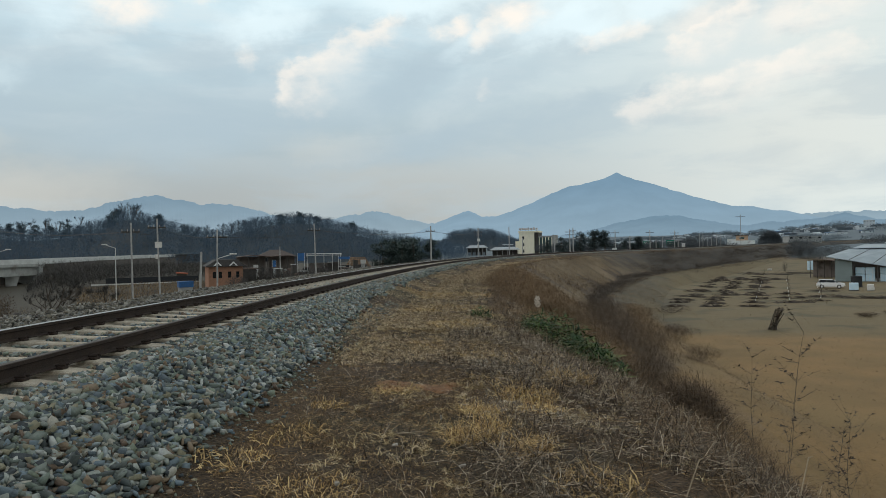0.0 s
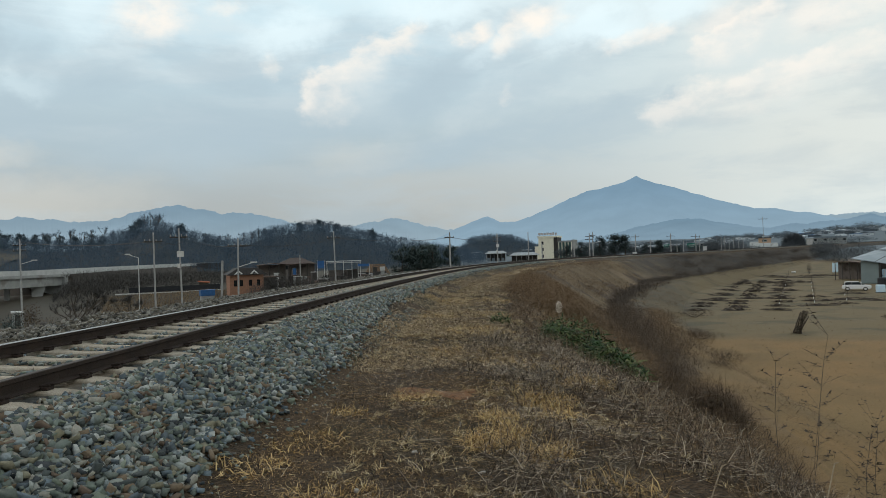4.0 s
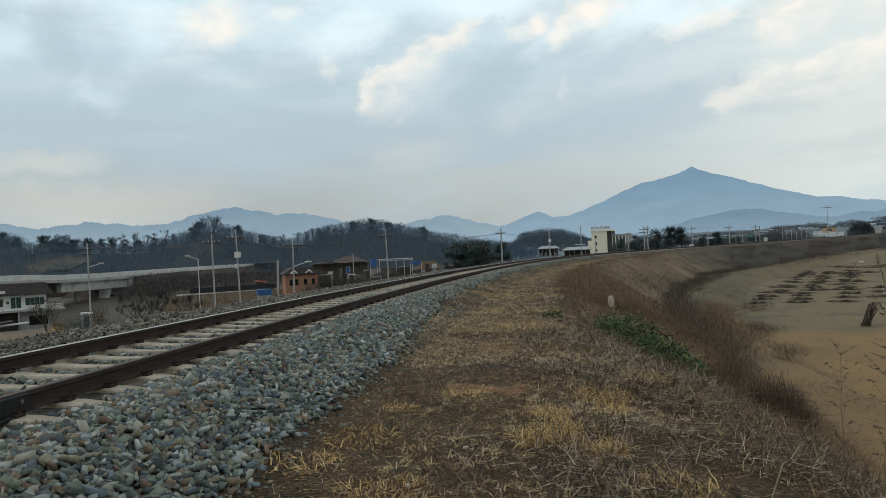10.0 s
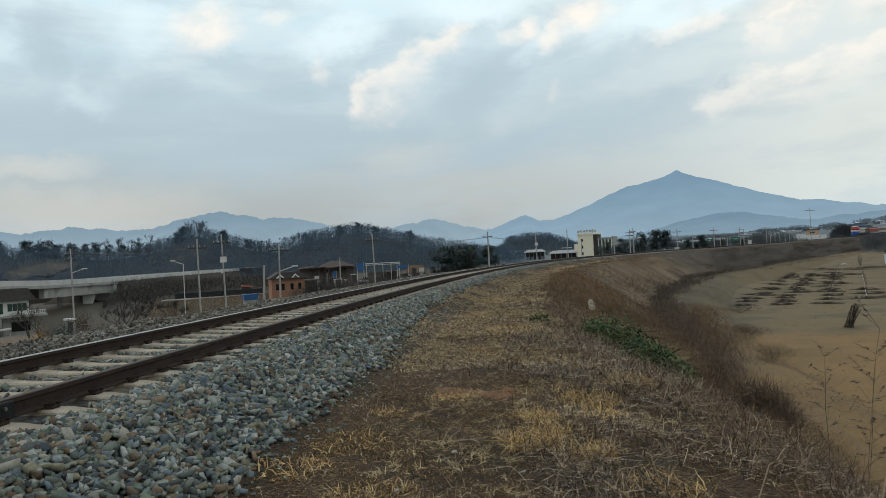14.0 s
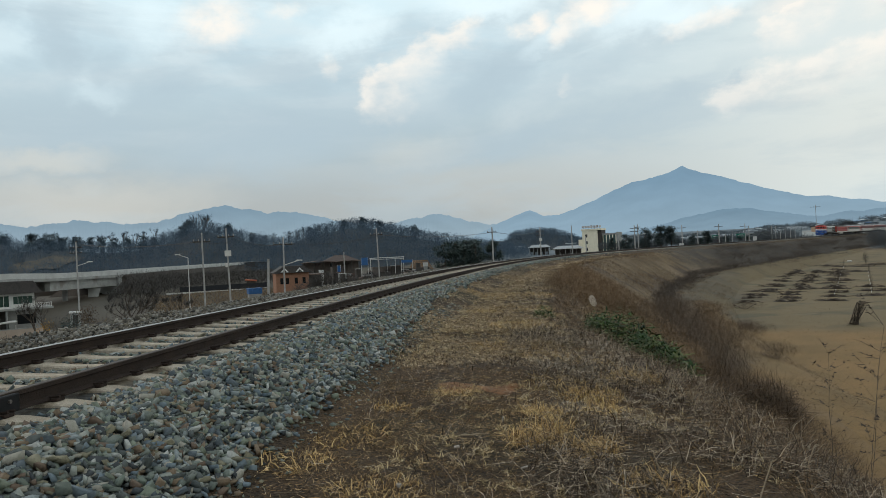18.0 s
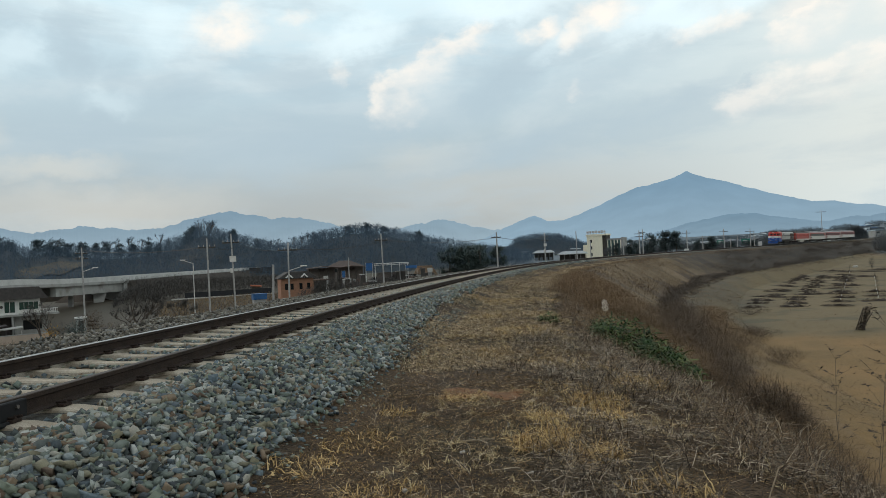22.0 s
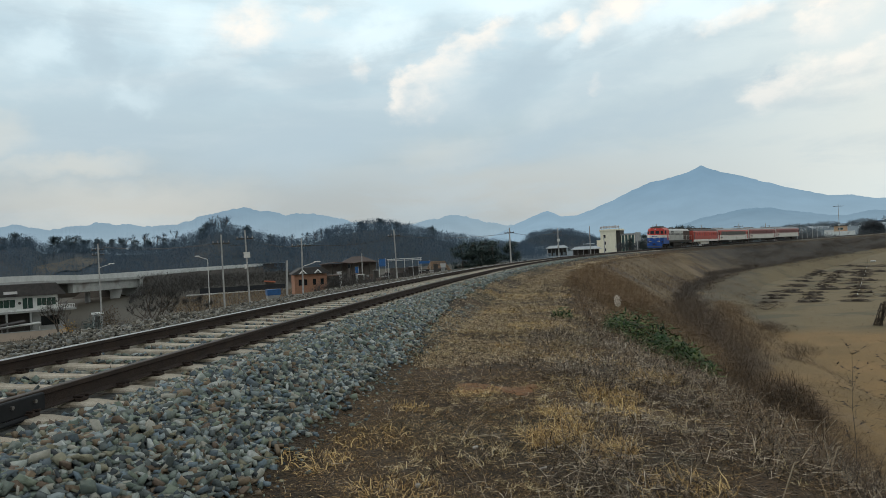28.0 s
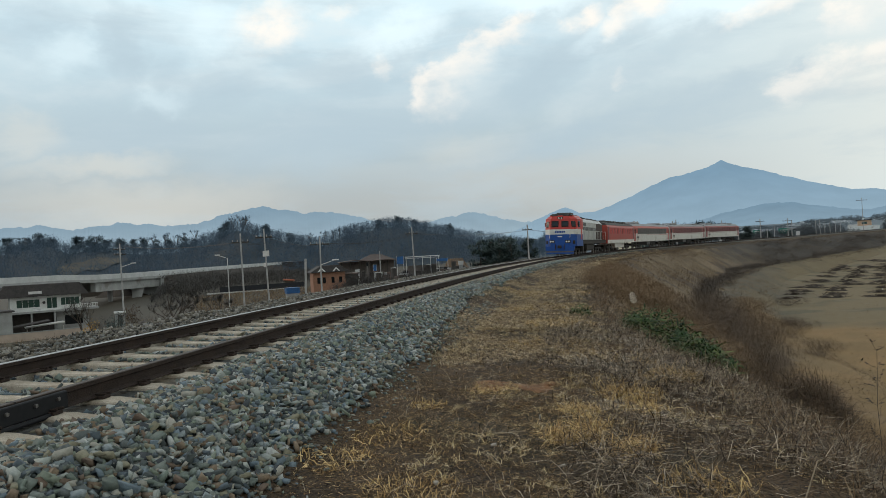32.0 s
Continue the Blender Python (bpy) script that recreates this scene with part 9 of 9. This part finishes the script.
v2, f2 = blades(rng_f, b_, rng_f.uniform(0.05, 0.25, len(b_)), 0.004 + 0.0005 * d_, rng_f.uniform(0.2, 1.0, len(b_)), 0.5, 1)
stuff("stubble", [(v2, f2)], M_BRUSH_TAN, "thin dead stubble on the bare field", "stubble")

# ---------------------------------------------------------------- plants and bits near the standpoint
def bank_pose(s, o, turn=0.0, lift=0.0):
    p = on_bank(np.array([float(s)]), np.array([float(o)]), lift)[0]
    return pose(float(p[0]), float(p[1]), float(p[2]), 0, 0, turn)


def evergreen_patch(s, o, w, h, seed, n):
    """A sprawling leafy plant: stems with long drooping leaves."""
    rng = np.random.default_rng(seed)
    t = thing("evergreen_plant", "sprawling green-leaved plant on the bank edge", "plant", bank_pose(s, o), group="green plants on the bank")
    a, r = rng.uniform(0, 6.28, n), np.sqrt(rng.random(n)) * w / 2
    z = h * (1 - (r / (w / 2)) ** 2) * rng.uniform(0.35, 1.0, n)
    b = np.stack([r * np.cos(a), r * np.sin(a), z], 1)
    v, f = blades(rng, b, rng.uniform(0.09, 0.22, n), rng.uniform(0.02, 0.042, n), rng.uniform(0.2, 0.9, n), 0.7, 3)
    part("leaves", quick_mesh("leaves", v, f, M_LEAF), None, t)
    k = n // 14
    b2 = np.stack([r[:k] * np.cos(a[:k]), r[:k] * np.sin(a[:k]), 0 * r[:k]], 1)
    v, f = blades(rng, b2, z[:k] + 0.15, np.full(k, 0.012), rng.uniform(0, 0.3, k), 0.3, 2)
    part("stem", quick_mesh("stem", v, f, M_BRUSH), None, t)


for s_, o_, w_, h_, n_ in ((16.6, 5.2, 0.5, 0.22, 130), (16.9, 6.15, 0.8, 0.4, 260), (16.0, 6.3, 0.9, 0.5, 420), (15.1, 6.4, 1.0, 0.6, 560), (14.2, 6.5, 1.0, 0.66, 640), (13.4, 6.58, 1.0, 0.66, 640), (12.7, 6.65, 0.9, 0.6, 520), (12.0, 6.75, 0.8, 0.52, 400), (11.4, 6.85, 0.7, 0.45, 300)):
    evergreen_patch(s_, o_ + 0.16 * math.sin(s_ * 9.0), w_, h_ * (1.0 + 0.3 * math.sin(s_ * 5.0)), int(s_ * 100), n_)


def weed(m, h, lean, label, seed, leaves=70, m_leaf=None, spread_=0.3):
    """A tall dry weed: a thin stem with side twigs and small withered leaves."""
    rng = random.Random(seed)
    nrng = np.random.default_rng(seed)
    t = thing("tall_weed", label, "weed", m, group="tall weeds at the edge")
    p, pts, rings = Vector((0, 0, -0.05)), [], []
    bm = bmesh.new()
    for k in range(8):
        r = 0.003 - 0.00022 * k
        rings.append([bm.verts.new(p + Vector((r * math.cos(a), r * math.sin(a), 0))) for a in (0.0, 1.57, 3.14, 4.71)])
        if k > 1:
            pts.append(p.copy())
        p = p + Vector((lean * h / 7 + rng.uniform(-0.02, 0.02), rng.uniform(-0.02, 0.02), h / 7))
    for a, b in zip(rings, rings[1:]):
        for i in range(4):
            bm.faces.new((a[i], a[(i + 1) % 4], b[(i + 1) % 4], b[i]))
    part("stem", bm, M_BARK, t)
    tips = []
    for q in pts * 3:
        a = rng.uniform(0, 6.28)
        e = q + Vector((math.cos(a) * spread_, math.sin(a) * spread_ * 0.6, rng.uniform(0.05, 0.3))) * rng.uniform(0.4, 1.0)
        part("twig", tube(q, e, 0.0011, 0.0007, n=4), M_BARK, t)
        tips += [q.lerp(e, rng.uniform(0.3, 1.0)) for _ in range(max(1, leaves // 9))]
    b = np.array([tuple(q) for q in tips])
    v, f = blades(nrng, b, nrng.uniform(0.02, 0.045, len(b)), nrng.uniform(0.012, 0.022, len(b)), nrng.uniform(0.2, 1.5, len(b)), 0.4, 1)
    part("leaves", quick_mesh("leaves", v, f, m_leaf or M_HEAP), None, t)
    return t


for s_, o_, h_, l_, sd in ((6.3, 7.55, 1.5, 0.10, 1), (6.7, 7.7, 1.3, 0.12, 2), (6.0, 7.9, 1.1, 0.05, 3), (7.2, 7.6, 1.2, -0.05, 4), (5.7, 7.7, 0.9, 0.2, 5)):
    weed(bank_pose(s_, o_, 10 * sd), h_, l_, "tall dry weed with withered dark leaves", sd, 60)
# pale broken stalks standing in the straw
M_STALK = mat("pale_stalk", (0.36, 0.29, 0.20), rough=0.8, noise_scale=20, tint=(0.22, 0.17, 0.12), amount=0.6)
for i, (s_, o_, h_, lx, ly) in enumerate(((7.2, 6.35, 0.24, -0.02, 0.0), (7.25, 6.38, 0.21, 0.03, 0.0), (7.5, 6.1, 0.28, 0.14, 0.1), (6.9, 6.75, 0.22, 0.06, 0.0), (5.6, 6.75, 0.22, 0.09, 0.0),
                                              (4.6, 6.1, 0.25, 0.1, 0.0), (5.0, 7.0, 0.35, 0.15, 0.1), (4.9, 5.6, 0.18, -0.06, 0.0), (6.3, 5.2, 0.14, 0.05, 0.0))):
    t_ = thing("broken_stalk", "pale broken reed stalk standing in the straw", "stalk", bank_pose(s_, o_), group="broken stalks")
    bm_ = tube((0, 0, -0.03), (lx, ly, h_), 0.0055, 0.004, n=6)
    tube((lx, ly, h_), (lx + 0.03, ly, h_ + 0.01), 0.005, 0.002, n=5, bm=bm_)
    part("reed", bm_, M_STALK, t_)


def litter(x, y, w, l, h, m, name, label, turn):
    o = x + 4.6 - 0.0023 * y * y
    z = float(bank_height(np.array(y), np.array(o)))
    t = thing(name, label, "litter", pose(x, y, z, 0, 0, turn))
    bm = box(-w / 2, w / 2, -l / 2, l / 2, -0.005, h, min(w, l, h) * 0.3, 2)
    for v in bm.verts:
        v.co.z += 0.25 * h * math.sin(v.co.x * 40 + v.co.y * 31)
    part("piece", bm, m, t)


M_SCRAP = mat("dull_scrap", (0.42, 0.40, 0.36), rough=0.7, noise_scale=30, tint=(0.28, 0.25, 0.21), amount=0.7)
litter(-0.42, 5.55, 0.045, 0.035, 0.02, M_SCRAP, "pebble", "pale pebble lying in the dead grass", 10)
litter(0.10, 5.02, 0.06, 0.025, 0.012, M_SCRAP, "white_scrap", "pale scrap of plastic on the path", 20)
litter(-0.32, 5.95, 0.30, 0.009, 0.009, M_STALK, "straw_piece", "pale straight straw lying on the path", 12)
litter(-0.05, 6.45, 0.015, 0.015, 0.05, M_SCRAP, "white_scrap", "small upright pale scrap in the grass", 0)
litter(-0.75, 4.62, 0.03, 0.03, 0.018, M_SCRAP, "pebble", "pale pebble lying in the dead grass", 40)
# a few pale lumps thrown down the slope
for k_, (s_, o_) in enumerate(((9.8, 7.5), (9.6, 7.65), (10.0, 7.65), (9.7, 7.8), (10.2, 7.5))):
    t_ = thing("rubble_lump", "pale lump of rubble lying on the slope", "rubble", bank_pose(s_, o_, k_ * 47), group="rubble on the slope")
    v_, f_ = stones(np.random.default_rng(90 + k_), np.array([[0, 0, 0.04]]), np.array([0.09 + 0.02 * (k_ % 3)]))
    part("lump", quick_mesh("lump", v_, f_, M_SCRAP), None, t_)
# a patch of bare orange earth on the path
M_ORANGE = mat("orange_earth", (0.23, 0.105, 0.042), noise_scale=9, tint=(0.12, 0.068, 0.034), amount=0.9, fine=0.3, bump=0.5, bump_scale=30)
for cx_, cy_, rx_, ry_ in ((-0.5, 8.1, 0.42, 0.4), (-0.05, 8.0, 0.28, 0.3)):
    n_, k_ = 20, 7
    A_, R_ = np.meshgrid(np.linspace(0, 2 * np.pi, n_), np.linspace(0, 1, k_), indexing="ij")
    rr = R_ * (1 + 0.22 * np.sin(A_ * 3 + cx_ * 9) + 0.1 * np.sin(A_ * 7))
    X_, Y_ = cx_ + rx_ * rr * np.cos(A_), cy_ + ry_ * rr * np.sin(A_)
    Z_ = bank_height(Y_, X_ + 4.6 - 0.0023 * Y_ ** 2) + 0.03 * (1 - R_ ** 2) - 0.016 * R_ + 0.008
    ob_ = sheet("earth_patch", X_, Y_, Z_, M_ORANGE)
    tagged(ob_, "patch of bare orange earth on the grass path", "earth", kind="structure")
# the pale seed head that sways on its reed
PLUME_AT = (2.269, 16.84, -1.12)
PLUME_TURN = -7.67
M_PLUME = island_palette(mat("reed_plume", rough=0.8), [(0.66, 0.60, 0.52), (0.58, 0.52, 0.45), (0.70, 0.64, 0.56)])
plume = thing("reed_plume", "pale feathery reed plume swaying above the brush", "reed", pose(*PLUME_AT, 0, 0, PLUME_TURN))
part("stalk", tube((0, 0, -0.15), (0.0, 0, 0.66), 0.007, 0.005, n=6), M_STALK, plume)
rng_r = np.random.default_rng(9)
u_ = rng_r.uniform(-1, 1, 700)
w_ = 0.075 * np.sqrt(1 - u_ ** 2)
b_ = np.stack([rng_r.uniform(-1, 1, 700) * w_, rng_r.uniform(-1, 1, 700) * w_, 0.74 + 0.13 * u_], 1)
b_[:, 0] -= (b_[:, 2] - 0.6) * 0.12
v_, f_ = blades(rng_r, b_, rng_r.uniform(0.025, 0.05, 700), np.full(700, 0.012), rng_r.uniform(0.1, 0.7, 700), 0.5, 2)
part("seed_head", quick_mesh("seed_head", v_, f_, M_PLUME), None, plume)


M_BRUSH_DARK = island_palette(mat("dark_grey_brush", rough=0.9), [(0.078, 0.063, 0.05), (0.062, 0.051, 0.043), (0.095, 0.075, 0.058), (0.11, 0.086, 0.064)])


def brush_shrub(s, o, w, h, seed, m_crown=None, label="dense russet leafless shrub low on the bank", coarse=1.0, n=3000):
    """A dense twiggy shrub without leaves."""
    rng = np.random.default_rng(seed)
    t = thing("brush_shrub", label, "shrub", bank_pose(s, o), group="shrubs on the bank")
    u = rng.normal(size=(n, 3))
    u /= np.linalg.norm(u, axis=1)[:, None]
    c = u * (rng.random(n) ** 0.45)[:, None] * np.array([w / 2, w / 2, h * 0.5]) + np.array([0, 0, h * 0.42])
    c[:, 2] = np.abs(c[:, 2])
    v, f = blades(rng, c, rng.uniform(0.12, 0.4, n) * min(coarse, 2.0), rng.uniform(0.003, 0.007, n) * coarse, rng.uniform(0.0, 1.5, n), 0.5, 2)
    part("crown", quick_mesh("crown", v, f, m_crown or M_BRUSH), None, t)
    for k in range(3 if coarse == 1.0 else 1):
        a = rng.uniform(0, 6.28)
        part("stem", tube((0, 0, -0.2), (math.cos(a) * w * 0.35, math.sin(a) * w * 0.35, h * rng.uniform(0.5, 0.9)), 0.010 * coarse, 0.005 * coarse, n=5), M_BARK, t)


rng_b = random.Random(15)
for s_, o_, w_, h_ in ((11.2, 7.9, 0.7, 0.5), (12.2, 8.3, 0.8, 0.6), (9.0, 7.5, 0.8, 0.55), (9.5, 7.85, 0.75, 0.6), (20.4, 9.2, 1.8, 1.3), (21.0, 11.0, 2.0, 1.9), (22.2, 10.0, 2.0, 1.7), (22.8, 11.5, 2.0, 1.7), (24.0, 10.8, 2.2, 1.7), (23.5, 9.3, 2.0, 1.2), (25, 10.6, 2.2, 1.4), (40, 16.5, 2.2, 0.8), (60, 18.5, 2.6, 0.9), (66, 19.3, 2.4, 0.8), (26.5, 9.6, 2.2, 1.3), (28, 11.2, 2.4, 1.7), (29.5, 10.2, 2.4, 1.5), (31, 11.9, 2.6, 1.9), (32.5, 10.7, 2.6, 1.7), (33.5, 12.6, 3.0, 1.9), (35, 11.5, 3.0, 2.0), (36.5, 10.4, 2.8, 1.6),
                       (37.5, 12.7, 3.2, 2.2), (39, 11.6, 3.0, 2.0), (41, 12.8, 3.2, 2.1), (42.5, 10.9, 3.0, 1.7), (44.5, 12.2, 3.2, 1.9), (47, 11.4, 3.0, 1.6), (49, 12.6, 3.0, 1.6), (53, 11.8, 3.0, 1.4), (58, 12.4, 3.0, 1.3)):
    brush_shrub(s_, o_, w_, h_ * (1.25 if s_ > 23 else 1.0), rng_b.randint(0, 9999))

for k_ in range(34):
    s_ = 18.0 + 26.0 * (k_ / 33) + rng_b.uniform(-0.6, 0.6)
    brush_shrub(s_, rng_b.uniform(6.3, 9.4) - 0.6 * (s_ > 30), rng_b.uniform(1.6, 2.6), rng_b.uniform(0.55, 1.05), rng_b.randint(0, 9999), M_BRUSH_RUST, "soft rust-brown brush on the bank slope")

for k_ in range(18):
    s_ = 42.0 + 34.0 * (k_ / 17) + rng_b.uniform(-1.0, 1.0)
    brush_shrub(s_, rng_b.uniform(13.4, 15.4) + 0.05 * (s_ - 26), rng_b.uniform(1.8, 3.2), rng_b.uniform(0.45, 0.9), rng_b.randint(0, 9999), rng_b.choice((M_BRUSH_RUST, M_BRUSH_TAN, M_BRUSH_TAN)), "low brown brush beyond the ditch of the bank")

# soft dark clumps on the far slope of the curve and along the ditch
for k_ in range(60):
    s_ = 150.0 + 210.0 * (k_ / 59) + rng_b.uniform(-3, 3)
    brush_shrub(s_, rng_b.uniform(7.0, 15.0), rng_b.uniform(4.5, 8.0), rng_b.uniform(0.9, 1.9), rng_b.randint(0, 9999), M_BRUSH_DARK, "low dark brush on the far slope of the bank", 4.5, 900)
for k_ in range(34):
    s_ = 48.0 + 100.0 * (k_ / 33) + rng_b.uniform(-1.5, 1.5)
    brush_shrub(s_, 12.9 + rng_b.uniform(-0.5, 0.7), rng_b.uniform(2.4, 4.2), rng_b.uniform(0.5, 1.0), rng_b.randint(0, 9999), M_BRUSH_DARK, "low dark brush in the ditch below the bank", 2.4, 1100)


def motions():
    # the clouds drift to the right
    walk(clouds, [(0.0, pose(0, 0, 0)), (32.0, pose(0, 0, 0, 0, 0, -3.3))])
    # the train comes round the curve
    for car, back in TRAIN:
        walk(car, [(t, car_pose(t, back, 12.0)) for t in range(0, 33)])
    # the reed plume sways in the wind: seconds, and metres by which its head leans to the right
    sway = [(0, 0.08), (1, 0.12), (2, 0.17), (3, 0.20), (3.5, 0.18), (4.5, 0.06), (5.5, -0.05), (6, -0.11), (6.5, -0.02), (7, 0.06), (7.5, 0.14), (8, 0.09), (9, 0.02), (10, 0.09), (11, 0.10), (12, 0.08), (13, 0.0), (14, -0.06), (15.5, -0.1),
            (17, -0.08), (18, -0.12), (19, -0.08), (19.5, 0.0), (20, -0.05), (20.5, -0.07), (21, 0.02), (21.5, 0.08), (22, 0.05), (22.5, -0.08), (23, -0.10), (24, -0.08), (25, 0.0), (26.5, -0.02), (28, 0.02), (29, -0.04), (30, -0.05), (30.5, -0.14), (31, -0.09), (32, -0.06)]
    walk(plume, [(t, pose(*PLUME_AT, 0, math.degrees(math.atan(a / 0.75)), PLUME_TURN)) for t, a in sway])


motions()
